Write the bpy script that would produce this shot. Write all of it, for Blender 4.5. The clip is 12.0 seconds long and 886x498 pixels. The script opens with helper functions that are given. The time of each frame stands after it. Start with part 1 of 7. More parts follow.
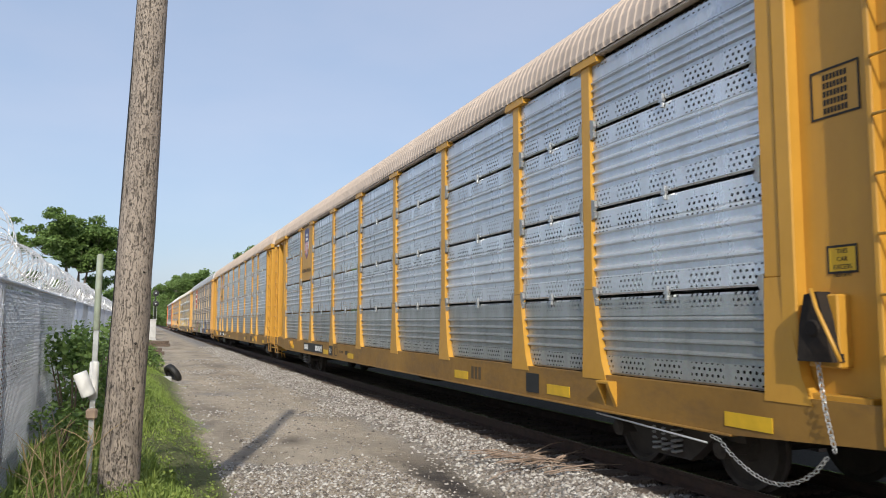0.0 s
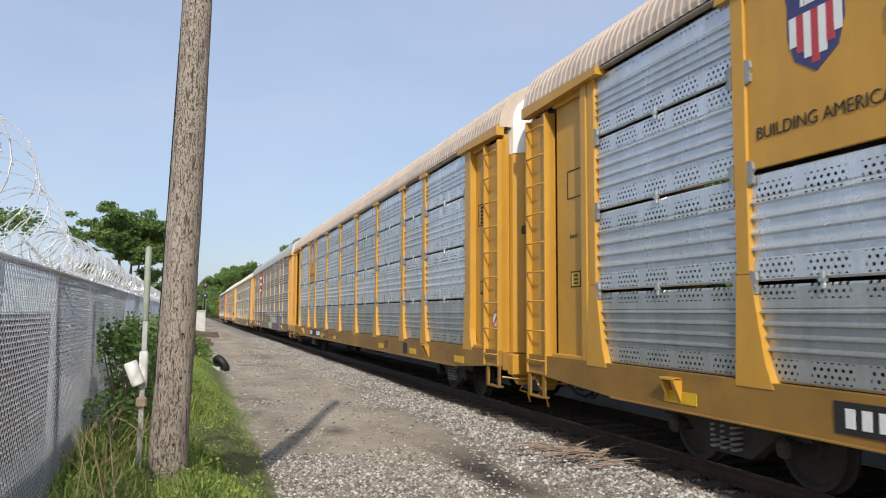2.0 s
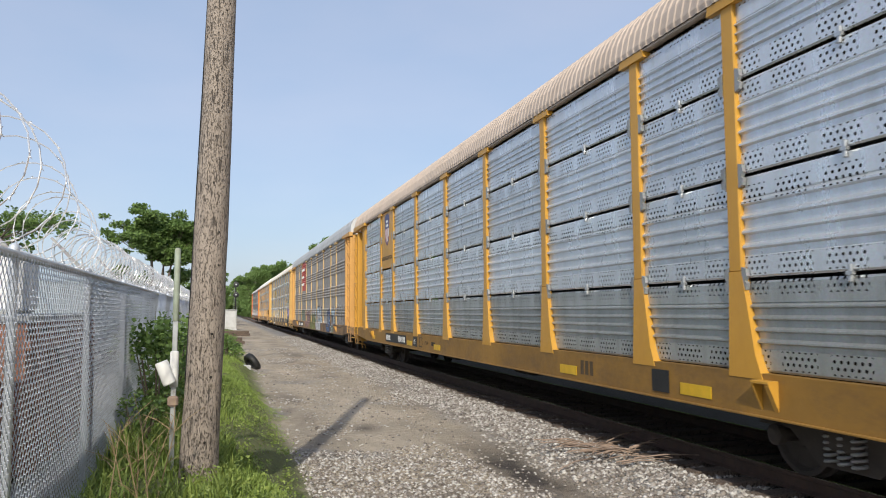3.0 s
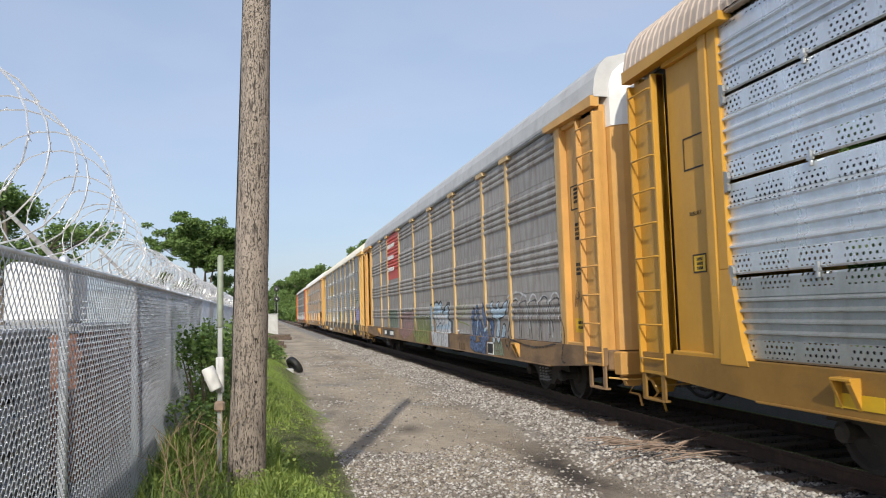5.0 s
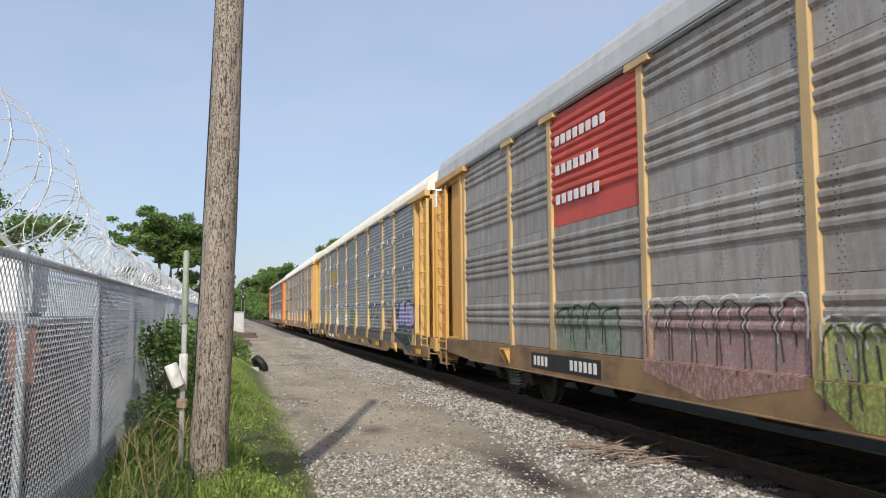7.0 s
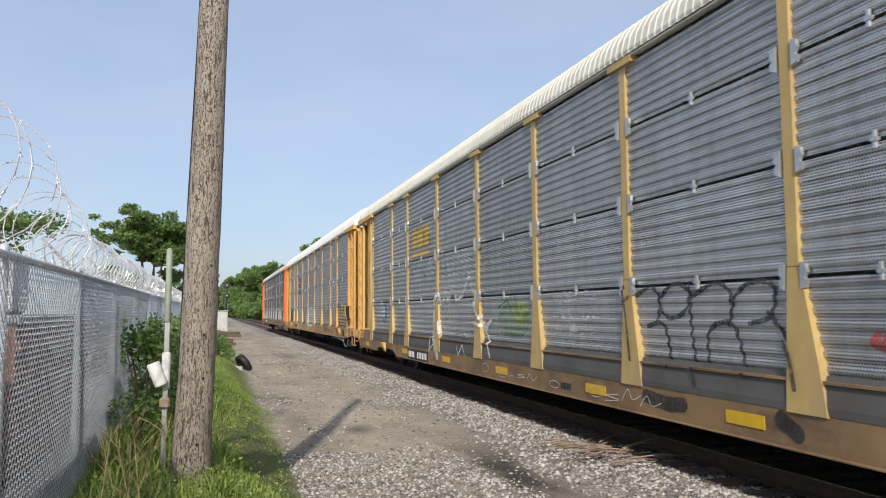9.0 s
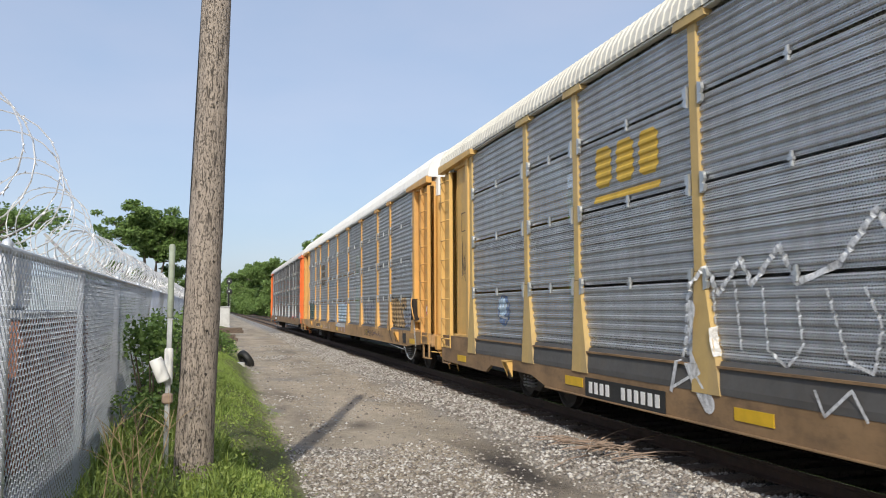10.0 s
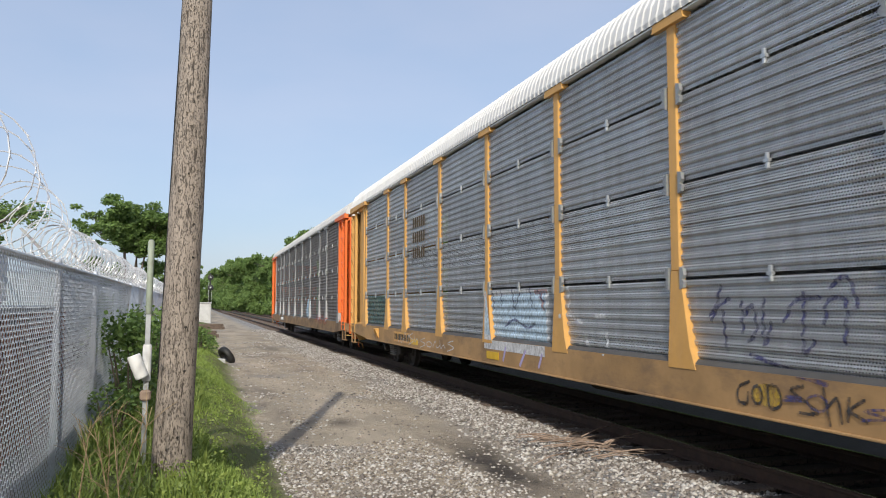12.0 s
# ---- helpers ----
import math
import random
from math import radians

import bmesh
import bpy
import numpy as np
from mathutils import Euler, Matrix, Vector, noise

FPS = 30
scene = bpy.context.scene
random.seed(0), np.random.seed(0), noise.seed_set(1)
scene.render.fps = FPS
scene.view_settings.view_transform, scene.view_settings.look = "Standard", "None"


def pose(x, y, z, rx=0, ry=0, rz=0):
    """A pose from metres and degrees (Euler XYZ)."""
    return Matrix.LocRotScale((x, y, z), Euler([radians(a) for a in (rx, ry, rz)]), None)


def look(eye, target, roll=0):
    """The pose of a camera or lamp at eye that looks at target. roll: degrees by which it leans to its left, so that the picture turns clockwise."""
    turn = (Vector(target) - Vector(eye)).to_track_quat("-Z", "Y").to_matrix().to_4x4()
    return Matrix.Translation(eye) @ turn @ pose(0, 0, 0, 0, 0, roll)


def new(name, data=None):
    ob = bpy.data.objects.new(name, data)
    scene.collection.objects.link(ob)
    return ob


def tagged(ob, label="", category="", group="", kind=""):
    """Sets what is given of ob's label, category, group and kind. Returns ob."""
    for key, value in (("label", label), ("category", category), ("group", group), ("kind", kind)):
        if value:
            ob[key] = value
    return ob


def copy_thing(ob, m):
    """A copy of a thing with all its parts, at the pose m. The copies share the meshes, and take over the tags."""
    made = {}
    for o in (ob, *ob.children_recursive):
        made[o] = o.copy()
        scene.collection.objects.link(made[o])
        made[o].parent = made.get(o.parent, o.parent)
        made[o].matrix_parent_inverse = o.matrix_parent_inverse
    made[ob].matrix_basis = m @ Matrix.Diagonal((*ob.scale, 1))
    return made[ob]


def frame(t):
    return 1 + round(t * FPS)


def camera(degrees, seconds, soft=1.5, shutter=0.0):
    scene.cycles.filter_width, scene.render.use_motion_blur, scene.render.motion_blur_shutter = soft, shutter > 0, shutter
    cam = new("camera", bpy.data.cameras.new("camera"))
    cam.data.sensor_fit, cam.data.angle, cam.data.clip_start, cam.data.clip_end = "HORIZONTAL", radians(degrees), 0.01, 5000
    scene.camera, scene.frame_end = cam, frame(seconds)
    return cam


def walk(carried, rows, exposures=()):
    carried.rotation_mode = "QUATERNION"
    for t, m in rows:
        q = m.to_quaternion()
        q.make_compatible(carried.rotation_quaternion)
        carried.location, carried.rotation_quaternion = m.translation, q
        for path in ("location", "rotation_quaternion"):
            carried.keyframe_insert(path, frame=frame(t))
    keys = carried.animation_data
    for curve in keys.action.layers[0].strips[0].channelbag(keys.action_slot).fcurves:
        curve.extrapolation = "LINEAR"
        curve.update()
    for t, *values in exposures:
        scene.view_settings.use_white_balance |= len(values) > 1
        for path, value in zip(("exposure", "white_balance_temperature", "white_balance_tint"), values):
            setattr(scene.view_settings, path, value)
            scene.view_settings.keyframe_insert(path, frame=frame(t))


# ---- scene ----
cam = camera(59.56, 12.0, soft=1.0, shutter=0.06)
PATH = [
    (0.0, pose(-0.000, 0.000, 1.850, 95.36, -0.04, -21.15)),
    (0.5, pose(0.001, -0.001, 1.849, 95.35, -0.01, -20.87)),
    (1.0, pose(0.002, -0.004, 1.849, 95.21, -0.17, -20.38)),
    (1.5, pose(0.012, -0.012, 1.846, 94.91, -0.08, -19.50)),
    (2.0, pose(0.025, -0.020, 1.847, 94.80, -0.26, -17.88)),
    (2.5, pose(0.048, -0.031, 1.850, 94.62, -0.51, -16.31)),
    (4.3, pose(0.043, -0.037, 1.859, 94.44, 2.80, -14.60)),
    (4.5, pose(0.042, -0.037, 1.859, 94.36, 2.43, -13.85)),
    (5.0, pose(0.033, -0.032, 1.862, 94.58, 1.69, -12.89)),
    (5.5, pose(0.034, -0.027, 1.858, 94.14, 1.49, -12.97)),
    (6.0, pose(0.035, -0.022, 1.855, 94.15, 0.82, -13.50)),
    (6.5, pose(0.035, -0.020, 1.856, 94.50, 0.59, -14.41)),
    (8.5, pose(0.038, -0.010, 1.853, 94.79, 0.37, -16.34)),
    (9.0, pose(0.035, -0.007, 1.852, 94.61, 0.39, -16.37)),
    (9.5, pose(0.032, -0.006, 1.851, 94.46, 0.52, -16.32)),
    (10.0, pose(0.032, -0.000, 1.852, 94.34, 0.30, -16.23)),
    (10.5, pose(0.032, -0.002, 1.852, 94.34, 0.05, -16.22)),
    (11.0, pose(0.031, -0.002, 1.854, 94.21, -0.26, -16.31)),
    (11.5, pose(0.036, 0.001, 1.853, 94.18, -0.48, -16.74)),
    (12.0, pose(0.046, 0.004, 1.856, 94.13, -0.02, -17.51)),
]
walk(cam, PATH)

# ---- light ----
SUN_EL, SUN_AZ = 31.0, 16.4  # the sun stands behind the camera, to its left
sun_dir = Vector((math.sin(radians(SUN_AZ)) * math.cos(radians(SUN_EL)), math.cos(radians(SUN_AZ)) * math.cos(radians(SUN_EL)), -math.sin(radians(SUN_EL))))
world = bpy.data.worlds.new("sky")
scene.world = world
world.use_nodes = True
sky = world.node_tree.nodes.new("ShaderNodeTexSky")
sky.sky_type, sky.sun_disc = "NISHITA", False
sky.sun_elevation, sky.sun_rotation = radians(SUN_EL), radians(180 + SUN_AZ)
sky.air_density, sky.dust_density, sky.ozone_density = 1.0, 1.6, 2.2
haze = world.node_tree.nodes.new("ShaderNodeMix")  # summer haze evens out the blue
haze.data_type = "RGBA"
haze.inputs[0].default_value = 0.62
veil = world.node_tree.nodes.new("ShaderNodeTexNoise")  # thin uneven cloud
veil.inputs["Scale"].default_value, veil.inputs["Detail"].default_value = 2.6, 5.0
stretch = world.node_tree.nodes.new("ShaderNodeMapping")
stretch.inputs["Scale"].default_value = (1, 1, 2.6)
world.node_tree.links.new(world.node_tree.nodes.new("ShaderNodeTexCoord").outputs["Generated"], stretch.inputs["Vector"])
world.node_tree.links.new(stretch.outputs[0], veil.inputs["Vector"])
tint = world.node_tree.nodes.new("ShaderNodeValToRGB")
for stop, (pos, col) in zip(tint.color_ramp.elements, ((0.36, (0.82, 1.0, 1.34, 1)), (0.64, (1.0, 1.10, 1.38, 1)))):
    stop.position, stop.color = pos, col
world.node_tree.links.new(veil.outputs["Fac"], tint.inputs[0])
lift = world.node_tree.nodes.new("ShaderNodeVectorMath")
lift.operation = "SCALE"
lift.inputs["Scale"].default_value = 3.42
world.node_tree.links.new(tint.outputs[0], lift.inputs[0])
world.node_tree.links.new(lift.outputs[0], haze.inputs[7])
world.node_tree.links.new(sky.outputs[0], haze.inputs[6])
world.node_tree.links.new(haze.outputs[2], world.node_tree.nodes["Background"].inputs[0])
world.node_tree.nodes["Background"].inputs[1].default_value = 0.15
sun = new("sun", bpy.data.lights.new("sun", "SUN"))
sun.data.energy, sun.data.angle, sun.data.color = 3.3, radians(0.9), (1.0, 0.93, 0.8)
sun.matrix_world = look((-20, -50, 40), Vector((-20, -50, 40)) + sun_dir)
scene.view_settings.exposure = 0.14


# ---- materials ----
def shader(name):
    m = bpy.data.materials.new(name)
    m.use_nodes = True
    nt = m.node_tree
    return m, nt, nt.nodes["Principled BSDF"]


def node(nt, kind, **values):
    n = nt.nodes.new(kind)
    for k, v in values.items():
        if k in n.inputs:
            n.inputs[k].default_value = v
    return n


def noise_of(nt, vector, scale, detail=5.0, rough=0.6):
    n = node(nt, "ShaderNodeTexNoise", Scale=scale, Detail=detail, Roughness=rough)
    nt.links.new(vector, n.inputs["Vector"])
    return n.outputs["Fac"]


def ramp(nt, fac, stops):
    r = nt.nodes.new("ShaderNodeValToRGB")
    while len(r.color_ramp.elements) < len(stops):
        r.color_ramp.elements.new(0.5)
    for e, (pos, col) in zip(r.color_ramp.elements, stops):
        e.position, e.color = pos, (*col, 1) if len(col) == 3 else col
    nt.links.new(fac, r.inputs[0])
    return r.outputs[0]


def mix(nt, fac, a, b):
    m = nt.nodes.new("ShaderNodeMix")
    m.data_type = "RGBA"
    for value, slot in ((fac, m.inputs[0]), (a, m.inputs[6]), (b, m.inputs[7])):
        if isinstance(value, (int, float)):
            slot.default_value = value
        elif isinstance(value, tuple):
            slot.default_value = (*value, 1)
        else:
            nt.links.new(value, slot)
    return m.outputs[2]


def calc(nt, op, a, b=0.0, c=0.0):
    m = nt.nodes.new("ShaderNodeMath")
    m.operation = op
    for value, slot in zip((a, b, c), m.inputs):
        if isinstance(value, (int, float)):
            slot.default_value = value
        else:
            nt.links.new(value, slot)
    return m.outputs[0]


def coords(nt, stretch=(1, 1, 1), world_space=False):
    """Object coordinates, or places in the world, stretched."""
    if world_space:
        src = nt.nodes.new("ShaderNodeNewGeometry").outputs["Position"]
    else:
        src = nt.nodes.new("ShaderNodeTexCoord").outputs["Object"]
    mp = nt.nodes.new("ShaderNodeMapping")
    mp.inputs["Scale"].default_value = stretch
    nt.links.new(src, mp.inputs["Vector"])
    return mp.outputs[0]


def bumped(nt, bsdf, height, strength=0.3, distance=0.01):
    b = node(nt, "ShaderNodeBump", Strength=strength, Distance=distance)
    nt.links.new(height, b.inputs["Height"])
    nt.links.new(b.outputs[0], bsdf.inputs["Normal"])


def plain(name, col, rough=0.6, metal=0.0, vary=0.25, scale=4.0, bump=0.2, dirt=None, dirt_amount=0.5, streak=(1, 1, 1), per_object=0.0):
    """Paint, steel, wood and the like: two scales of tone, dirt in patches or runs, fine relief."""
    m, nt, b = shader(name)
    v = coords(nt)
    vs = coords(nt, streak)
    big, fine = noise_of(nt, v, scale), noise_of(nt, v, scale * 14)
    dark = tuple(c * (1 - vary) for c in col)
    light = tuple(min(1, c * (1 + vary * 0.5)) for c in col)
    tone = ramp(nt, big, [(0.3, dark), (0.7, light)])
    tone = mix(nt, calc(nt, "MULTIPLY", fine, vary * 0.6), tone, tuple(c * 0.6 for c in col))
    if dirt:
        f = ramp(nt, noise_of(nt, vs, scale * 1.7, 8, 0.7), [(0.48, (0, 0, 0)), (0.72, (1, 1, 1))])
        tone = mix(nt, calc(nt, "MULTIPLY", f, dirt_amount), tone, dirt)
    if per_object:
        r = nt.nodes.new("ShaderNodeObjectInfo").outputs["Random"]
        h = node(nt, "ShaderNodeHueSaturation")
        nt.links.new(calc(nt, "MULTIPLY_ADD", r, per_object, 1 - per_object / 2), h.inputs["Value"])
        nt.links.new(tone, h.inputs["Color"])
        tone = h.outputs[0]
    nt.links.new(tone, b.inputs["Base Color"])
    nt.links.new(calc(nt, "MULTIPLY_ADD", fine, 0.3, max(0.05, rough - 0.15)), b.inputs["Roughness"])
    b.inputs["Metallic"].default_value = metal
    if bump:
        bumped(nt, b, fine, bump, 0.004)
    return m


def sheet_metal(name, col, dirt, dirt_amount, holes, metal=0.55, rough=0.42):
    """Galvanised sheet with spangle and runs of dirt; holes: '' none, 'bands' two bands of groups, 'all' over the sheet, 'few' sparse rows."""
    m, nt, b = shader(name)
    tc = nt.nodes.new("ShaderNodeTexCoord").outputs["Object"]
    v = coords(nt)
    run = coords(nt, (1, 1.3, 0.25))
    spangle = nt.nodes.new("ShaderNodeTexVoronoi")
    spangle.inputs["Scale"].default_value = 55
    nt.links.new(v, spangle.inputs["Vector"])
    tone = mix(nt, 0.16, col, spangle.outputs["Color"])
    desat = node(nt, "ShaderNodeHueSaturation", Saturation=0.55)
    nt.links.new(tone, desat.inputs["Color"])
    tone = mix(nt, noise_of(nt, v, 1.7), desat.outputs[0], tuple(c * 0.7 for c in col))
    f = ramp(nt, noise_of(nt, run, 3.5, 8, 0.7), [(0.42, (0, 0, 0)), (0.75, (1, 1, 1))])
    tone = mix(nt, calc(nt, "MULTIPLY", f, dirt_amount), tone, dirt)
    r = nt.nodes.new("ShaderNodeObjectInfo").outputs["Random"]
    h = node(nt, "ShaderNodeHueSaturation")
    nt.links.new(calc(nt, "MULTIPLY_ADD", r, 0.22, 0.89), h.inputs["Value"])
    nt.links.new(tone, h.inputs["Color"])
    nt.links.new(h.outputs[0], b.inputs["Base Color"])
    b.inputs["Metallic"].default_value = metal
    nt.links.new(calc(nt, "MULTIPLY_ADD", f, 0.25, rough), b.inputs["Roughness"])
    bumped(nt, b, noise_of(nt, v, 5), 0.12, 0.02)
    if holes:
        sep = nt.nodes.new("ShaderNodeSeparateXYZ")
        nt.links.new(tc, sep.inputs[0])
        y, z = sep.outputs["Y"], sep.outputs["Z"]
        py, pz, rad = {"bands": (0.074, 0.058, 0.0155), "all": (0.032, 0.028, 0.0082), "few": (0.075, 0.05, 0.009)}[holes]
        row = calc(nt, "FLOOR", calc(nt, "DIVIDE", z, pz))
        odd = calc(nt, "MULTIPLY", calc(nt, "MODULO", row, 2.0), 0.5)
        cy = calc(nt, "MULTIPLY", calc(nt, "SUBTRACT", calc(nt, "FRACT", calc(nt, "ADD", calc(nt, "DIVIDE", y, py), odd)), 0.5), py)
        cz = calc(nt, "MULTIPLY", calc(nt, "SUBTRACT", calc(nt, "FRACT", calc(nt, "DIVIDE", z, pz)), 0.5), pz)
        d = calc(nt, "SQRT", calc(nt, "ADD", calc(nt, "MULTIPLY", cy, cy), calc(nt, "MULTIPLY", cz, cz)))
        hole = calc(nt, "LESS_THAN", d, rad)
        if holes == "bands":
            group = calc(nt, "LESS_THAN", calc(nt, "FRACT", calc(nt, "DIVIDE", y, 0.592)), 0.75)
            low = calc(nt, "LESS_THAN", calc(nt, "ABSOLUTE", calc(nt, "SUBTRACT", z, 0.116)), 0.087)
            high = calc(nt, "LESS_THAN", calc(nt, "ABSOLUTE", calc(nt, "SUBTRACT", z, 0.812)), 0.087)
            hole = calc(nt, "MULTIPLY", hole, calc(nt, "MULTIPLY", group, calc(nt, "MAXIMUM", low, high)))
        if holes == "few":
            group = calc(nt, "LESS_THAN", calc(nt, "FRACT", calc(nt, "DIVIDE", y, 0.6)), 0.2)
            hole = calc(nt, "MULTIPLY", hole, group)
        clear = nt.nodes.new("ShaderNodeBsdfTransparent")
        both = nt.nodes.new("ShaderNodeMixShader")
        nt.links.new(hole, both.inputs[0])
        nt.links.new(b.outputs[0], both.inputs[1])
        nt.links.new(clear.outputs[0], both.inputs[2])
        nt.links.new(both.outputs[0], nt.nodes["Material Output"].inputs["Surface"])
    return m


RUST, GRIME, SOOT = (0.16, 0.07, 0.03), (0.13, 0.10, 0.07), (0.05, 0.045, 0.04)
run = (1, 1, 0.2)
YELLOW = plain("yellow_paint", (0.57, 0.30, 0.04), 0.45, vary=0.12, scale=1.1, bump=0.08, dirt=(0.4, 0.19, 0.03), dirt_amount=0.35, streak=run)
YELLOW_OLD = plain("aged_yellow_paint", (0.66, 0.36, 0.10), 0.55, vary=0.2, scale=1.2, bump=0.12, dirt=(0.42, 0.25, 0.12), dirt_amount=0.45, streak=run)
YELLOW_PALE = plain("faded_yellow_paint", (0.68, 0.42, 0.13), 0.6, vary=0.16, scale=1.2, bump=0.12, dirt=(0.36, 0.25, 0.13), dirt_amount=0.5, streak=run)
KHAKI = plain("dull_khaki_paint", (0.56, 0.39, 0.15), 0.6, vary=0.2, scale=1.6, bump=0.12, dirt=(0.33, 0.25, 0.16), dirt_amount=0.6, streak=run)
YELLOW_WORN = plain("bleached_yellow_paint", (0.60, 0.42, 0.20), 0.6, vary=0.18, scale=1.4, bump=0.12, dirt=(0.4, 0.24, 0.13), dirt_amount=0.5, streak=run)
ORANGE = plain("orange_paint", (0.82, 0.17, 0.03), 0.5, vary=0.15, scale=1.2, bump=0.1, dirt=RUST, dirt_amount=0.3, streak=run)
SILL_A = plain("dusty_yellow_sill", (0.31, 0.165, 0.03), 0.6, vary=0.3, scale=0.9, bump=0.2, dirt=(0.12, 0.07, 0.03), dirt_amount=0.85, streak=(1, 0.5, 1.2))
SILL_E = plain("tan_sill", (0.44, 0.265, 0.115), 0.75, vary=0.35, scale=1.1, bump=0.3, dirt=(0.15, 0.10, 0.065), dirt_amount=0.85, streak=(1, 0.5, 1.2))
SILL_C = plain("grimy_sill", (0.29, 0.18, 0.09), 0.8, vary=0.4, scale=1.2, bump=0.3, dirt=(0.085, 0.058, 0.04), dirt_amount=0.9, streak=(1, 0.5, 1.2))
GALV = sheet_metal("bright_galvanised_sheet", (0.78, 0.83, 0.88), (0.46, 0.47, 0.47), 0.35, "bands", metal=0.6, rough=0.27)
# bottom row of the ribbed sides: darker and rougher than the sheets above
GALV_LOWER = sheet_metal("darker_galvanised_sheet", (0.50, 0.53, 0.52), (0.27, 0.27, 0.24), 0.6, "bands", metal=0.6, rough=0.33)
GALV_WIDE = sheet_metal("dull_grey_sheet", (0.46, 0.42, 0.375), (0.20, 0.14, 0.10), 0.65, "few", metal=0.25, rough=0.55)
GALV_PERF = sheet_metal("perforated_grey_sheet", (0.60, 0.62, 0.64), (0.3, 0.28, 0.26), 0.5, "all", metal=0.6, rough=0.42)
GALV_RUST = sheet_metal("weathered_brownish_sheet", (0.24, 0.21, 0.19), (0.13, 0.085, 0.06), 0.6, "all", metal=0.3, rough=0.55)
CHANNEL = plain("grimy_grey_channel", (0.10, 0.095, 0.09), 0.7, vary=0.3, scale=1.5, bump=0.2, dirt=(0.09, 0.075, 0.06), dirt_amount=0.6)
GALV_PLAIN = sheet_metal("galvanised_frame", (0.33, 0.34, 0.35), (0.15, 0.14, 0.13), 0.5, "", metal=0.3, rough=0.5)
ROOF_TAN = plain("dusty_tan_roof", (0.56, 0.46, 0.38), 0.7, vary=0.15, scale=1.5, bump=0.1, dirt=(0.35, 0.27, 0.2), dirt_amount=0.4)
ROOF_GREY = plain("light_grey_roof", (0.55, 0.55, 0.54), 0.6, vary=0.12, scale=1.5, bump=0.1, dirt=(0.3, 0.29, 0.27), dirt_amount=0.4)
ROOF_CREAM = plain("cream_roof", (0.72, 0.69, 0.60), 0.65, vary=0.1, scale=1.5, bump=0.1, dirt=(0.42, 0.37, 0.3), dirt_amount=0.4)
ROOF_WHITE = plain("white_roof", (0.76, 0.75, 0.72), 0.6, vary=0.08, scale=1.5, bump=0.1, dirt=(0.5, 0.47, 0.42), dirt_amount=0.3)
WHITE = plain("white_paint", (0.8, 0.8, 0.78), 0.5, vary=0.06, scale=2, bump=0.05, dirt=(0.55, 0.5, 0.43), dirt_amount=0.3)
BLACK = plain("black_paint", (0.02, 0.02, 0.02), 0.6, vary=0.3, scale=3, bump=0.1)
UNDER = plain("sooty_steel", (0.035, 0.03, 0.027), 0.8, vary=0.4, scale=3, bump=0.3, dirt=(0.07, 0.05, 0.035), dirt_amount=0.6)
TRUCK = plain("dusty_cast_steel", (0.06, 0.05, 0.042), 0.85, vary=0.35, scale=4, bump=0.3, dirt=(0.05, 0.04, 0.035), dirt_amount=0.6)
UNDER.node_tree.nodes["Principled BSDF"].inputs["Specular IOR Level"].default_value = 0.1
STEEL = plain("galvanised_steel", (0.55, 0.57, 0.58), 0.4, 0.7, vary=0.2, scale=5, bump=0.1, dirt=(0.3, 0.29, 0.27), dirt_amount=0.3)
WIRE = plain("galvanised_wire", (0.61, 0.65, 0.71), 0.45, 0.3, vary=0.15, scale=6, bump=0)
RAZOR = plain("razor_wire_steel", (0.88, 0.88, 0.88), 0.3, 0.6, vary=0.15, scale=6, bump=0)
RAIL_SIDE = plain("rusty_rail", (0.075, 0.043, 0.03), 0.85, vary=0.35, scale=6, bump=0.4, dirt=(0.04, 0.03, 0.025), dirt_amount=0.6)
RAIL_TOP = plain("polished_rail_head", (0.6, 0.6, 0.6), 0.22, 1.0, vary=0.1, scale=8, bump=0)
SIGN_YELLOW = plain("yellow_sticker", (0.70, 0.43, 0.02), 0.5, vary=0.2, scale=3, bump=0)
INK = plain("black_lettering", (0.03, 0.025, 0.02), 0.7, vary=0.2, scale=5, bump=0)
SPRAY = {n: plain(n + "_spray_paint", c, 0.6, vary=0.22, scale=2.5, bump=0.1, dirt=(0.3, 0.29, 0.28), dirt_amount=0.25) for n, c in dict(
    white=(0.74, 0.75, 0.76), black=(0.025, 0.025, 0.03), blue=(0.16, 0.25, 0.46), pale_blue=(0.55, 0.70, 0.82), lilac=(0.52, 0.46, 0.76), green=(0.16, 0.30, 0.10),
    lime=(0.42, 0.50, 0.14), teal=(0.02, 0.10, 0.105), pink=(0.55, 0.32, 0.30), red=(0.55, 0.06, 0.05), navy=(0.05, 0.05, 0.16), gold=(0.65, 0.42, 0.05), tan=(0.55, 0.36, 0.16), pale_green=(0.32, 0.42, 0.30)).items()}


def worn(m, amount):
    """Paint worn thin in flecks and runs, so that what it lies on shows."""
    nt = m.node_tree
    f = ramp(nt, noise_of(nt, coords(nt, (1, 1.4, 0.7)), 16, 7, 0.75), [(0.5 - amount * 0.3, (0, 0, 0)), (0.78 - amount * 0.3, (1, 1, 1))])
    both = nt.nodes.new("ShaderNodeMixShader")
    nt.links.new(calc(nt, "MULTIPLY", f, min(1.0, 0.5 + amount)), both.inputs[0])
    nt.links.new(nt.nodes["Principled BSDF"].outputs[0], both.inputs[1])
    nt.links.new(nt.nodes.new("ShaderNodeBsdfTransparent").outputs[0], both.inputs[2])
    nt.links.new(both.outputs[0], nt.nodes["Material Output"].inputs["Surface"])


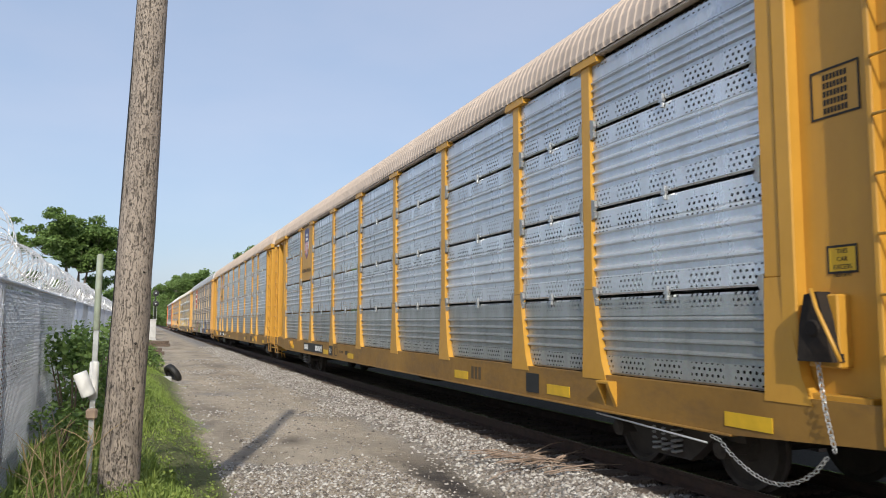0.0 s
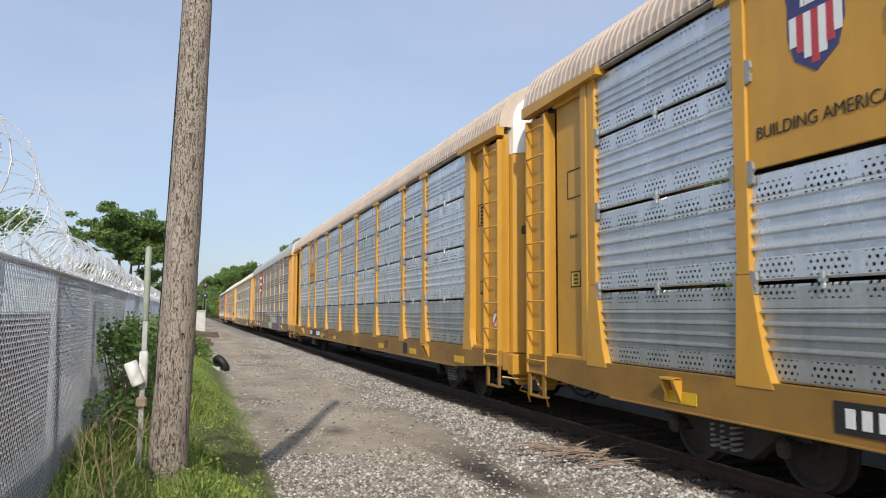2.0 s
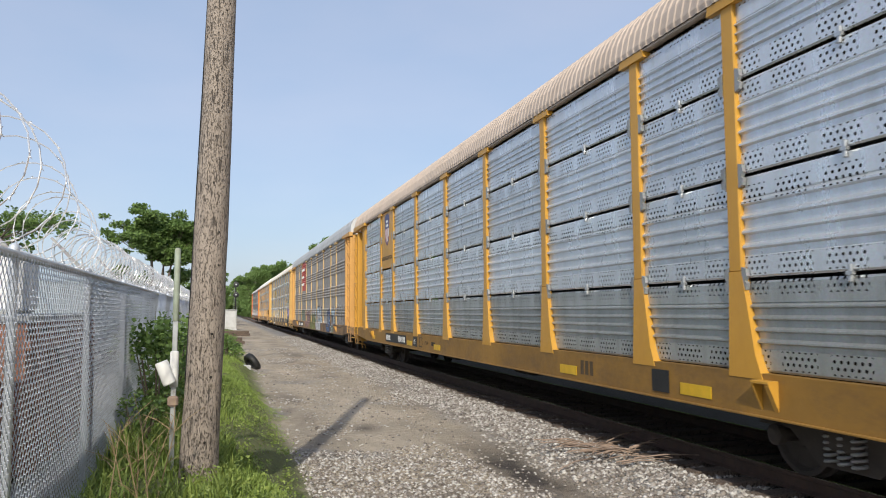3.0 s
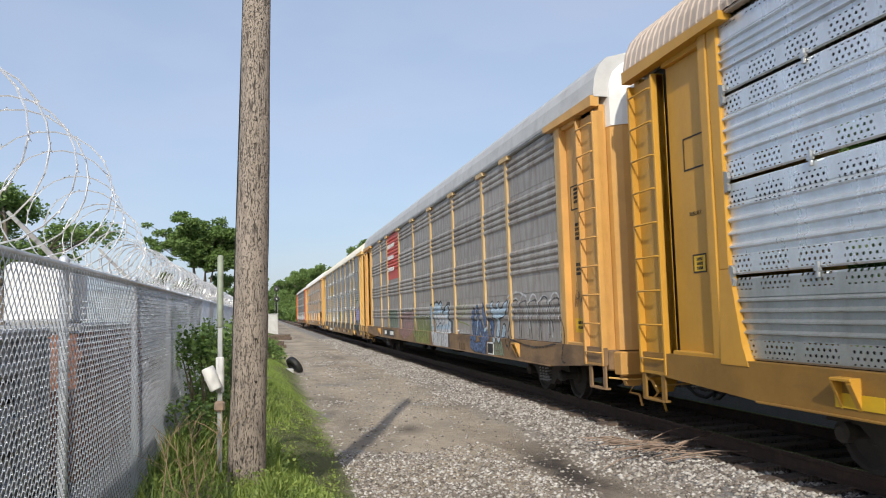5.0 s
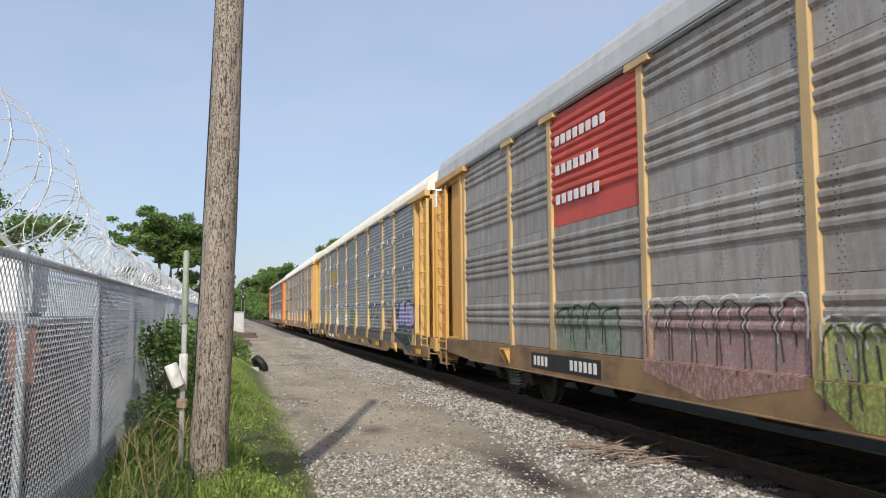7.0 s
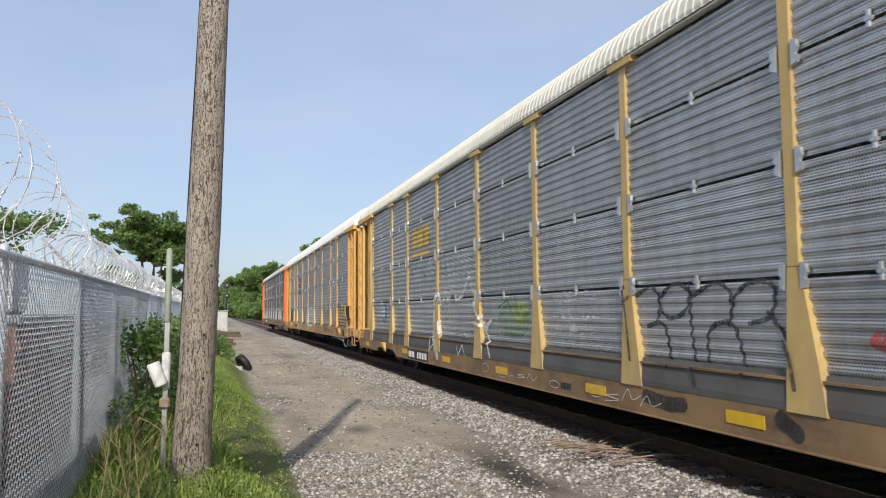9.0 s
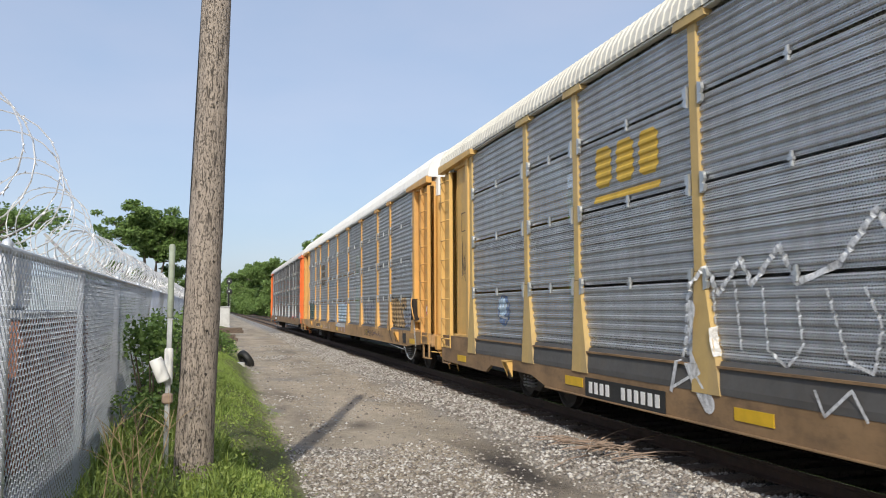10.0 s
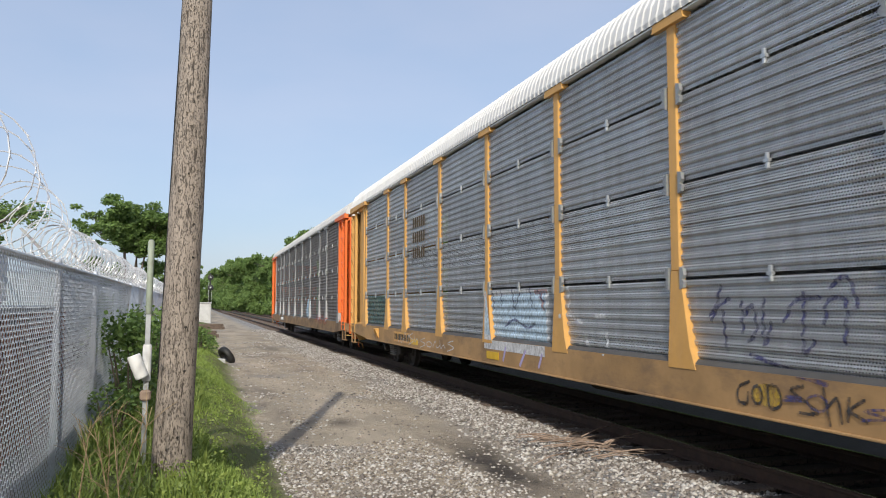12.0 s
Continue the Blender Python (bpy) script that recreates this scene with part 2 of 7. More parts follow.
for can in SPRAY:
    worn(SPRAY[can], {"black": 0.3, "lilac": 0.15, "white": 0.25, "teal": 0.4, "pale_blue": 0.25, "tan": 0.15}.get(can, 0.45))
SHIELD_BLUE, SHIELD_RED, SHIELD_WHITE = plain("navy_enamel", (0.05, 0.05, 0.16), 0.45, vary=0.1, bump=0), plain("red_enamel", (0.5, 0.05, 0.06), 0.45, vary=0.1, bump=0), WHITE
CP_RED = plain("faded_red_paint", (0.62, 0.085, 0.06), 0.55, vary=0.14, scale=1.4, bump=0.15, dirt=(0.32, 0.07, 0.05), dirt_amount=0.4, streak=run)


def weathered_wood(name, pale, dark, grain=(14, 14, 0.7)):
    m, nt, b = shader(name)
    v = coords(nt)
    g = noise_of(nt, coords(nt, grain), 2.2, 8, 0.7)
    crack = ramp(nt, noise_of(nt, coords(nt, (26, 26, 3.2)), 1.5, 5, 0.6), [(0.34, (0, 0, 0)), (0.42, (1, 1, 1))])
    tone = ramp(nt, g, [(0.25, dark), (0.62, pale)])
    tone = mix(nt, noise_of(nt, v, 1.1), tone, tuple(c * 0.72 for c in pale))
    pock = ramp(nt, noise_of(nt, coords(nt, (22, 22, 9)), 1.5, 3, 0.5), [(0.30, (0, 0, 0)), (0.40, (1, 1, 1))])
    fleck = ramp(nt, noise_of(nt, coords(nt, (60, 60, 24)), 1.4, 3, 0.5), [(0.34, (0.25, 0.25, 0.25)), (0.46, (1, 1, 1))])
    keep = calc(nt, "MULTIPLY", calc(nt, "MULTIPLY", crack, pock), fleck)
    tone = mix(nt, keep, tuple(c * 0.4 for c in dark), tone)
    nt.links.new(tone, b.inputs["Base Color"])
    b.inputs["Roughness"].default_value = 0.9
    bumped(nt, b, calc(nt, "ADD", calc(nt, "MULTIPLY", g, 0.5), keep), 0.9, 0.012)
    return m


POLE_WOOD = weathered_wood("grey_weathered_pole", (0.42, 0.355, 0.295), (0.20, 0.165, 0.135))
TIE_WOOD = weathered_wood("weathered_sleeper", (0.22, 0.165, 0.13), (0.065, 0.048, 0.038), (0.7, 14, 14))
GREEN_POST = plain("pale_green_pipe", (0.33, 0.38, 0.30), 0.6, vary=0.2, scale=6, bump=0.2, dirt=RUST, dirt_amount=0.25)


def foliage(name, dark, light, per=1.0):
    m, nt, b = shader(name)
    g = nt.nodes.new("ShaderNodeNewGeometry")
    big = noise_of(nt, coords(nt), 0.5)
    f = calc(nt, "MULTIPLY_ADD", g.outputs["Random Per Island"], 0.6, calc(nt, "MULTIPLY", big, 0.4))
    tone = ramp(nt, f, [(0.1, dark), (0.85, light)])
    nt.links.new(tone, b.inputs["Base Color"])
    b.inputs["Roughness"].default_value = 0.6
    back = nt.nodes.new("ShaderNodeBsdfTranslucent")
    nt.links.new(tone, back.inputs["Color"])
    both = nt.nodes.new("ShaderNodeMixShader")
    both.inputs[0].default_value = 0.3
    nt.links.new(b.outputs[0], both.inputs[1])
    nt.links.new(back.outputs[0], both.inputs[2])
    nt.links.new(both.outputs[0], nt.nodes["Material Output"].inputs["Surface"])
    return m


LEAF = foliage("green_leaves", (0.07, 0.13, 0.03), (0.21, 0.32, 0.085))
LEAF_FAR = foliage("distant_leaves", (0.09, 0.16, 0.04), (0.25, 0.37, 0.11))
GRASS = foliage("grass_blades", (0.13, 0.21, 0.035), (0.36, 0.46, 0.11))
WEED = foliage("weed_leaves", (0.12, 0.19, 0.035), (0.36, 0.44, 0.11))
STRAW = plain("dry_stalks", (0.42, 0.31, 0.17), 0.8, vary=0.3, scale=8, bump=0)
TWIG = plain("dead_wood", (0.34, 0.25, 0.19), 0.85, vary=0.3, scale=8, bump=0)
BARK = plain("bark", (0.16, 0.13, 0.10), 0.9, vary=0.3, scale=6, bump=0.4)


# ---- mesh building ----
class Build:
    """Collects points and faces of one mesh."""

    def __init__(self):
        self.v, self.f = [], []

    def add(self, points, faces):
        n = len(self.v)
        self.v += [tuple(q) for q in points]
        self.f += [tuple(i + n for i in q) for q in faces]
        return self

    def box(self, x0, x1, y0, y1, z0, z1, cut=0.0):
        """A box; cut: a chamfer along its edges that run up and along."""
        if cut <= 0:
            pts = [(x, y, z) for z in (z0, z1) for y in (y0, y1) for x in (x0, x1)]
            return self.add(pts, [(0, 2, 3, 1), (4, 5, 7, 6), (0, 1, 5, 4), (2, 6, 7, 3), (0, 4, 6, 2), (1, 3, 7, 5)])
        c = cut
        ring = [(x0 + c, y0), (x1 - c, y0), (x1, y0 + c), (x1, y1 - c), (x1 - c, y1), (x0 + c, y1), (x0, y1 - c), (x0, y0 + c)]
        mx, my = (x0 + x1) / 2, (y0 + y1) / 2
        inner = [(mx + (x - mx) * (1 - 2 * c / (x1 - x0)), my + (y - my) * (1 - 2 * c / (y1 - y0))) for x, y in ring]
        pts = [(x, y, z0) for x, y in inner] + [(x, y, z0 + c) for x, y in ring] + [(x, y, z1 - c) for x, y in ring] + [(x, y, z1) for x, y in inner]
        faces = [tuple(range(7, -1, -1)), tuple(range(24, 32))]
        for k in range(3):
            faces += [(k * 8 + i, k * 8 + (i + 1) % 8, k * 8 + 8 + (i + 1) % 8, k * 8 + 8 + i) for i in range(8)]
        return self.add(pts, faces)

    def tube(self, path, radius, sides=6, cap=True):
        """A tube along points; radius: one value, or one for each point."""
        path = [Vector(q) for q in path]
        rad = radius if isinstance(radius, (list, tuple)) else [radius] * len(path)
        pts, faces = [], []
        up = Vector((0.31, 0.2, 0.93))
        for i, q in enumerate(path):
            way = (path[min(i + 1, len(path) - 1)] - path[max(i - 1, 0)]).normalized()
            a = way.cross(up)
            if a.length < 0.05:
                a = way.cross(Vector((1, 0, 0)))
            a.normalize()
            b = way.cross(a)
            pts += [q + (a * math.cos(k * math.tau / sides) + b * math.sin(k * math.tau / sides)) * rad[i] for k in range(sides)]
        for i in range(len(path) - 1):
            faces += [(i * sides + k, i * sides + (k + 1) % sides, (i + 1) * sides + (k + 1) % sides, (i + 1) * sides + k) for k in range(sides)]
        if cap:
            faces += [tuple(range(sides - 1, -1, -1)), tuple(range((len(path) - 1) * sides, len(path) * sides))]
        return self.add(pts, faces)

    def lathe(self, profile, axis="x", centre=(0, 0, 0), sides=20):
        """Turns (along, radius) pairs round an axis."""
        pts, faces = [], []
        for a, r in profile:
            for k in range(sides):
                c, s = r * math.cos(k * math.tau / sides), r * math.sin(k * math.tau / sides)
                q = {"x": (a, c, s), "y": (c, a, s), "z": (c, s, a)}[axis]
                pts.append((q[0] + centre[0], q[1] + centre[1], q[2] + centre[2]))
        for i in range(len(profile) - 1):
            faces += [(i * sides + k, i * sides + (k + 1) % sides, (i + 1) * sides + (k + 1) % sides, (i + 1) * sides + k) for k in range(sides)]
        faces += [tuple(range(sides)), tuple(range((len(profile) - 1) * sides, len(profile) * sides))]
        return self.add(pts, faces)

    def slab(self, outline, axis, a, b):
        """An outline of two coordinates pushed from a to b along an axis ('x': outline in y, z; 'y': in x, z; 'z': in x, y)."""
        put = {"x": lambda p, d: (d, p[0], p[1]), "y": lambda p, d: (p[0], d, p[1]), "z": lambda p, d: (p[0], p[1], d)}[axis]
        n = len(outline)
        pts = [put(q, a) for q in outline] + [put(q, b) for q in outline]
        faces = [tuple(range(n)), tuple(range(2 * n - 1, n - 1, -1))] + [(i, i + n, (i + 1) % n + n, (i + 1) % n) for i in range(n)]
        return self.add(pts, faces)

    def mesh(self, name, material, smooth=False):
        me = bpy.data.meshes.new(name)
        me.from_pydata(self.v, [], self.f)
        bm = bmesh.new()
        bm.from_mesh(me)
        if len(bm.faces) < 30000:
            bmesh.ops.recalc_face_normals(bm, faces=bm.faces)
        bm.to_mesh(me)
        bm.free()
        if smooth:
            me.polygons.foreach_set("use_smooth", [True] * len(me.polygons))
        me.materials.append(material)
        return me


def part(name, shape, material, parent=None, label="", at=None, smooth=False):
    """Links a mesh (or a Build) as one object under a thing or a part."""
    me = shape.mesh(name, material, smooth) if isinstance(shape, Build) else shape
    ob = new(name, me)
    ob.parent = parent
    if at is not None:
        ob.matrix_basis = at if isinstance(at, Matrix) else pose(*at)
    return tagged(ob, label, kind="stuff" if name == "graffiti" else "")


def thing(name, label, category, at=None, group="", kind=""):
    ob = tagged(new(name), label, category, group, kind)
    ob.empty_display_size = 0.2
    if at is not None:
        ob.matrix_basis = at
    return ob


def cloud(name, verts, faces, material, smooth=False):
    """A mesh from arrays of points and of equal faces."""
    verts, faces = np.asarray(verts, np.float32), np.asarray(faces, np.int32)
    me = bpy.data.meshes.new(name)
    k = faces.shape[1]
    me.vertices.add(len(verts))
    me.vertices.foreach_set("co", verts.ravel())
    me.loops.add(faces.size)
    me.loops.foreach_set("vertex_index", faces.ravel())
    me.polygons.add(len(faces))
    me.polygons.foreach_set("loop_start", np.arange(0, faces.size, k, dtype=np.int32))
    if smooth:
        me.polygons.foreach_set("use_smooth", np.ones(len(faces), bool))
    me.update(calc_edges=True)
    me.validate()
    me.materials.append(material)
    return me


TRACK_X, RAIL_Z = 6.42, 0.20
VERGE = 0.527  # height of the grassy bank over the dirt track
NEAR = Matrix.Translation((0, 0, VERGE)) @ Matrix.Scale(0.715, 4)  # places on the bank


def smooth(a, b, v):
    u = min(1.0, max(0.0, (v - a) / (b - a)))
    return u * u * (3 - 2 * u)


def lie(x, y):
    """Height of the ground."""
    z = 0.0
    if x < 5.2 and 0 < y < 100:
        z = 0.03 * noise.noise((x * 0.7, y * 0.5, 0)) + 0.012 * noise.noise((x * 3.1, y * 3.1, 4))
        z -= 0.03 * math.exp(-((x - 1.9) / 0.35) ** 2) + 0.03 * math.exp(-((x - 3.5) / 0.35) ** 2)  # wheel ruts
    elif x >= 5.2:
        z = -0.03
    bank = smooth(2.5, 5.0, y) * (1 - 0.75 * smooth(14, 48, y))
    edge = 1.05 + 0.25 * noise.noise((0, y * 0.45, 3))
    return z + VERGE * bank * (1 - smooth(edge - 0.95, edge, x)) * smooth(-60, -30, x)

PITCH, SPEED, FIRST = 28.6, 9.991, 16.93  # metres from car to car, metres a second, first car's middle at the start


# ---- ground ----
def ground_material():
    m, nt, b = shader("ground_soil")
    v = coords(nt, world_space=True)
    sep = nt.nodes.new("ShaderNodeSeparateXYZ")
    nt.links.new(v, sep.inputs[0])
    x = sep.outputs["X"]
    wob = calc(nt, "MULTIPLY_ADD", noise_of(nt, v, 0.5), 1.3, -0.65)
    xw = calc(nt, "ADD", x, wob)
    fine, mid, big = noise_of(nt, v, 55, 6, 0.7), noise_of(nt, v, 9, 6, 0.7), noise_of(nt, v, 0.8, 4, 0.6)
    dirt = ramp(nt, mid, [(0.3, (0.31, 0.25, 0.18)), (0.7, (0.66, 0.56, 0.43))])
    dirt = mix(nt, ramp(nt, big, [(0.40, (0, 0, 0)), (0.62, (1, 1, 1))]), dirt, (0.40, 0.34, 0.26))
    lanes = noise_of(nt, coords(nt, (0.55, 0.22, 1), True), 1.0, 5, 0.62)
    dirt = mix(nt, ramp(nt, lanes, [(0.50, (0, 0, 0)), (0.64, (0.85, 0.85, 0.85))]), dirt, (0.62, 0.52, 0.40))
    dirt = mix(nt, ramp(nt, lanes, [(0.36, (0.75, 0.75, 0.75)), (0.46, (0, 0, 0))]), dirt, (0.22, 0.185, 0.15))
    pebble = nt.nodes.new("ShaderNodeTexVoronoi")
    pebble.inputs["Scale"].default_value = 26
    nt.links.new(v, pebble.inputs["Vector"])
    grey = ramp(nt, pebble.outputs["Distance"], [(0.0, (0.42, 0.40, 0.37)), (0.55, (0.13, 0.115, 0.10))])
    tint = node(nt, "ShaderNodeHueSaturation", Saturation=0.12)
    nt.links.new(pebble.outputs["Color"], tint.inputs["Color"])
    grey = mix(nt, 0.25, grey, tint.outputs[0])
    stony = ramp(nt, xw, [(0.0, (0, 0, 0)), (1.0, (1, 1, 1))])
    near_rails = calc(nt, "MULTIPLY", calc(nt, "SUBTRACT", xw, 3.6), 1.4)
    patch = ramp(nt, noise_of(nt, v, 0.55, 3, 0.5), [(0.56, (0, 0, 0)), (0.66, (0.7, 0.7, 0.7))])
    clamp = node(nt, "ShaderNodeClamp")
    nt.links.new(calc(nt, "MAXIMUM", near_rails, patch), clamp.inputs[0])
    tone = mix(nt, clamp.outputs[0], dirt, grey)
    # oily dark strip beside the sleepers and a damp spot on the road
    oil = calc(nt, "SUBTRACT", 1.0, calc(nt, "MULTIPLY", calc(nt, "ABSOLUTE", calc(nt, "SUBTRACT", xw, 3.45)), 2.2))
    y = sep.outputs["Y"]
    along = calc(nt, "SUBTRACT", 1.0, calc(nt, "MULTIPLY", calc(nt, "ABSOLUTE", calc(nt, "SUBTRACT", y, 8.6)), 0.42))
    oil = calc(nt, "MULTIPLY", calc(nt, "MINIMUM", oil, along), 1.6)
    dx, dy = calc(nt, "SUBTRACT", x, 2.25), calc(nt, "MULTIPLY", calc(nt, "SUBTRACT", y, 12.4), 0.5)
    spot = calc(nt, "SUBTRACT", 1.0, calc(nt, "MULTIPLY", calc(nt, "SQRT", calc(nt, "ADD", calc(nt, "MULTIPLY", dx, dx), calc(nt, "MULTIPLY", dy, dy))), 2.9))
    oc = node(nt, "ShaderNodeClamp")
    nt.links.new(calc(nt, "MULTIPLY", calc(nt, "MAXIMUM", oil, spot), calc(nt, "ADD", mid, 0.3)), oc.inputs[0])
    tone = mix(nt, oc.outputs[0], tone, (0.055, 0.045, 0.038))
    # shade under the train painted into the ground, a near-black band across both tracks
    under_shade = node(nt, "ShaderNodeClamp")
    nt.links.new(calc(nt, "SUBTRACT", 3.9, calc(nt, "ABSOLUTE", calc(nt, "SUBTRACT", calc(nt, "MULTIPLY_ADD", wob, 0.25, x), 9.05))), under_shade.inputs[0])
    tone = mix(nt, calc(nt, "MULTIPLY", under_shade.outputs[0], 0.93), tone, (0.03, 0.026, 0.023))
    # grass underlay
    turf = ramp(nt, mid, [(0.3, (0.10, 0.12, 0.035)), (0.75, (0.22, 0.24, 0.08))])
    gclamp = node(nt, "ShaderNodeClamp")
    nt.links.new(calc(nt, "MULTIPLY", calc(nt, "SUBTRACT", 1.05, xw), 3.0), gclamp.inputs[0])
    right = node(nt, "ShaderNodeClamp")
    nt.links.new(calc(nt, "MULTIPLY", calc(nt, "SUBTRACT", xw, 13.0), 1.0), right.inputs[0])
    tone = mix(nt, calc(nt, "MAXIMUM", gclamp.outputs[0], right.outputs[0]), tone, turf)
    yard = node(nt, "ShaderNodeClamp")
    nt.links.new(calc(nt, "MULTIPLY", calc(nt, "SUBTRACT", -1.0, calc(nt, "MULTIPLY_ADD", wob, 0.2, x)), 5.0), yard.inputs[0])
    tone = mix(nt, yard.outputs[0], tone, ramp(nt, mid, [(0.3, (0.30, 0.29, 0.28)), (0.7, (0.46, 0.45, 0.43))]))
    tone = mix(nt, calc(nt, "MULTIPLY", fine, 0.26), tone, (0.12, 0.10, 0.08))
    nt.links.new(tone, b.inputs["Base Color"])
    b.inputs["Roughness"].default_value = 0.95
    bumped(nt, b, calc(nt, "ADD", calc(nt, "MULTIPLY_ADD", pebble.outputs["Distance"], -0.6, fine), calc(nt, "MULTIPLY", mid, 1.6)), 0.8, 0.03)
    return m


def ground():
    xs = np.concatenate([[-900, -300, -100, -60, -50, -40, -30, -15, -6], np.arange(-3, 7.01, 0.12), [8, 9, 11, 14, 20, 50, 150, 400, 900]])
    ys = np.concatenate([[-600, -100, -30, -8, 0, 1, 2], np.arange(2.5, 30, 0.16), np.arange(30, 90, 1.2), [100, 130, 200, 400, 900, 1800]])
    X, Y = np.meshgrid(xs, ys)
    Z = np.zeros_like(X)
    for i in range(X.shape[0]):
        for j in range(X.shape[1]):
            x, y = X[i, j], Y[i, j]
            Z[i, j] = lie(x, y)
    n = len(xs)
    idx = (np.arange(len(ys) - 1)[:, None] * n + np.arange(n - 1)[None, :]).ravel()
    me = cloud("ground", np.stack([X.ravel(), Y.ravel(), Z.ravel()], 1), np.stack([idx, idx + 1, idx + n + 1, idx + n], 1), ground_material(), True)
    return tagged(new("ground", me), "dirt and gravel track with a grassy verge beside the railway", "ground", kind="structure")


ground()


# ---- railway track ----
def rail_outline(s=1.0):
    half = [(0.07, 0), (0.07, 0.012), (0.012, 0.035), (0.01, 0.125), (0.034, 0.137), (0.034, 0.166), (0.026, 0.172)]
    return [(x, z) for x, z in half] + [(-x, z) for x, z in reversed(half)]


def railway_track(name, cx, y0, y1, label, singles):
    t = thing(name, label, "railway track", pose(cx, 0, 0), kind="structure")
    for side in (-0.7525, 0.7525):
        r = part("rail", Build().slab([(x + side, z + RAIL_Z - 0.174) for x, z in rail_outline()], "y", y0, y1), RAIL_SIDE, t)
        part("rail_head", Build().box(side - 0.016, side + 0.016, y0, y1, RAIL_Z - 0.0015, RAIL_Z + 0.002), RAIL_TOP, r, "wheel-polished running surface")
    shapes = []
    for k in range(5):
        q = random.Random(k)
        length = 1.3 + q.uniform(-0.04, 0.04)
        shapes.append(Build().box(-length, length + q.uniform(-0.05, 0.05), -0.115, 0.115, -0.14, 0.0, 0.012).mesh("sleeper", TIE_WOOD))
    y, k, rest = y0 + 0.3, 0, Build()
    q = random.Random(3)
    while y < min(y1, 260):
        if -2 < y and k < singles:
            part("sleeper", shapes[k % 5], None, t, at=(q.uniform(-0.06, 0.06), y, 0.03 + q.uniform(-0.012, 0.008), 0, q.uniform(-0.6, 0.6), q.uniform(-1.6, 1.6)))
            k += 1
        else:
            rest.box(-1.3, 1.3, y - 0.115, y + 0.115, -0.11, 0.03)
        y += 0.53
    if rest.v:
        tagged(part("far_sleepers", rest, TIE_WOOD, t), kind="stuff")
    return t


railway_track("railway_track_1", TRACK_X, -45, 700, "single line of rusty rails on weathered wooden sleepers", 200)
railway_track("railway_track_2", TRACK_X + 4.1, -45, 700, "second line of rusty rails beyond the train", 0)

# ---- railway cars ----
POSTS = [-11.9, -9.03, -7.16, -4.28, -1.42, 1.42, 4.28, 7.16, 9.03, 11.9]
ROWS = [1.065, 1.955, 2.975, 3.935, 4.76]  # seams of the side sheets above the rails
FACE = 1.47  # half width to the sheets
LONGER = {-1: 0.0, 1: 0.27}  # the rear end stands out farther


def sheet_profile(style, h):
    """(height, how far proud) of a sheet's bends."""
    if style == "rib":
        pts = [(0, 0.0), (0.02, 0.012), (0.205, 0.012)]
        n, z = 4, 0.205
        step = (h - 0.41) / n
        for k in range(n):
            pts += [(z + step * 0.06, 0.002), (z + step * 0.46, 0.002), (z + step * 0.59, 0.036), (z + step * 0.72, 0.036), (z + step * 0.92, 0.002)]
            z += step
        pts.append((h - 0.205, 0.012))
        return pts + [(h - 0.02, 0.012), (h, 0.0)]
    if style == "wide":
        pts = [(0, 0.0)]
        z, step = 0.36, 0.13
        for k in range(int((h - 0.42) / step)):
            pts += [(z, 0.0), (z + step * 0.3, 0.035), (z + step * 0.62, 0.035), (z + step * 0.95, 0.0)]
            z += step
        return pts + [(h, 0.0)]
    n = max(4, round(h / 0.118))
    step, pts = h / n, []
    for k in range(n):
        z = k * step
        pts += [(z, 0.0), (z + step * 0.36, 0.0), (z + step * 0.52, 0.019), (z + step * 0.84, 0.019)]
    return pts + [(h, 0.0)]


def proud(style, z):
    """How far the side sheet stands out at a height above the rails."""
    for a, b in zip(ROWS, ROWS[1:]):
        if a <= z <= b:
            pr = sheet_profile(style, b - a - (0.006 if style == "wide" else 0.035))
            return float(np.interp(z - a, [q[0] for q in pr], [q[1] for q in pr]))
    return 0.03


SHEETS = {}


def sheet_mesh(style, w, h, material):
    key = (style, round(w, 2), round(h, 2), material.name)
    if key not in SHEETS:
        pr = sheet_profile(style, h)
        n = len(pr)
        b = Build()
        pts = [(-d, 0.0, z) for z, d in pr] + [(-d, w, z) for z, d in pr]
        b.add(pts, [(i, i + 1, n + i + 1, n + i) for i in range(n - 1)])
        m = b.mesh("side_panel", material)
        SHEETS[key] = m
    return SHEETS[key]


SHAPES = {}


def shared(key, make):
    """One mesh for all parts of the same make."""
    if key not in SHAPES:
        SHAPES[key] = make()
    return SHAPES[key]


def post_mesh(style, material, base=1.0):
    b = Build()
    out_x = {"rib": 1.528, "perf": 1.512, "wide": 1.515}[style]
    w = {"rib": 0.095, "perf": 0.078, "wide": 0.075}[style]
    if style == "wide":
        b.box(-out_x, -1.44, -w, w, 1.04, 4.72, 0.01)
    else:
        b.box(-out_x, -1.44, -w, w, 2.02, 4.72, 0.01)
        out = [(w, base), (w, 2.02), (-w, 2.02), (-0.30, 1.22), (-0.40, base)]
        deep = [1.568 + (1.0 - base) * 0.04, out_x, out_x, 1.562, 1.568 + (1.0 - base) * 0.04]
        b.add([(-d, *q) for d, q in zip(deep, out)] + [(-1.45, *q) for q in out], [(0, 1, 2), (0, 2, 3), (0, 3, 4), (9, 8, 7, 6, 5)] + [(i, i + 5, (i + 1) % 5 + 5, (i + 1) % 5) for i in range(5)])
    b.slab([(-0.30, 4.70), (0.30, 4.70), (0.27, 4.80), (-0.27, 4.80)], "x", -1.555, -1.44)
    return b.mesh("post", material)


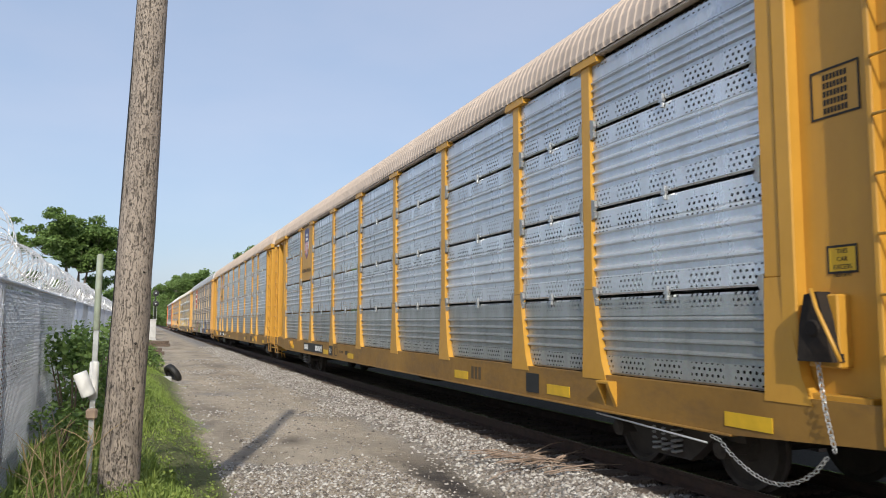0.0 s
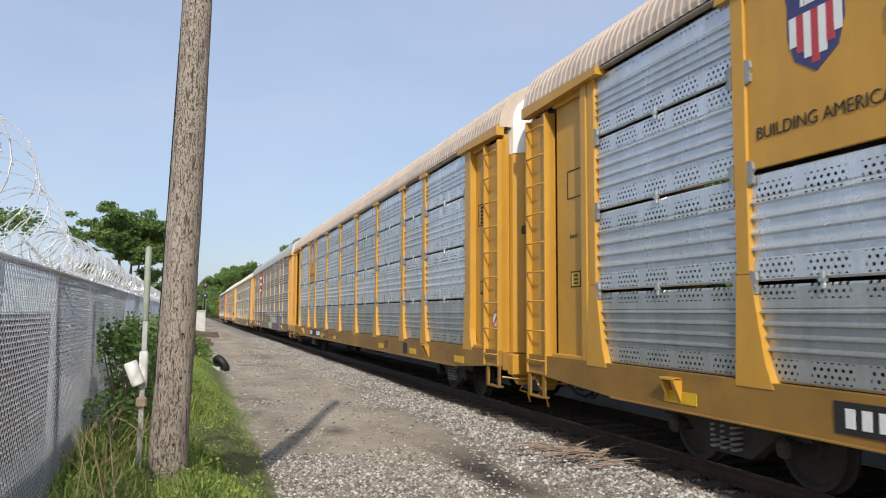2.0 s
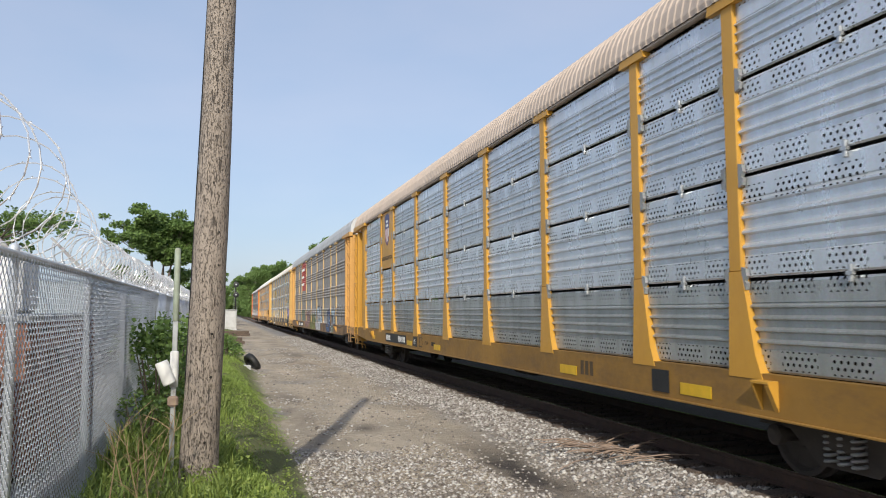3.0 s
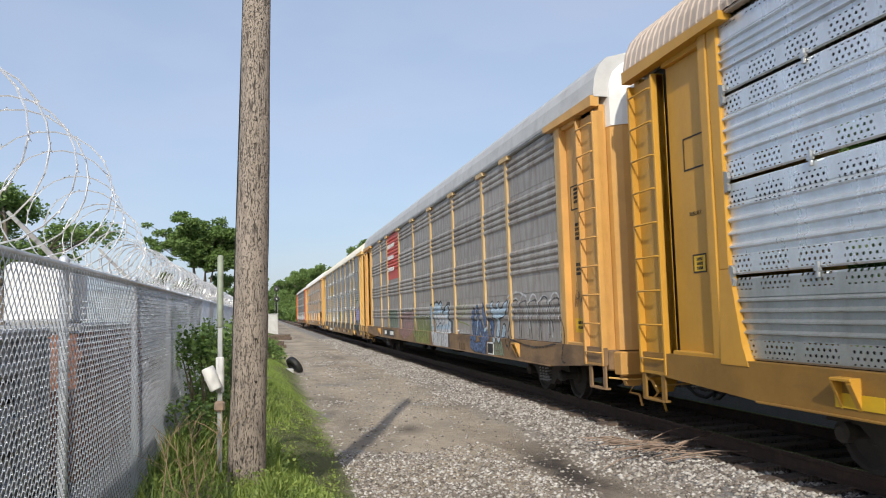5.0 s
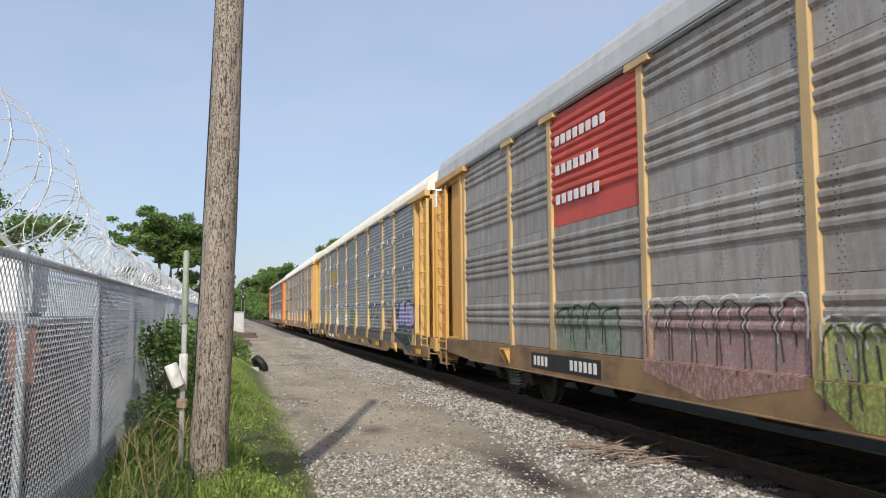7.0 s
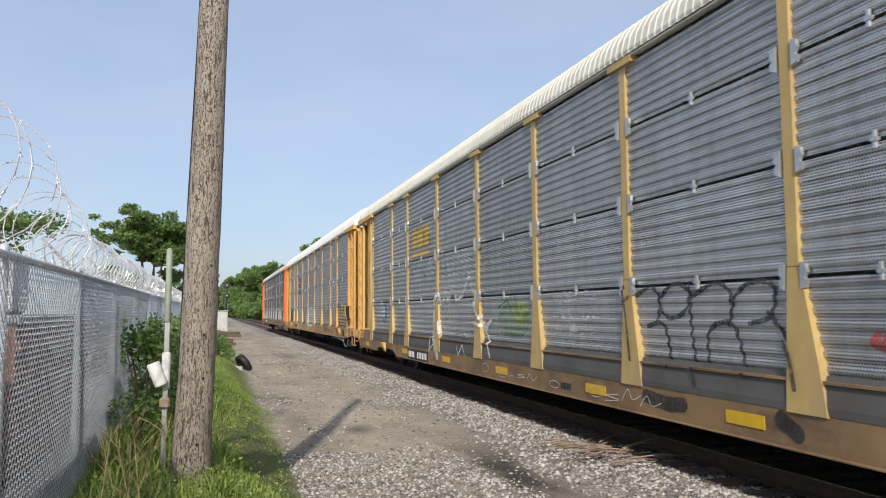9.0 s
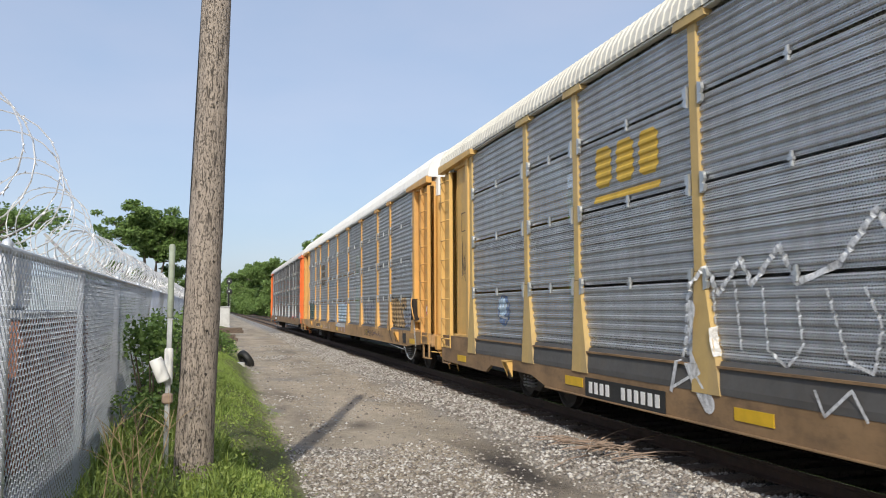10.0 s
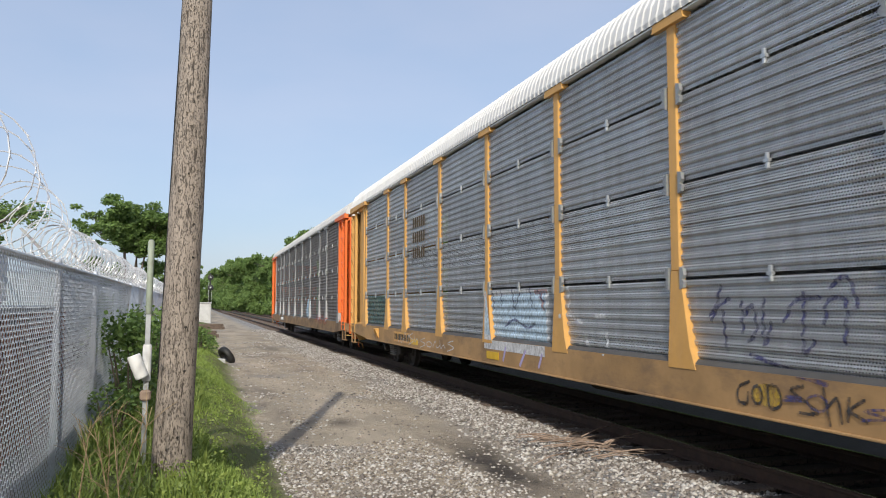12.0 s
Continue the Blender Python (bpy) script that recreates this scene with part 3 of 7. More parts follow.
def roof_mesh(material, ribs, rise=1.0):
    prof = [(-1.56, 4.80), (-1.57, 4.86), (-1.53, 5.04), (-1.45, 5.20), (-1.3, 5.35), (-0.85, 5.57), (0, 5.70)]
    if not ribs:
        prof = [(-1.56, 4.80), (-1.57, 4.86), (-1.54, 5.16), (-1.47, 5.38), (-1.33, 5.56), (-0.85, 5.72), (0, 5.80)]
    prof = [(x, 4.80 + (z - 4.80) * rise) for x, z in prof]
    prof += [(-x, z) for x, z in prof[-2::-1]]
    n = len(prof)
    ys = []
    y = -13.65
    if ribs:
        while y < 13.9:
            ys += [(y, 0.0), (y + 0.075, 0.0), (y + 0.09, 0.018), (y + 0.135, 0.018), (y + 0.15, 0.0)]
            y += 0.15
        ys.append((y, 0.0))
    else:
        ys = [(-13.65, 0.0)] + [(k * 2.2, d) for k in range(-6, 7) for d in (0,)] + [(13.9, 0.0)]
    pts = []
    for yy, d in ys:
        pts += [(x * (1 + d * 0.35), yy, z + d * 0.8 if 1 < i < n - 2 else z) for i, (x, z) in enumerate(prof)]
    b = Build()
    b.add(pts, [(r * n + i, r * n + i + 1, (r + 1) * n + i + 1, (r + 1) * n + i) for r in range(len(ys) - 1) for i in range(n - 1)])
    b.add([(x, -13.65, z) for x, z in prof], [tuple(range(n))])
    b.add([(x, ys[-1][0], z) for x, z in prof], [tuple(range(n))])
    return b.mesh("roof", material)


def door_outline(e, inset=0.0):
    """Bulging end doors in plan: x, y."""
    pts = []
    for k in range(13):
        a = math.pi * k / 12
        pts.append((-1.38 * math.cos(a), e * (13.40 + inset + 0.58 * math.sin(a) ** 0.6)))
    return pts


def hood(e):
    """White top of the end door: it bulges like the door and rounds over with the roof."""
    rings = []
    for z, half, bulge in ((4.35, 1.38, 1.0), (4.80, 1.38, 1.0), (5.02, 1.355, 0.98), (5.18, 1.29, 0.94), (5.31, 1.17, 0.88), (5.43, 0.95, 0.78), (5.52, 0.62, 0.62), (5.56, 0.25, 0.45)):
        rings.append([(x * half / 1.38, e * (13.2 + (abs(y) - 13.2) * bulge), z) for x, y in door_outline(e, 0.03) + [(1.38, e * 13.2), (-1.38, e * 13.2)]])
    n = len(rings[0])
    pts = [q for r in rings for q in r]
    faces = [(k * n + i, k * n + (i + 1) % n, (k + 1) * n + (i + 1) % n, (k + 1) * n + i) for k in range(len(rings) - 1) for i in range(n)]
    return Build().add(pts, faces + [tuple(range(n)), tuple(range((len(rings) - 1) * n, len(rings) * n))])


def ladder(car, e, paint, wide):
    """Side ladder near a car's end: two stiles and rungs on a shallow recess."""
    y0, y1 = 12.92, 13.58
    a, b = sorted((e * (y0 + LONGER[e]), e * (y1 + LONGER[e])))
    lad = part("ladder", shared(("ladder", paint.name), lambda: Build().box(-1.575, -1.40, 0.0, 0.05, 0.78, 4.6, 0.008).box(-1.585, -1.40, 0.61, 0.66, 0.78, 4.6, 0.008).box(-1.50, -1.40, 0.0, 0.64, 0.8, 4.6).box(-1.56, -1.41, 0.0, 0.66, 0.78, 0.83, 0.008).mesh("ladder", paint)), None, car, at=(0, a, 0))
    for k in range(9):
        z = 0.98 + k * 0.43
        rung = shared(("rung", paint.name), lambda: Build().tube([(-1.53, 0.02, 0.0), (-1.60, 0.06, 0.0), (-1.60, 0.60, 0.0), (-1.55, 0.64, 0.0)], 0.012, 6).mesh("rung", paint, True))
        part("rung", rung, None, lad, at=(0, 0, z))
    return lad


def step_stirrup(car, e, paint):
    y = e * (13.3 + LONGER[e])
    part("corner_step", shared(("step", paint.name), lambda: Build().box(-1.55, -1.52, -0.30, -0.20, 0.44, 0.84, 0.006).box(-1.55, -1.52, 0.20, 0.30, 0.44, 0.84, 0.006).box(-1.56, -1.46, -0.27, 0.27, 0.435, 0.465, 0.006).mesh("corner_step", paint)), None, car, "rust-stained corner step", at=(0, y, 0))


def coupler(car, e):
    b = Build()
    b.box(-0.1, 0.1, min(e * 12.9, e * 14.05), max(e * 12.9, e * 14.05), 0.62, 0.84, 0.02)
    b.slab([(-0.2, e * 13.95), (0.16, e * 13.95), (0.2, e * 14.2), (0.05, e * 14.32), (-0.05, e * 14.24), (-0.22, e * 14.3)], "z", 0.56, 0.9)
    part("coupler", b, UNDER, car)
    hose = [(-0.35, e * 13.4, 0.66), (-0.38, e * 13.75, 0.5), (-0.35, e * 14.0, 0.36), (-0.3, e * 14.2, 0.33), (-0.22, e * 14.3, 0.4)]
    part("brake_hose", Build().tube(hose, 0.025, 8), BLACK, car, smooth=True)
    part("cut_lever", Build().tube([(-1.5, e * 13.6, 0.62), (-1.3, e * 13.8, 0.6), (-0.6, e * 13.85, 0.6), (-0.2, e * 13.9, 0.72)], 0.014, 6), YELLOW_PALE, car, "thin bent uncoupling bar")


def truck(car, y):
    """Two-axle truck: side frames, springs, bolster; wheelsets turn."""
    t = part("truck", shared("bolster", lambda: Build().box(-1.15, 1.15, -0.2, 0.2, 0.38, 0.62, 0.03).mesh("truck", TRUCK)), None, car, "dusty cast steel truck", at=(0, y, 0))
    for side in (-1, 1):
        frame_shape = [(-1.15, 0.50), (-0.72, 0.50), (-0.34, 0.22), (0.34, 0.22), (0.72, 0.50), (1.15, 0.50), (1.12, 0.64), (0.62, 0.70), (0.3, 0.78), (-0.3, 0.78), (-0.62, 0.70), (-1.12, 0.64)]
        part("side_frame", shared(("side_frame", side), lambda: Build().slab(frame_shape, "x", side * 1.0 - 0.07, side * 1.0 + 0.07).mesh("side_frame", TRUCK)), None, t)
        for dy in (-0.16, 0.0, 0.16):
            coil = [(side * 1.09 + 0.06 * math.cos(a * 0.7), dy + 0.06 * math.sin(a * 0.7), 0.26 + a * 0.0062) for a in range(0, 46)]
            part("spring", shared(("spring", side, dy), lambda: Build().tube(coil, 0.017, 5).mesh("spring", GALV_PLAIN, True)), None, t, "bare steel coil spring")
        for dy in (-0.86, 0.86):
            part("bearing_cap", shared(("cap", side), lambda: Build().lathe([(side * 1.06, 0.10), (side * 1.14, 0.10), (side * 1.17, 0.06)], "x").mesh("bearing_cap", TRUCK)), None, t, at=(0, dy, 0.42))
    wheels = []
    for dy in (-0.86, 0.86):
        axle = part("wheelset", shared("axle", lambda: Build().lathe([(-1.05, 0.07), (-0.8, 0.075), (0, 0.065), (0.8, 0.075), (1.05, 0.07)], "x", sides=12).mesh("wheelset", UNDER, True)), None, t, at=(0, dy, 0.42))
        wheels.append((axle, dy))
    return wheels


def wheelset_mesh():
    b = Build()
    b.lathe([(-1.05, 0.07), (-0.8, 0.075), (0, 0.065), (0.8, 0.075), (1.05, 0.07)], "x", sides=12)
    for s in (-1, 1):
        b.lathe([(s * 0.68, 0.12), (s * 0.69, 0.36), (s * 0.672, 0.38), (s * 0.672, 0.443), (s * 0.70, 0.443), (s * 0.715, 0.42), (s * 0.81, 0.415), (s * 0.81, 0.37), (s * 0.765, 0.34), (s * 0.77, 0.15), (s * 0.82, 0.13), (s * 0.82, 0.07)], "x", sides=28)
    return b.mesh("wheelset", TRUCK, False)


SHAPES["axle"] = wheelset_mesh()

# ---- paint shapes on the car sides ----


def stroke(b, style, pts, width, y_flip=1):
    """A painted line that follows the bends of the side; pts: (y, z)."""
    dense = []
    for (y0, z0), (y1, z1) in zip(pts, pts[1:]):
        n = max(1, int(math.hypot(y1 - y0, z1 - z0) / 0.015))
        dense += [(y0 + (y1 - y0) * i / n, z0 + (z1 - z0) * i / n) for i in range(n)]
    dense.append(pts[-1])
    quads, vs = [], []
    for i, (y, z) in enumerate(dense):
        a, c = dense[max(i - 1, 0)], dense[min(i + 1, len(dense) - 1)]
        dy, dz = c[0] - a[0], c[1] - a[1]
        k = math.hypot(dy, dz) or 1
        ny, nz = -dz / k * width / 2, dy / k * width / 2
        for s in (-1, 1):
            yy, zz = y + s * ny, z + s * nz
            vs.append((-(max(skin(style, yy, zz + u) for u in (-0.02, 0, 0.02)) + 0.014), yy, zz))
    b.add(vs, [(2 * i, 2 * i + 1, 2 * i + 3, 2 * i + 2) for i in range(len(dense) - 1)])


def foot(z):
    """How far a post's foot spreads towards the car's front."""
    return float(np.interp(z, (1.0, 1.22, 2.02, 2.03), (0.40, 0.30, 0.1, 0.1)))


def skin(style, y, z):
    """Half width of the car's outside at a height: sheets, the posts before them, the sill below."""
    if z < 1.05:
        return 1.562
    for q in POSTS:
        if -foot(z) < y - q < 0.1:
            return 1.566 if z < 1.9 and style != "wide" else 1.535
    if abs(y) > 12.17:
        return 1.434
    if abs(y) > 11.98:
        return 1.549
    return FACE + proud(style, z)


def lay(b, style, z, z_top, cross, lift, dz):
    """Paint laid on in narrow rows over the bends; cross(level): the ends of its stretches at a height."""
    while z < z_top:
        zc = z + dz / 2
        low, mid, high = cross(z + 1e-4), cross(zc), cross(z + dz - 1e-4)
        if not len(low) == len(high) == len(mid):
            low = high = mid
        for k in range(0, len(mid) - 1, 2):
            y0, y1 = mid[k], mid[k + 1]
            cuts = [y0] + sorted(c for q in POSTS for c in (q - foot(zc), q + 0.1) if y0 < c < y1) + [y1]
            for edge in (-12.17, -11.98):
                if y0 < edge < y1:
                    cuts = sorted(cuts + [edge])
            for j, (a, c) in enumerate(zip(cuts, cuts[1:])):
                m = (a + c) / 2
                xa, xb = skin(style, m, z) + lift, skin(style, m, z + dz) + lift
                al, ah = (low[k], high[k]) if j == 0 else (a, a)
                cl, ch = (low[k + 1], high[k + 1]) if j == len(cuts) - 2 else (c, c)
                b.add([(-xa, al, z), (-xa, cl, z), (-xb, ch, z + dz), (-xb, ah, z + dz)], [(0, 1, 2, 3)])
        z += dz


def fill(b, style, pts, lift=0.006, dz=0.0125):
    """A painted area with a closed outline."""
    n = len(pts)

    def cross(level):
        return sorted(pts[i][0] + (level - pts[i][1]) / (pts[(i + 1) % n][1] - pts[i][1]) * (pts[(i + 1) % n][0] - pts[i][0])
                      for i in range(n) if (pts[i][1] > level) != (pts[(i + 1) % n][1] > level))
    lay(b, style, min(q[1] for q in pts), max(q[1] for q in pts), cross, lift, dz)


def eased(pts, steps=5):
    """A smooth line through points."""
    out = []
    for i in range(len(pts) - 1):
        p0, p1, p2, p3 = pts[max(i - 1, 0)], pts[i], pts[i + 1], pts[min(i + 2, len(pts) - 1)]
        for s in range(steps):
            u = s / steps
            out.append(tuple(0.5 * (2 * p1[j] + (p2[j] - p0[j]) * u + (2 * p0[j] - 5 * p1[j] + 4 * p2[j] - p3[j]) * u * u + (3 * p1[j] - p0[j] - 3 * p2[j] + p3[j]) * u ** 3) for j in (0, 1)))
    return out + [pts[-1]]


def spray(car, style, ink, width, lines, lift=0.010, label="spray-painted lines", soft=True):
    """One can's work: round-ended lines of a width along (y, z) points, all in one coat."""
    r = width / 2
    segs = []
    for line in lines:
        way = eased(line) if soft and len(line) > 2 else line
        segs += list(zip(way, way[1:]))

    def cross(level):
        spans = []
        for (ya, za), (yb, zb) in segs:
            hit = []
            for y, z in ((ya, za), (yb, zb)):
                d = r * r - (level - z) ** 2
                if d > 0:
                    hit += [y - math.sqrt(d), y + math.sqrt(d)]
            k = math.hypot(yb - ya, zb - za) or 1
            ny, nz = -(zb - za) / k * r, (yb - ya) / k * r
            box = [(ya + ny, za + nz), (yb + ny, zb + nz), (yb - ny, zb - nz), (ya - ny, za - nz)]
            for p, q in zip(box, box[1:] + box[:1]):
                if (p[1] > level) != (q[1] > level):
                    hit.append(p[0] + (level - p[1]) / (q[1] - p[1]) * (q[0] - p[0]))
            if hit:
                spans.append((min(hit), max(hit)))
        out = []
        for lo, hi in sorted(spans):
            if out and lo <= out[-1]:
                out[-1] = max(out[-1], hi)
            else:
                out += [lo, hi]
        return out
    zs = [q[1] for s in segs for q in s]
    b = Build()
    lay(b, style, min(zs) - r, max(zs) + r, cross, lift, 0.0125)
    return part("graffiti", b, SPRAY[ink], car, label)


def wash(car, style, ink, pts, lift=0.004, label="patch of spray paint"):
    b = Build()
    fill(b, style, pts, lift)
    return part("graffiti", b, SPRAY[ink], car, label)


def ring(y, z, w, h, n=18):
    return [(y + w / 2 * math.cos(k * math.tau / n), z + h / 2 * math.sin(k * math.tau / n)) for k in range(n)]


def arches(y0, y1, z0, z1, n, seed):
    """Rounded letter tops side by side, as in quick outline pieces."""
    q = random.Random(seed)
    w, out = (y1 - y0) / n, []
    for k in range(n):
        y, top = y0 + w * (k + 0.5), z1 - q.uniform(0, 0.12) * (z1 - z0)
        out.append([(y - w * 0.42, z0 + q.uniform(0, 0.15)), (y - w * 0.42, z1 - 0.2 * (z1 - z0)), (y, top), (y + w * 0.40, z1 - 0.25 * (z1 - z0)), (y + w * q.uniform(0.2, 0.42), z0 + q.uniform(0, 0.2))])
        if q.random() < 0.7:
            out.append([(y, z0 + 0.75 * (z1 - z0)), (y + w * q.uniform(-0.1, 0.1), z0 + q.uniform(0.3, 0.5) * (z1 - z0))])
    return out


def blob(q, y, z, w, h, n=14, rough=0.18):
    """An uneven rounded letter body."""
    ph = [q.uniform(0, 6.28) for _ in range(3)]
    out = []
    for k in range(n):
        a = k * math.tau / n
        r = 1 + rough * math.sin(2 * a + ph[0]) + rough * 0.7 * math.sin(3 * a + ph[1])
        c, s = math.cos(a), math.sin(a)
        sq = 1 / max(abs(c), abs(s)) ** 0.6
        out.append((y + w / 2 * c * r * sq, z + h / 2 * s * r * sq))
    return out


def scrawl(car, style, seed, y0, y1, z0, z1, n, ink, width=0.03, label="thin spray-painted tag"):
    """A line of quick tag strokes."""
    q = random.Random(seed)
    b = Build()
    step = (y1 - y0) / n
    for k in range(n):
        y = y0 + step * k
        if q.random() < 0.12:
            continue
        lo, hi = z0 + (z1 - z0) * q.uniform(0, 0.35), z1 - (z1 - z0) * q.uniform(0, 0.5)
        style_of = q.randrange(4)
        if style_of == 0:
            pts = [(y, hi), (y + step * 0.15, lo), (y + step * 0.5, (lo + hi) / 2), (y + step * 0.75, lo)]
        elif style_of == 1:
            pts = [(y + step * 0.8, hi), (y + step * 0.1, hi - (hi - lo) * 0.3), (y + step * 0.85, lo + (hi - lo) * 0.4), (y, lo)]
        elif style_of == 2:
            pts = [(y + step * (0.45 + 0.42 * math.cos(a)), (lo + hi) / 2 + (hi - lo) / 2 * math.sin(a)) for a in (0.3, 1.5, 2.8, 4.1, 5.3, 6.5)]
        else:
            pts = [(y, lo), (y + step * 0.35, hi), (y + step * 0.6, lo + (hi - lo) * q.uniform(0, 0.4)), (y + step * 1.05, hi - (hi - lo) * q.uniform(0.1, 0.6))]
        curve = []
        for i in range(len(pts) - 1):
            p0, p1, p2, p3 = pts[max(i - 1, 0)], pts[i], pts[i + 1], pts[min(i + 2, len(pts) - 1)]
            for s in range(6):
                u = s / 6
                curve.append(tuple(0.5 * (2 * p1[j] + (p2[j] - p0[j]) * u + (2 * p0[j] - 5 * p1[j] + 4 * p2[j] - p3[j]) * u * u + (3 * p1[j] - p0[j] - 3 * p2[j] + p3[j]) * u ** 3) for j in (0, 1)))
        curve.append(pts[-1])
        stroke(b, style, curve, width)
    return tagged(part("graffiti", b, SPRAY[ink], car, label), kind="stuff")


def lettering(car, words, y, z, size, material, x=1.575, label="", name="lettering"):
    """Words on the side that is seen from the verge: read with the car's front to the right."""
    cu = bpy.data.curves.new(name, "FONT")
    cu.body, cu.size, cu.align_x, cu.align_y, cu.extrude = words, size, "CENTER", "CENTER", 0.001
    tmp = bpy.data.objects.new(name, cu)
    me = bpy.data.meshes.new_from_object(tmp)
    bpy.data.objects.remove(tmp)
    bpy.data.curves.remove(cu)
    me.materials.clear()
    me.materials.append(material)
    ob = new(name, me)
    ob.parent = car
    ob.matrix_basis = Matrix(((0, 0, -1, -x), (-1, 0, 0, y), (0, 1, 0, z), (0, 0, 0, 1)))
    return tagged(ob, label)


def bars(car, y, z, n, size, material, x=1.575, name="marking", gap=0.4, lines=1, label="rows of small stencilled marks"):
    """Writing too small or not to be given: bars of its size."""
    b = Build()
    for l in range(lines):
        for k in range(n):
            yy, zz = y - (k - (n - 1) / 2) * size * (0.62 + gap * 0.3), z - l * size * 1.5
            b.box(-x - 0.001, -x + 0.003, yy - size * 0.24, yy + size * 0.24, zz - size / 2, zz + size / 2)
    return tagged(part(name, b, material, car, label), kind="stuff")


def plate(car, y0, y1, z0, z1, material, x=1.571, name="plate", label=""):
    return part(name, Build().box(-x, -x + 0.006, min(y0, y1), max(y0, y1), z0, z1), material, car, label)


def outline_box(car, y, z, w, h, x=1.53, t=0.018, label="black-lined stencil box"):
    b = Build()
    for (a, c, d, e) in ((-w / 2, w / 2, -h / 2, -h / 2 + t), (-w / 2, w / 2, h / 2 - t, h / 2), (-w / 2, -w / 2 + t, -h / 2 + t, h / 2 - t), (w / 2 - t, w / 2, -h / 2 + t, h / 2 - t)):
        b.box(-x - 0.002, -x + 0.002, y + a, y + c, z + d, z + e)
    return part("stencil_box", b, INK, car, label)


ROOF_RISE = {"dusty_tan_roof": 1.08, "light_grey_roof": 0.80, "cream_roof": 0.88}


def autorack(i, style, sheet, paint, end_paint, sill, roof, ribs, label, skip=(), deep=False):
    """A covered two-deck car carrier, from rail top up, its middle at the origin."""
    car = thing("autorack_car", label, "railway car", pose(TRACK_X, FIRST + PITCH * i, RAIL_Z), group="cars of the train")
    key = (style, paint.name, end_paint.name, sill.name, roof.name, sheet.name)
    # side sill, deck and middle beam
    low = [(-13.6, 0.80), (-11.4, 0.66), (11.4, 0.66), (13.86, 0.80)]
    top, belly, length = 1.05, 0.645, 11.4
    if deep:  # a lower sill, cut out over the trucks
        half = [(8.2, 0.45), (8.75, 0.58), (10.65, 0.60), (10.95, 0.46), (13.6, 0.50)]
        low = [(-y, z) for y, z in reversed(half)] + half[:-1] + [(13.86, 0.50)]
        top, belly, length = 0.77, 0.43, 8.2
    part("side_sill", shared(("sill", sill.name, deep), lambda: Build().slab(low + [(13.86, top), (-13.6, top)], "x", -1.56, -1.50).box(-1.56, -1.44, -13.58, 13.84, 1.03, 1.055).mesh("side_sill", sill)), None, car)
    part("sill_flange", shared(("flange", sill.name, deep), lambda: Build().box(-1.585, -1.49, -length, length, belly, belly + 0.023, 0.006).mesh("sill_flange", sill)), None, car)
    if deep:
        for y in (-13.58, 12.0):
            part("end_sill_plate", shared("sill_plate", lambda: Build().box(-1.557, -1.50, 0, 1.6, 0.77, 1.03).mesh("end_sill_plate", sill)), None, car, at=(0, y, 0))
    part("underframe", shared("underframe", lambda: Build().box(-1.5, 1.56, -13.3, 13.3, 0.9, 1.0).box(-0.3, 0.3, -13.2, 13.2, 0.5, 0.9).box(1.48, 1.56, -13.2, 13.2, 0.6, 1.05).box(-0.9, -0.5, -2.2, -1.2, 0.45, 0.9, 0.04).box(-1.1, -0.4, 2.0, 2.9, 0.5, 0.9, 0.04).mesh("underframe", UNDER)), None, car)
    part("upper_deck", shared("deck", lambda: Build().box(-1.40, 1.40, -12.6, 12.6, 2.86, 2.95).mesh("upper_deck", UNDER)), None, car)
    part("far_side", shared(("far", sheet.name), lambda: Build().box(1.47, 1.53, -12.9, 12.9, 1.05, 4.8).mesh("far_side", GALV_PLAIN)), None, car)
    rise = ROOF_RISE.get(roof.name, 1.0)
    part("roof", shared(("roof", roof.name, ribs), lambda: roof_mesh(roof, ribs, rise)), None, car)
    part("eave_rail", shared(("eave", roof.name), lambda: Build().box(-1.545, -1.45, -13.6, 13.86, 4.775, 4.80).mesh("eave_rail", roof)), None, car)
    for k, (a, b) in enumerate(zip(POSTS, POSTS[1:])):
        for r, (z0, z1) in enumerate(zip(ROWS, ROWS[1:])):
            if (k, r) in skip:
                continue
            gap = 0.035 if style != "wide" else 0.006
            w = b - a - 0.16
            part("side_panel", sheet_mesh(style, w, z1 - z0 - gap, GALV_LOWER if style == "rib" and r == 0 else sheet), None, car, at=(-FACE, a + 0.08, z0))
            if style != "wide" and r:
                part("latch", shared("latch", lambda: Build().box(-1.515, -1.485, -0.02, 0.02, -0.09, 0.06, 0.006).box(-1.52, -1.485, -0.035, 0.035, -0.03, 0.0).mesh("latch", STEEL)), None, car, at=(0, (a + b) / 2, z0))
    for k, y in enumerate(POSTS):
        part("post", shared(("post", style, paint.name, deep), lambda: post_mesh(style, paint, 0.76 if deep else 1.0)), None, car, at=(0, y, 0))
        if style != "wide":
            for z in ROWS[1:4]:
                for s in (-1, 1):
                    if abs(y + s * 0.1) < 11.95:
                        part("hinge", shared(("hinge", s, paint is KHAKI), lambda: Build().slab([(0.0, -0.12), (s * 0.06, -0.1), (s * 0.075, -0.04), (s * 0.04, -0.015), (s * 0.075, 0.03), (s * 0.06, 0.1), (0, 0.12)], "x", -1.53, -1.49).mesh("hinge", STEEL if paint is KHAKI else GALV_PLAIN)), None, car, at=(0, y + s * 0.1, z - 0.015))
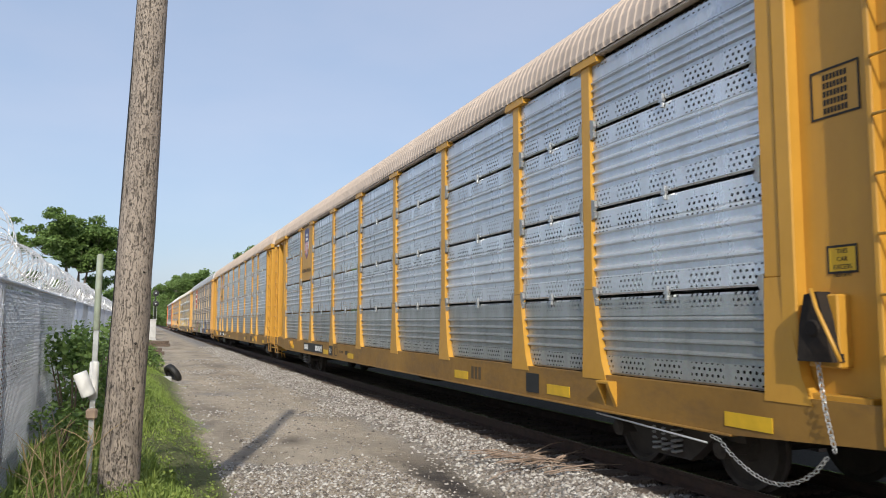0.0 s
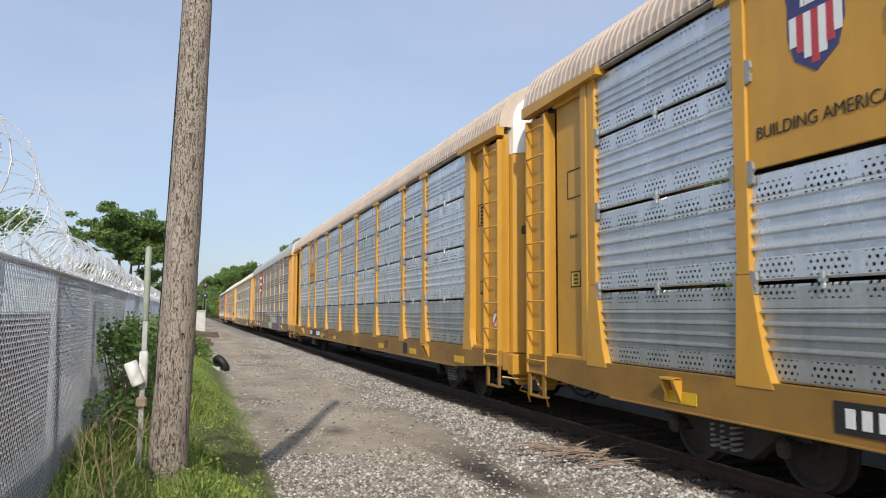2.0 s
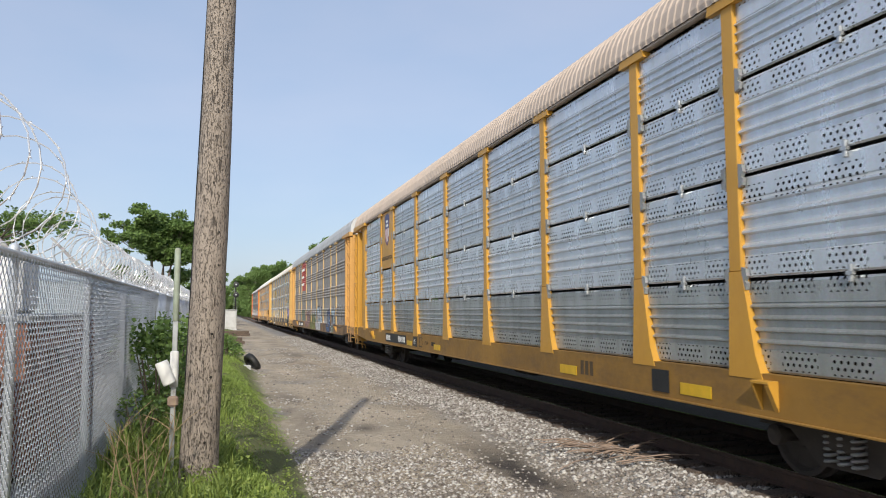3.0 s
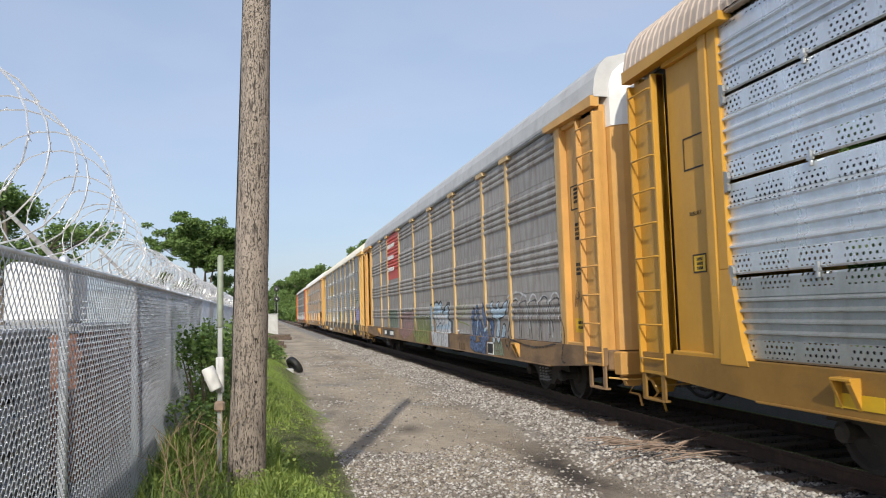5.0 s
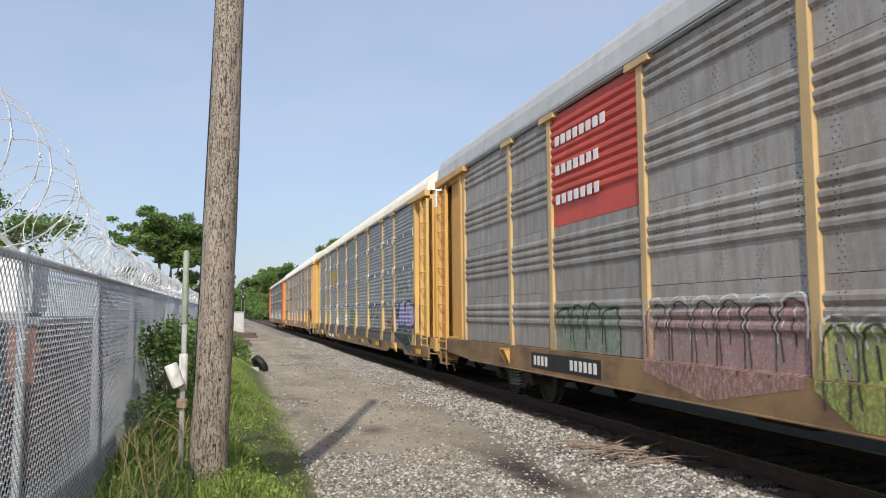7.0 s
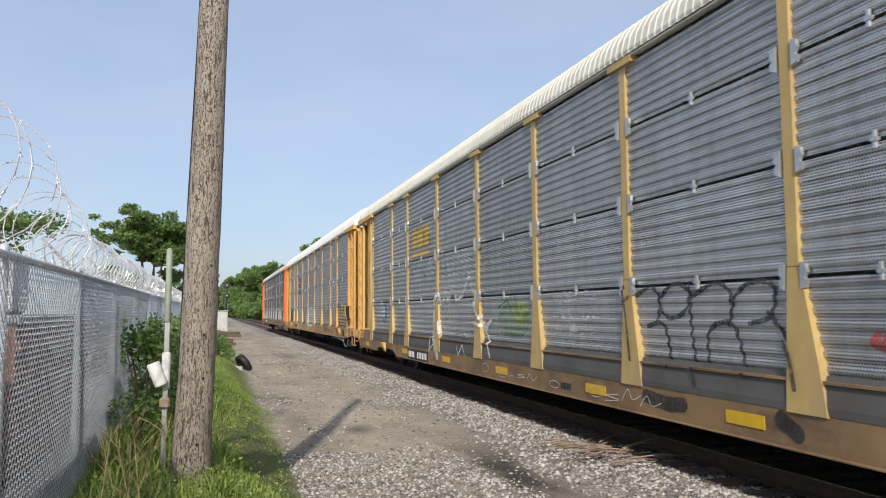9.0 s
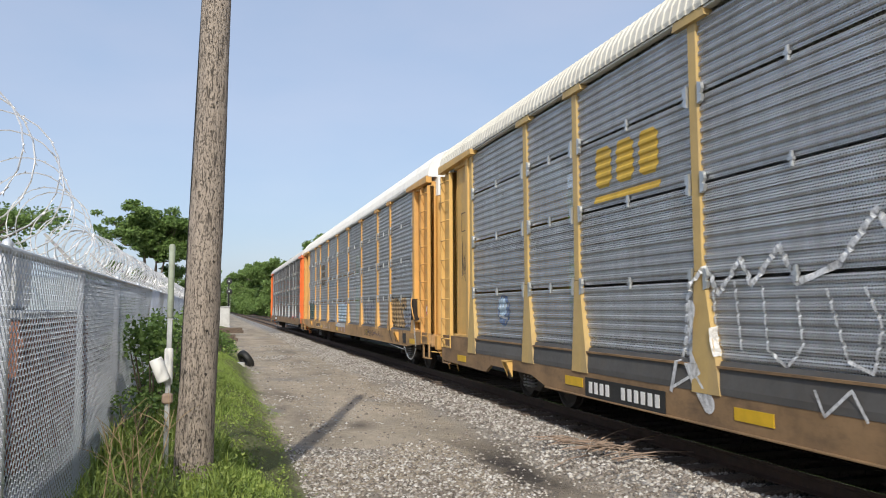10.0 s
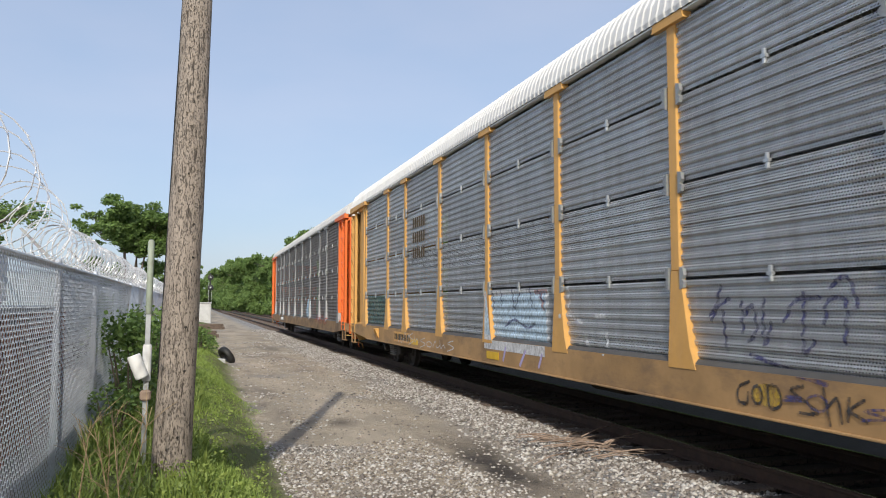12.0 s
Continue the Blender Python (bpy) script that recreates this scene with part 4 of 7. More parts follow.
    if style == "perf":
        part("lower_channel", shared(("channel", deep), lambda: Build().slab([(-1.565, 0.772), (-1.50, 0.772), (-1.46, 1.10), (-1.50, 1.10), (-1.525, 1.05), (-1.565, 0.84)] if deep else [(-1.556, 1.056), (-1.50, 1.056), (-1.46, 1.10), (-1.50, 1.105), (-1.53, 1.08)], "y", -11.95, 11.95).mesh("lower_channel", CHANNEL)), None, car)
    for e in (-1, 1):
        a, b = sorted((e * 12.0, e * (12.80 + LONGER[e])))
        out = (0, LONGER[e], 0)
        part("end_panel", shared(("end_panel", end_paint.name, e), lambda: Build().box(-1.43, -1.40, a, b, 1.02, 4.78).box(-1.545, -1.42, e * 12.08 - 0.08, e * 12.08 + 0.08, 1.03, 4.70, 0.012).box(-1.53, -1.41, a, b, 1.02, 1.10, 0.01).box(-1.50, -1.41, a, b, 4.62, 4.74, 0.01).mesh("end_panel", end_paint)), None, car)
        # black strip set in the open slot by the door to paint its shade
        part("inner_jamb", shared(("slot_dark", e), lambda: Build().box(-1.38, -1.34, min(e * 12.7, e * 13.2), max(e * 12.7, e * 13.2), 1.05, 4.7).mesh("inner_jamb", BLACK)), None, car, "black strip that paints the shade in the slot beside the end door", at=out)
        part("end_gutter", shared(("gutter", end_paint.name, e), lambda: Build().slab([(e * 11.6, 4.70), (e * (13.64 + LONGER[e]), 4.66), (e * (13.64 + LONGER[e]), 4.82), (e * 11.6, 4.80)], "x", -1.62, -1.48).mesh("end_gutter", end_paint)), None, car)
        part("end_door", shared(("door", end_paint.name, e), lambda: Build().slab(door_outline(e) + [(1.38, e * 13.2), (-1.38, e * 13.2)], "z", 1.02, 4.35).slab([(-0.02, e * 13.94), (0.02, e * 13.94), (0.02, e * 14.0), (-0.02, e * 14.0)], "z", 1.02, 4.35).mesh("end_door", end_paint)), None, car, at=out)
        part("end_hood", shared(("hood", e), lambda: hood(e).mesh("end_hood", WHITE)), None, car, "white-painted top of the end door", at=out)
        part("door_edge", shared(("door_edge", end_paint.name, e), lambda: Build().box(-1.47, -1.36, min(e * 13.58, e * 13.45), max(e * 13.58, e * 13.45), 0.95, 4.7, 0.01).mesh("door_edge", end_paint)), None, car, at=out)
        part("end_sill", shared(("end_sill", sill.name, e), lambda: Build().box(-1.5, 1.5, min(e * 13.4, e * 13.64), max(e * 13.4, e * 13.64), 0.72, 1.02, 0.02).mesh("end_sill", sill)), None, car, at=out)
        if style == "rib":
            part("door_latch", shared(("door_latch", e), lambda: Build().box(-1.22, -0.62, min(e * 13.65, e * 13.97), max(e * 13.65, e * 13.97), 2.98, 3.12, 0.015).mesh("door_latch", BLACK)), None, car, "black locking bar", at=out)
        part("end_beam", shared(("end_beam", end_paint.name, e), lambda: Build().box(-1.42, -0.9, min(e * 13.62, e * 13.86), max(e * 13.62, e * 13.86), 0.66, 1.0, 0.02).slab([(-1.36, 0.66), (-1.0, 0.66), (-1.08, 0.5), (-1.28, 0.5)], "y", e * 13.7 - 0.05, e * 13.7 + 0.05).tube([(-1.2, e * 13.78, 0.52), (-1.28, e * 13.8, 0.42), (-1.14, e * 13.82, 0.38), (-1.1, e * 13.82, 0.22)], 0.018, 6).mesh("end_beam", end_paint)), None, car, "yellow end bracket with a hanging hook", at=out)
        ladder(car, e, end_paint, 0.5)
        step_stirrup(car, e, sill)
        coupler(car, e)
    wheels = truck(car, -9.88) + truck(car, 9.88)
    return car, wheels


CARS = []


def train():
    a = autorack(0, "rib", GALV, YELLOW, YELLOW, SILL_A, ROOF_TAN, True, "yellow car carrier with bright galvanised perforated side panels", skip={(7, 2), (7, 3)})
    b = autorack(1, "rib", GALV, YELLOW, YELLOW, SILL_A, ROOF_TAN, True, "yellow car carrier with galvanised panels and dusty tan roof", skip={(7, 2), (7, 3)})
    c = autorack(2, "wide", GALV_WIDE, YELLOW_WORN, YELLOW_OLD, SILL_C, ROOF_GREY, False, "graffitied car carrier with dull grey corrugated sides and red panel", skip={(6, 2), (6, 3)})
    d = autorack(3, "perf", GALV_PERF, KHAKI, YELLOW_PALE, SILL_C, ROOF_CREAM, True, "graffitied car carrier with grey perforated sides and faded yellow ends", deep=True)
    e = autorack(4, "perf", GALV_PERF, YELLOW_OLD, YELLOW_OLD, SILL_E, ROOF_WHITE, True, "graffitied car carrier with grey perforated sides and orange-yellow posts")
    f = autorack(5, "perf", GALV_RUST, GALV_PLAIN, ORANGE, SILL_C, ROOF_GREY, True, "last car carrier of the train with brownish sides and orange ends")
    ahead = autorack(-1, "rib", GALV, YELLOW, YELLOW, SILL_A, ROOF_TAN, True, "yellow car carrier coupled ahead, already passing out of sight")
    CARS.extend((a, b, c, d, e, f, ahead))


train()


# ---- verge: pole, fence, razor wire ----
def utility_pole():
    base, top, h = Vector((-0.17, 9.05, -0.1)), Vector((0.07, 9.05, 8.0)), 8.1
    t = thing("utility_pole", "weathered grey wooden utility pole, cracked and knotted", "utility pole", NEAR)
    path, rad, n, sides = [], [], 60, 22
    pts, faces = [], []
    for i in range(n + 1):
        u = i / n
        c = base.lerp(top, u) + Vector((0.035 * noise.noise((u * 4, 0, 1)), 0, 0))
        r = 0.205 - 0.062 * u + 0.012 * math.exp(-u * 14)
        for k in range(sides):
            a = k * math.tau / sides
            rr = r * (1 + 0.06 * noise.noise((math.cos(a) * 1.5, math.sin(a) * 1.5, u * 11)) + 0.02 * noise.noise((math.cos(a) * 6, math.sin(a) * 6, u * 5)))
            pts.append((c.x + rr * math.cos(a), c.y + rr * math.sin(a), c.z))
    faces = [(i * sides + k, i * sides + (k + 1) % sides, (i + 1) * sides + (k + 1) % sides, (i + 1) * sides + k) for i in range(n) for k in range(sides)]
    faces.append(tuple(range(n * sides, n * sides + sides)))
    part("trunk", Build().add(pts, faces), POLE_WOOD, t, smooth=True)
    q = random.Random(5)
    for z in (0.45, 1.15, 1.62, 2.02, 2.38, 2.75, 3.3, 4.1, 4.62, 4.85, 5.3):
        u = (z + 0.1) / h
        c = base.lerp(top, u)
        a = -math.pi / 2 + q.uniform(-0.5, 0.6)
        r = 0.205 - 0.062 * u
        w = q.uniform(0.012, 0.022)
        p0 = Vector((c.x + math.cos(a) * (r - 0.02), c.y + math.sin(a) * (r - 0.02), z))
        part("knot", Build().tube([p0, p0 + Vector((math.cos(a), math.sin(a), -0.3)) * 0.024], [w, w * 0.6], 9), INK, t, "dark knot hole", smooth=True)
    wire = [base.lerp(top, u) + Vector((-(0.209 - 0.062 * u), -0.03, 0)) for u in [k / 14 for k in range(2, 15)]]
    part("ground_wire", Build().tube(wire, 0.006, 5), BLACK, t, "dark earthing wire stapled to the pole")


def marker_post():
    x, y = -0.50, 9.65
    t = thing("marker_post", "slim pale green steel post beside the pole", "post", NEAR @ pose(x, y, 0, 0, 0.6, 0))
    part("pipe", Build().lathe([(1.75, 0.032), (1.76, 0.036), (2.6, 0.036), (2.62, 0.02)], "z", sides=12), GREEN_POST, t, smooth=True)
    part("stake", Build().box(-0.03, 0.03, -0.02, 0.02, -0.1, 1.8, 0.005), STEEL, t, "rusting steel stake")
    part("sleeve", Build().lathe([(0.98, 0.045), (1.0, 0.05), (1.38, 0.05), (1.4, 0.04)], "z", sides=14), WHITE, t, "white plastic sleeve", smooth=True)
    can = part("can", Build().lathe([(-0.14, 0.02), (-0.14, 0.072), (-0.12, 0.076), (0.12, 0.076), (0.14, 0.07), (0.14, 0.02)], "z", sides=18), WHITE, t, "tilted white metal can", at=(-0.09, -0.06, 1.15, 0, -22, 0), smooth=True)
    part("clamp", Build().box(-0.06, 0.06, -0.08, 0.02, 0.76, 0.88, 0.02), TWIG, t, "dull orange clamp")


FENCE_X, FENCE_TOP = -1.3, 2.26


def fence():
    y0, y1 = 1.2, 62.0
    t = thing("chain_link_fence", "galvanised chain-link fence with steel posts and top rail", "fence", NEAR)
    y = 2.85
    while y < y1:
        fat = 0.033
        part("post", shared("fence_post", lambda: Build().lathe([(-0.9, 0.033), (2.27, 0.033), (2.3, 0.038), (2.33, 0.03), (2.34, 0.01)], "z", sides=12).mesh("post", WIRE, True)), None, t, at=(FENCE_X - 0.04, y, 0))
        part("arm", shared("fence_arm", lambda: Build().slab([(0.0, 2.28), (-0.36, 2.66), (-0.38, 2.645), (-0.03, 2.255)], "y", -0.014, 0.014).mesh("arm", GALV_PLAIN)), None, t, "slanting arm that carries razor wire", at=(FENCE_X - 0.04, y, 0))
        y += 3.05
    part("top_rail", Build().tube([(FENCE_X - 0.03, k, FENCE_TOP) for k in (y0, 20, y1)], 0.031, 10), STEEL, t, smooth=True)
    # diamond mesh: crossing wires, woven a little out of line
    b = Build()
    step, hgt = 0.092, FENCE_TOP + 0.28
    q = random.Random(2)
    n = int((y1 - y0) / step)
    woven = 17.0  # up to here each wire is a flattened spiral, hooked into the next
    for k in range(int((woven - y0) / (step * 0.5))):
        pts = []
        for j in range(int(hgt / (step * 0.5))):
            d = 0.0055 if (j + k) % 2 else -0.0055
            z = j * step * 0.5 - 0.28
            ya, yb = ((0.0, 1.0), (1.0, 0.0))[(j + k) % 2]
            sway = FENCE_X + 0.03 * noise.noise((k * step * 0.15, z, 0))
            pts += [(sway + d, y0 + (k + ya * 1.06 - 0.03) * step * 0.5, z), (sway + d, y0 + (k + yb * 1.06 - 0.03) * step * 0.5, z + step * 0.5)]
        b.tube(pts, 0.0036, 3, False)
    for k in range(-int(hgt / step), n):
        for s in (1, -1):
            ya = y0 + k * step
            pts = []
            for j in range(5):
                u = j / 4
                pts.append((FENCE_X + 0.004 * s + 0.03 * noise.noise((ya * 0.3, u * 2, 0)), ya + (u if s > 0 else 1 - u) * hgt, u * hgt - 0.28))
            pts = [p for p in pts if woven < p[1] < y1 + 0.6]
            if len(pts) > 1:
                b.tube(pts, 0.0038, 3, False)
    tagged(part("wire_mesh", b, WIRE, t, "diamond mesh of galvanised wire"), kind="stuff")


def razor_wire():
    t = thing("razor_wire_coil", "coiled bright razor wire along the top of the fence", "razor wire", NEAR)
    q = random.Random(11)
    y, a = 1.0, 0.0
    path, rad = [], []
    pts_all = []
    while y < 60:
        dense = min(1.0, max(0.0, (y - 7.8) / 1.5))
        pitch = 0.46 * (1 - dense) + 0.19 * dense
        r = 0.46 - 0.09 * smooth(5.2, 7.2, y) - 0.08 * dense - 0.05 * smooth(6.5, 9.5, y)
        r *= 1 + 0.10 * noise.noise((y * 0.9, a * 0.05, 2))
        cx = FENCE_X - 0.16 + 0.05 * noise.noise((y * 0.6, 3, 0))
        cz = FENCE_TOP + r * 0.98 + 0.03 + 0.05 * noise.noise((y * 0.5, 9, 0))
        yy = y + 0.10 * math.sin(a * 0.5 + 0.8) + 0.06 * noise.noise((a * 0.3, 1, 5))
        pts_all.append(Vector((cx + r * math.cos(a), yy, cz + r * math.sin(a))))
        a += math.tau / 22
        y += pitch / 22
    cut = 3000
    for i in range(0, len(pts_all) - 1, cut):
        part("wire_coil", Build().tube(pts_all[i:i + cut + 1], 0.0056, 4, False), RAZOR, t)
    barbs = Build()
    for i in range(0, len(pts_all) - 2, 2):
        p, w = pts_all[i], (pts_all[i + 1] - pts_all[i]).normalized()
        out = Vector((p.x - FENCE_X, 0, p.z - FENCE_TOP - 0.4)).normalized()
        side = w.cross(out)
        for s in (-1, 1):
            o = (out * 0.5 + side * s).normalized() * 0.02
            barbs.add([p - w * 0.022, p - w * 0.03 + o, p, p + w * 0.03 + o, p + w * 0.022], [(0, 1, 2), (2, 3, 4)])
    tagged(part("blade", barbs, RAZOR, t, "small sharp blades"), kind="stuff")


utility_pole()
marker_post()
fence()
razor_wire()


# ---- yard behind the fence ----
YARD_GREY = plain("grey_painted_steel", (0.27, 0.285, 0.30), 0.55, vary=0.2, scale=1.5, bump=0.2, dirt=(0.2, 0.13, 0.09), dirt_amount=0.5)
YARD_RED = plain("rusty_red_steel", (0.27, 0.12, 0.075), 0.8, vary=0.3, scale=2, bump=0.3, dirt=(0.18, 0.13, 0.11), dirt_amount=0.5)
YARD_WHITE = plain("white_fibreglass", (0.75, 0.76, 0.76), 0.5, vary=0.1, scale=2, bump=0.1, dirt=(0.4, 0.4, 0.38), dirt_amount=0.4)
YARD_BLUE = plain("blue_grey_siding", (0.36, 0.43, 0.47), 0.6, vary=0.15, scale=2, bump=0.15, dirt=(0.25, 0.26, 0.26), dirt_amount=0.4)


def skip_bin(x, y, w, l, h, label, material):
    t = thing("scrap_bin", label, "skip", NEAR @ pose(x, y, 0), group="scrap bins")
    part("body", Build().slab([(-w / 2, 0.15), (w / 2, 0.15), (w / 2, h), (-w / 2, h)], "y", -l / 2, l / 2), material, t)
    part("rim", Build().box(-w / 2 - 0.05, w / 2 + 0.05, -l / 2 - 0.05, l / 2 + 0.05, h, h + 0.1, 0.02), YARD_GREY, t)
    k = -l / 2 + 0.3
    while k < l / 2:
        part("rib", shared(("rib", h, material.name), lambda: Build().box(-0.04, 0.06, -0.05, 0.05, 0.12, h, 0.01).mesh("rib", material)), None, t, at=(w / 2 + 0.01, k, 0))
        k += 0.75
    for z in (0.55, 1.05, 1.5):
        if z < h:
            part("rail", Build().box(w / 2, w / 2 + 0.05, -l / 2, l / 2, z - 0.05, z + 0.05, 0.01), material, t)
    q = random.Random(int(y * 10))
    for k in range(9):  # dents and gaps between the plates
        a, z = q.uniform(-l / 2, l / 2 - 0.8), q.choice((0.32, 0.78, 1.22, 1.38, 1.62))
        part("gap", Build().box(w / 2 + 0.001, w / 2 + 0.006, a, a + q.uniform(0.4, 1.3), z, z + q.uniform(0.03, 0.08)), BLACK, t, "dark gap between plates")
    part("skid", Build().box(-w / 2 + 0.2, w / 2 - 0.2, -l / 2, l / 2, 0.0, 0.15, 0.01), BLACK, t)
    return t


def trailer(x, y):
    t = thing("box_trailer", "pale blue-grey box trailer with ribbed siding behind the fence", "trailer", pose(x, y, VERGE) @ Matrix.Scale(0.8, 4))
    part("body", Build().box(-1.2, 1.2, -4.0, 4.0, 0.6, 2.5, 0.03), YARD_BLUE, t)
    for k in range(15):
        part("siding_rib", shared("siding_rib", lambda: Build().slab([(1.2, -0.03), (1.235, -0.02), (1.235, 0.02), (1.2, 0.03)], "y", -3.98, 3.98).mesh("siding_rib", YARD_BLUE)), None, t, at=(0, 0, 0.68 + k * 0.125))
    part("chassis", Build().box(-1.0, 1.0, -3.9, 3.9, 0.42, 0.6, 0.02), BLACK, t)
    for dy in (1.2, 2.1):
        part("wheel", shared("trailer_wheel", lambda: Build().lathe([(0.85, 0.2), (0.87, 0.33), (0.93, 0.36), (1.08, 0.36), (1.14, 0.33), (1.15, 0.2)], "x").mesh("wheel", BLACK, True)), None, t, at=(0, dy, 0.36))


def white_van(x, y):
    t = thing("box_truck", "pale grey box truck parked in the yard behind the fence", "truck", pose(x, y, VERGE, 0, 0, 4) @ Matrix.Scale(0.8, 4))
    part("box_body", Build().box(-1.15, 1.15, -2.6, 2.2, 0.8, 3.0, 0.04), YARD_GREY, t)
    part("cab", Build().slab([(2.25, 0.55), (4.0, 0.55), (4.05, 1.15), (3.7, 1.3), (3.2, 2.1), (2.25, 2.15)], "x", -0.98, 0.98), YARD_WHITE, t)
    part("side_window", Build().slab([(2.5, 1.3), (3.45, 1.3), (3.1, 1.95), (2.5, 1.98)], "x", 0.975, 0.99), BLACK, t)
    part("bumper", Build().box(-1.0, 1.0, 4.0, 4.15, 0.45, 0.7, 0.02), BLACK, t)
    for dy in (-1.5, 3.1):
        for s in (-1, 1):
            part("wheel", Build().lathe([(s * 0.75, 0.2), (s * 0.77, 0.38), (s * 0.98, 0.38), (s * 1.0, 0.2)], "x"), BLACK, t, at=(0, dy, 0.38), smooth=True)


skip_bin(-3.0, 6.3, 2.0, 3.4, 1.72, "battered grey steel scrap bin with ribs behind the fence", YARD_GREY)
skip_bin(-2.9, 11.2, 1.9, 4.2, 1.75, "rusty red steel scrap bin heaped behind the fence", YARD_RED)
trailer(-3.6, 20.5)


def tank(x, y, z):
    t = thing("plastic_tank", "white plastic tank standing on a scrap bin behind the fence", "tank", pose(x, y, z))
    part("body", Build().box(-0.25, 0.25, -0.3, 0.3, 0.0, 0.5, 0.04), YARD_WHITE, t)
    part("lid", Build().lathe([(0.5, 0.12), (0.54, 0.12), (0.55, 0.1)], "z", sides=16), BLACK, t, "dark screw lid")


tank(-1.72, 6.95, 1.85)
white_van(-6.2, 12.0)


# ---- plants ----
def leaves_at(centres, size, seed, up=0.3):
    """Small folded leaves (two quads) at given places."""
    r = np.random.default_rng(seed)
    n = len(centres)
    d = r.normal(size=(n, 3)); d[:, 2] = d[:, 2] * 0.5 - up
    d /= np.linalg.norm(d, axis=1, keepdims=True)
    s = np.cross(d, r.normal(size=(n, 3))); s /= np.linalg.norm(s, axis=1, keepdims=True)
    nrm = np.cross(d, s)
    L = (size * r.uniform(0.6, 1.4, n))[:, None]
    W = L * 0.32
    c = np.asarray(centres)
    a, tip, mid = c, c + d * L, c + d * L * 0.5
    l, q = mid - s * W + nrm * W * 0.35, mid + s * W + nrm * W * 0.35
    v = np.stack([a, l, tip, q], 1).reshape(-1, 3)
    return v, np.arange(4 * n).reshape(n, 4)


def clumps(seed, lumps, per, spread):
    """Leaf places in clumps: shells of uneven balls, thinner inside."""
    r = np.random.default_rng(seed)
    out = []
    for cx, cy, cz, rad in lumps:
        k = 12 + int(per * rad ** 2 * 1.5)
        d = r.normal(size=(k, 3)); d /= np.linalg.norm(d, axis=1, keepdims=True)
        rr = rad * (0.25 + 1.0 * r.random(k) ** 0.8)
        out.append(np.array([cx, cy, cz]) + d * rr[:, None] * np.array(spread))
    return np.concatenate(out)


def tree(label, at, seed, height, radius, per=520, leaf=0.28, trunk=0.16, stems=1, low=0.35, material=None, flat=0.75, group="trees"):
    q = random.Random(seed)
    t = thing("tree", label, "tree", at, group=group)
    wood, lumps = Build(), []
    for s in range(stems):
        bx, by = (q.uniform(-0.5, 0.5), q.uniform(-0.5, 0.5)) if stems > 1 else (0, 0)
        lean = (q.uniform(-0.3, 0.3) * radius, q.uniform(-0.3, 0.3) * radius)
        top = height * (0.86 if s == 0 else q.uniform(0.6, 0.85))
        line = [(bx + lean[0] * u ** 1.5 + 0.1 * q.uniform(-1, 1), by + lean[1] * u ** 1.5, -0.2 + u * top) for u in (0, 0.2, 0.4, 0.6, 0.8, 1.0)]
        wood.tube(line, [trunk * (1.15 - u) for u in (0, 0.2, 0.4, 0.6, 0.8, 1.0)], 8)
        lumps += [(line[-1][0] + q.gauss(0, 0.13) * radius, line[-1][1] + q.gauss(0, 0.13) * radius, top + q.gauss(0, 0.05) * radius, radius * q.uniform(0.09, 0.18)) for _ in range(7)]
        for k in range(9 if stems == 1 else 5):
            u = q.uniform(low, 0.95)
            i = min(4, int(u * 5))
            p0 = Vector(line[i]).lerp(Vector(line[i + 1]), u * 5 - i)
            ang, reach = q.uniform(0, math.tau), radius * q.uniform(0.55, 1.0) * (1.15 - 0.55 * abs(u - 0.55))
            p2 = p0 + Vector((math.cos(ang) * reach, math.sin(ang) * reach, height * q.uniform(0.05, 0.16)))
            p1 = p0.lerp(p2, 0.5) + Vector((0, 0, -0.04 * height))
            wood.tube([p0, p1, p2], [trunk * 0.38, trunk * 0.25, trunk * 0.08], 6)
            for f in range(8):
                off = Vector((q.gauss(0, 1), q.gauss(0, 1), q.gauss(0, 0.7))) * radius * 0.15
                c = p0.lerp(p2, q.uniform(0.35, 1.08)) + off
                wood.tube([p0.lerp(p2, 0.5), c], [trunk * 0.14, trunk * 0.05], 4)
                lumps.append((*c, radius * q.uniform(0.08, 0.2)))
    for k in range(45 if low < 0.2 else 0):  # undergrowth round the foot
        ang, reach = q.uniform(0, math.tau), radius * math.sqrt(q.random()) * 1.05
        lumps.append((math.cos(ang) * reach, math.sin(ang) * reach, height * q.uniform(0.03, 0.42), radius * q.uniform(0.1, 0.2)))
    part("trunk", wood, BARK, t, smooth=True)
    v, f = leaves_at(clumps(seed, lumps, per, (1, 1, flat)), leaf, seed)
    part("crown", cloud("crown", v, f, material or LEAF), None, t)
    return t


def bush(label, at, seed, w, l, h, per=900, leaf=0.09, material=None, n=9, category="bush"):
    q = random.Random(seed)
    t = thing("bush", label, category, at, group="bushes along the fence")
    lumps, wood = [], Build()
    for k in range(n):
        c = (q.uniform(-w, w) / 2, q.uniform(-l, l) / 2, h * q.uniform(0.25, 0.85))
        lumps.append((*c, min(w, l, h) * q.uniform(0.25, 0.42)))
        wood.tube([(c[0] * 0.2, c[1] * 0.2, -0.05), (c[0] * 0.7, c[1] * 0.7, c[2] * 0.6), c], [0.02, 0.014, 0.006], 5)
    part("stem", wood, BARK, t, smooth=True)
    v, f = leaves_at(clumps(seed, lumps, per, (1, 1, 0.9)), leaf, seed)
    v[:, 2] = np.maximum(v[:, 2], 0.01)
    part("leaves", cloud("leaves", v, f, material or LEAF), None, t)
    return t


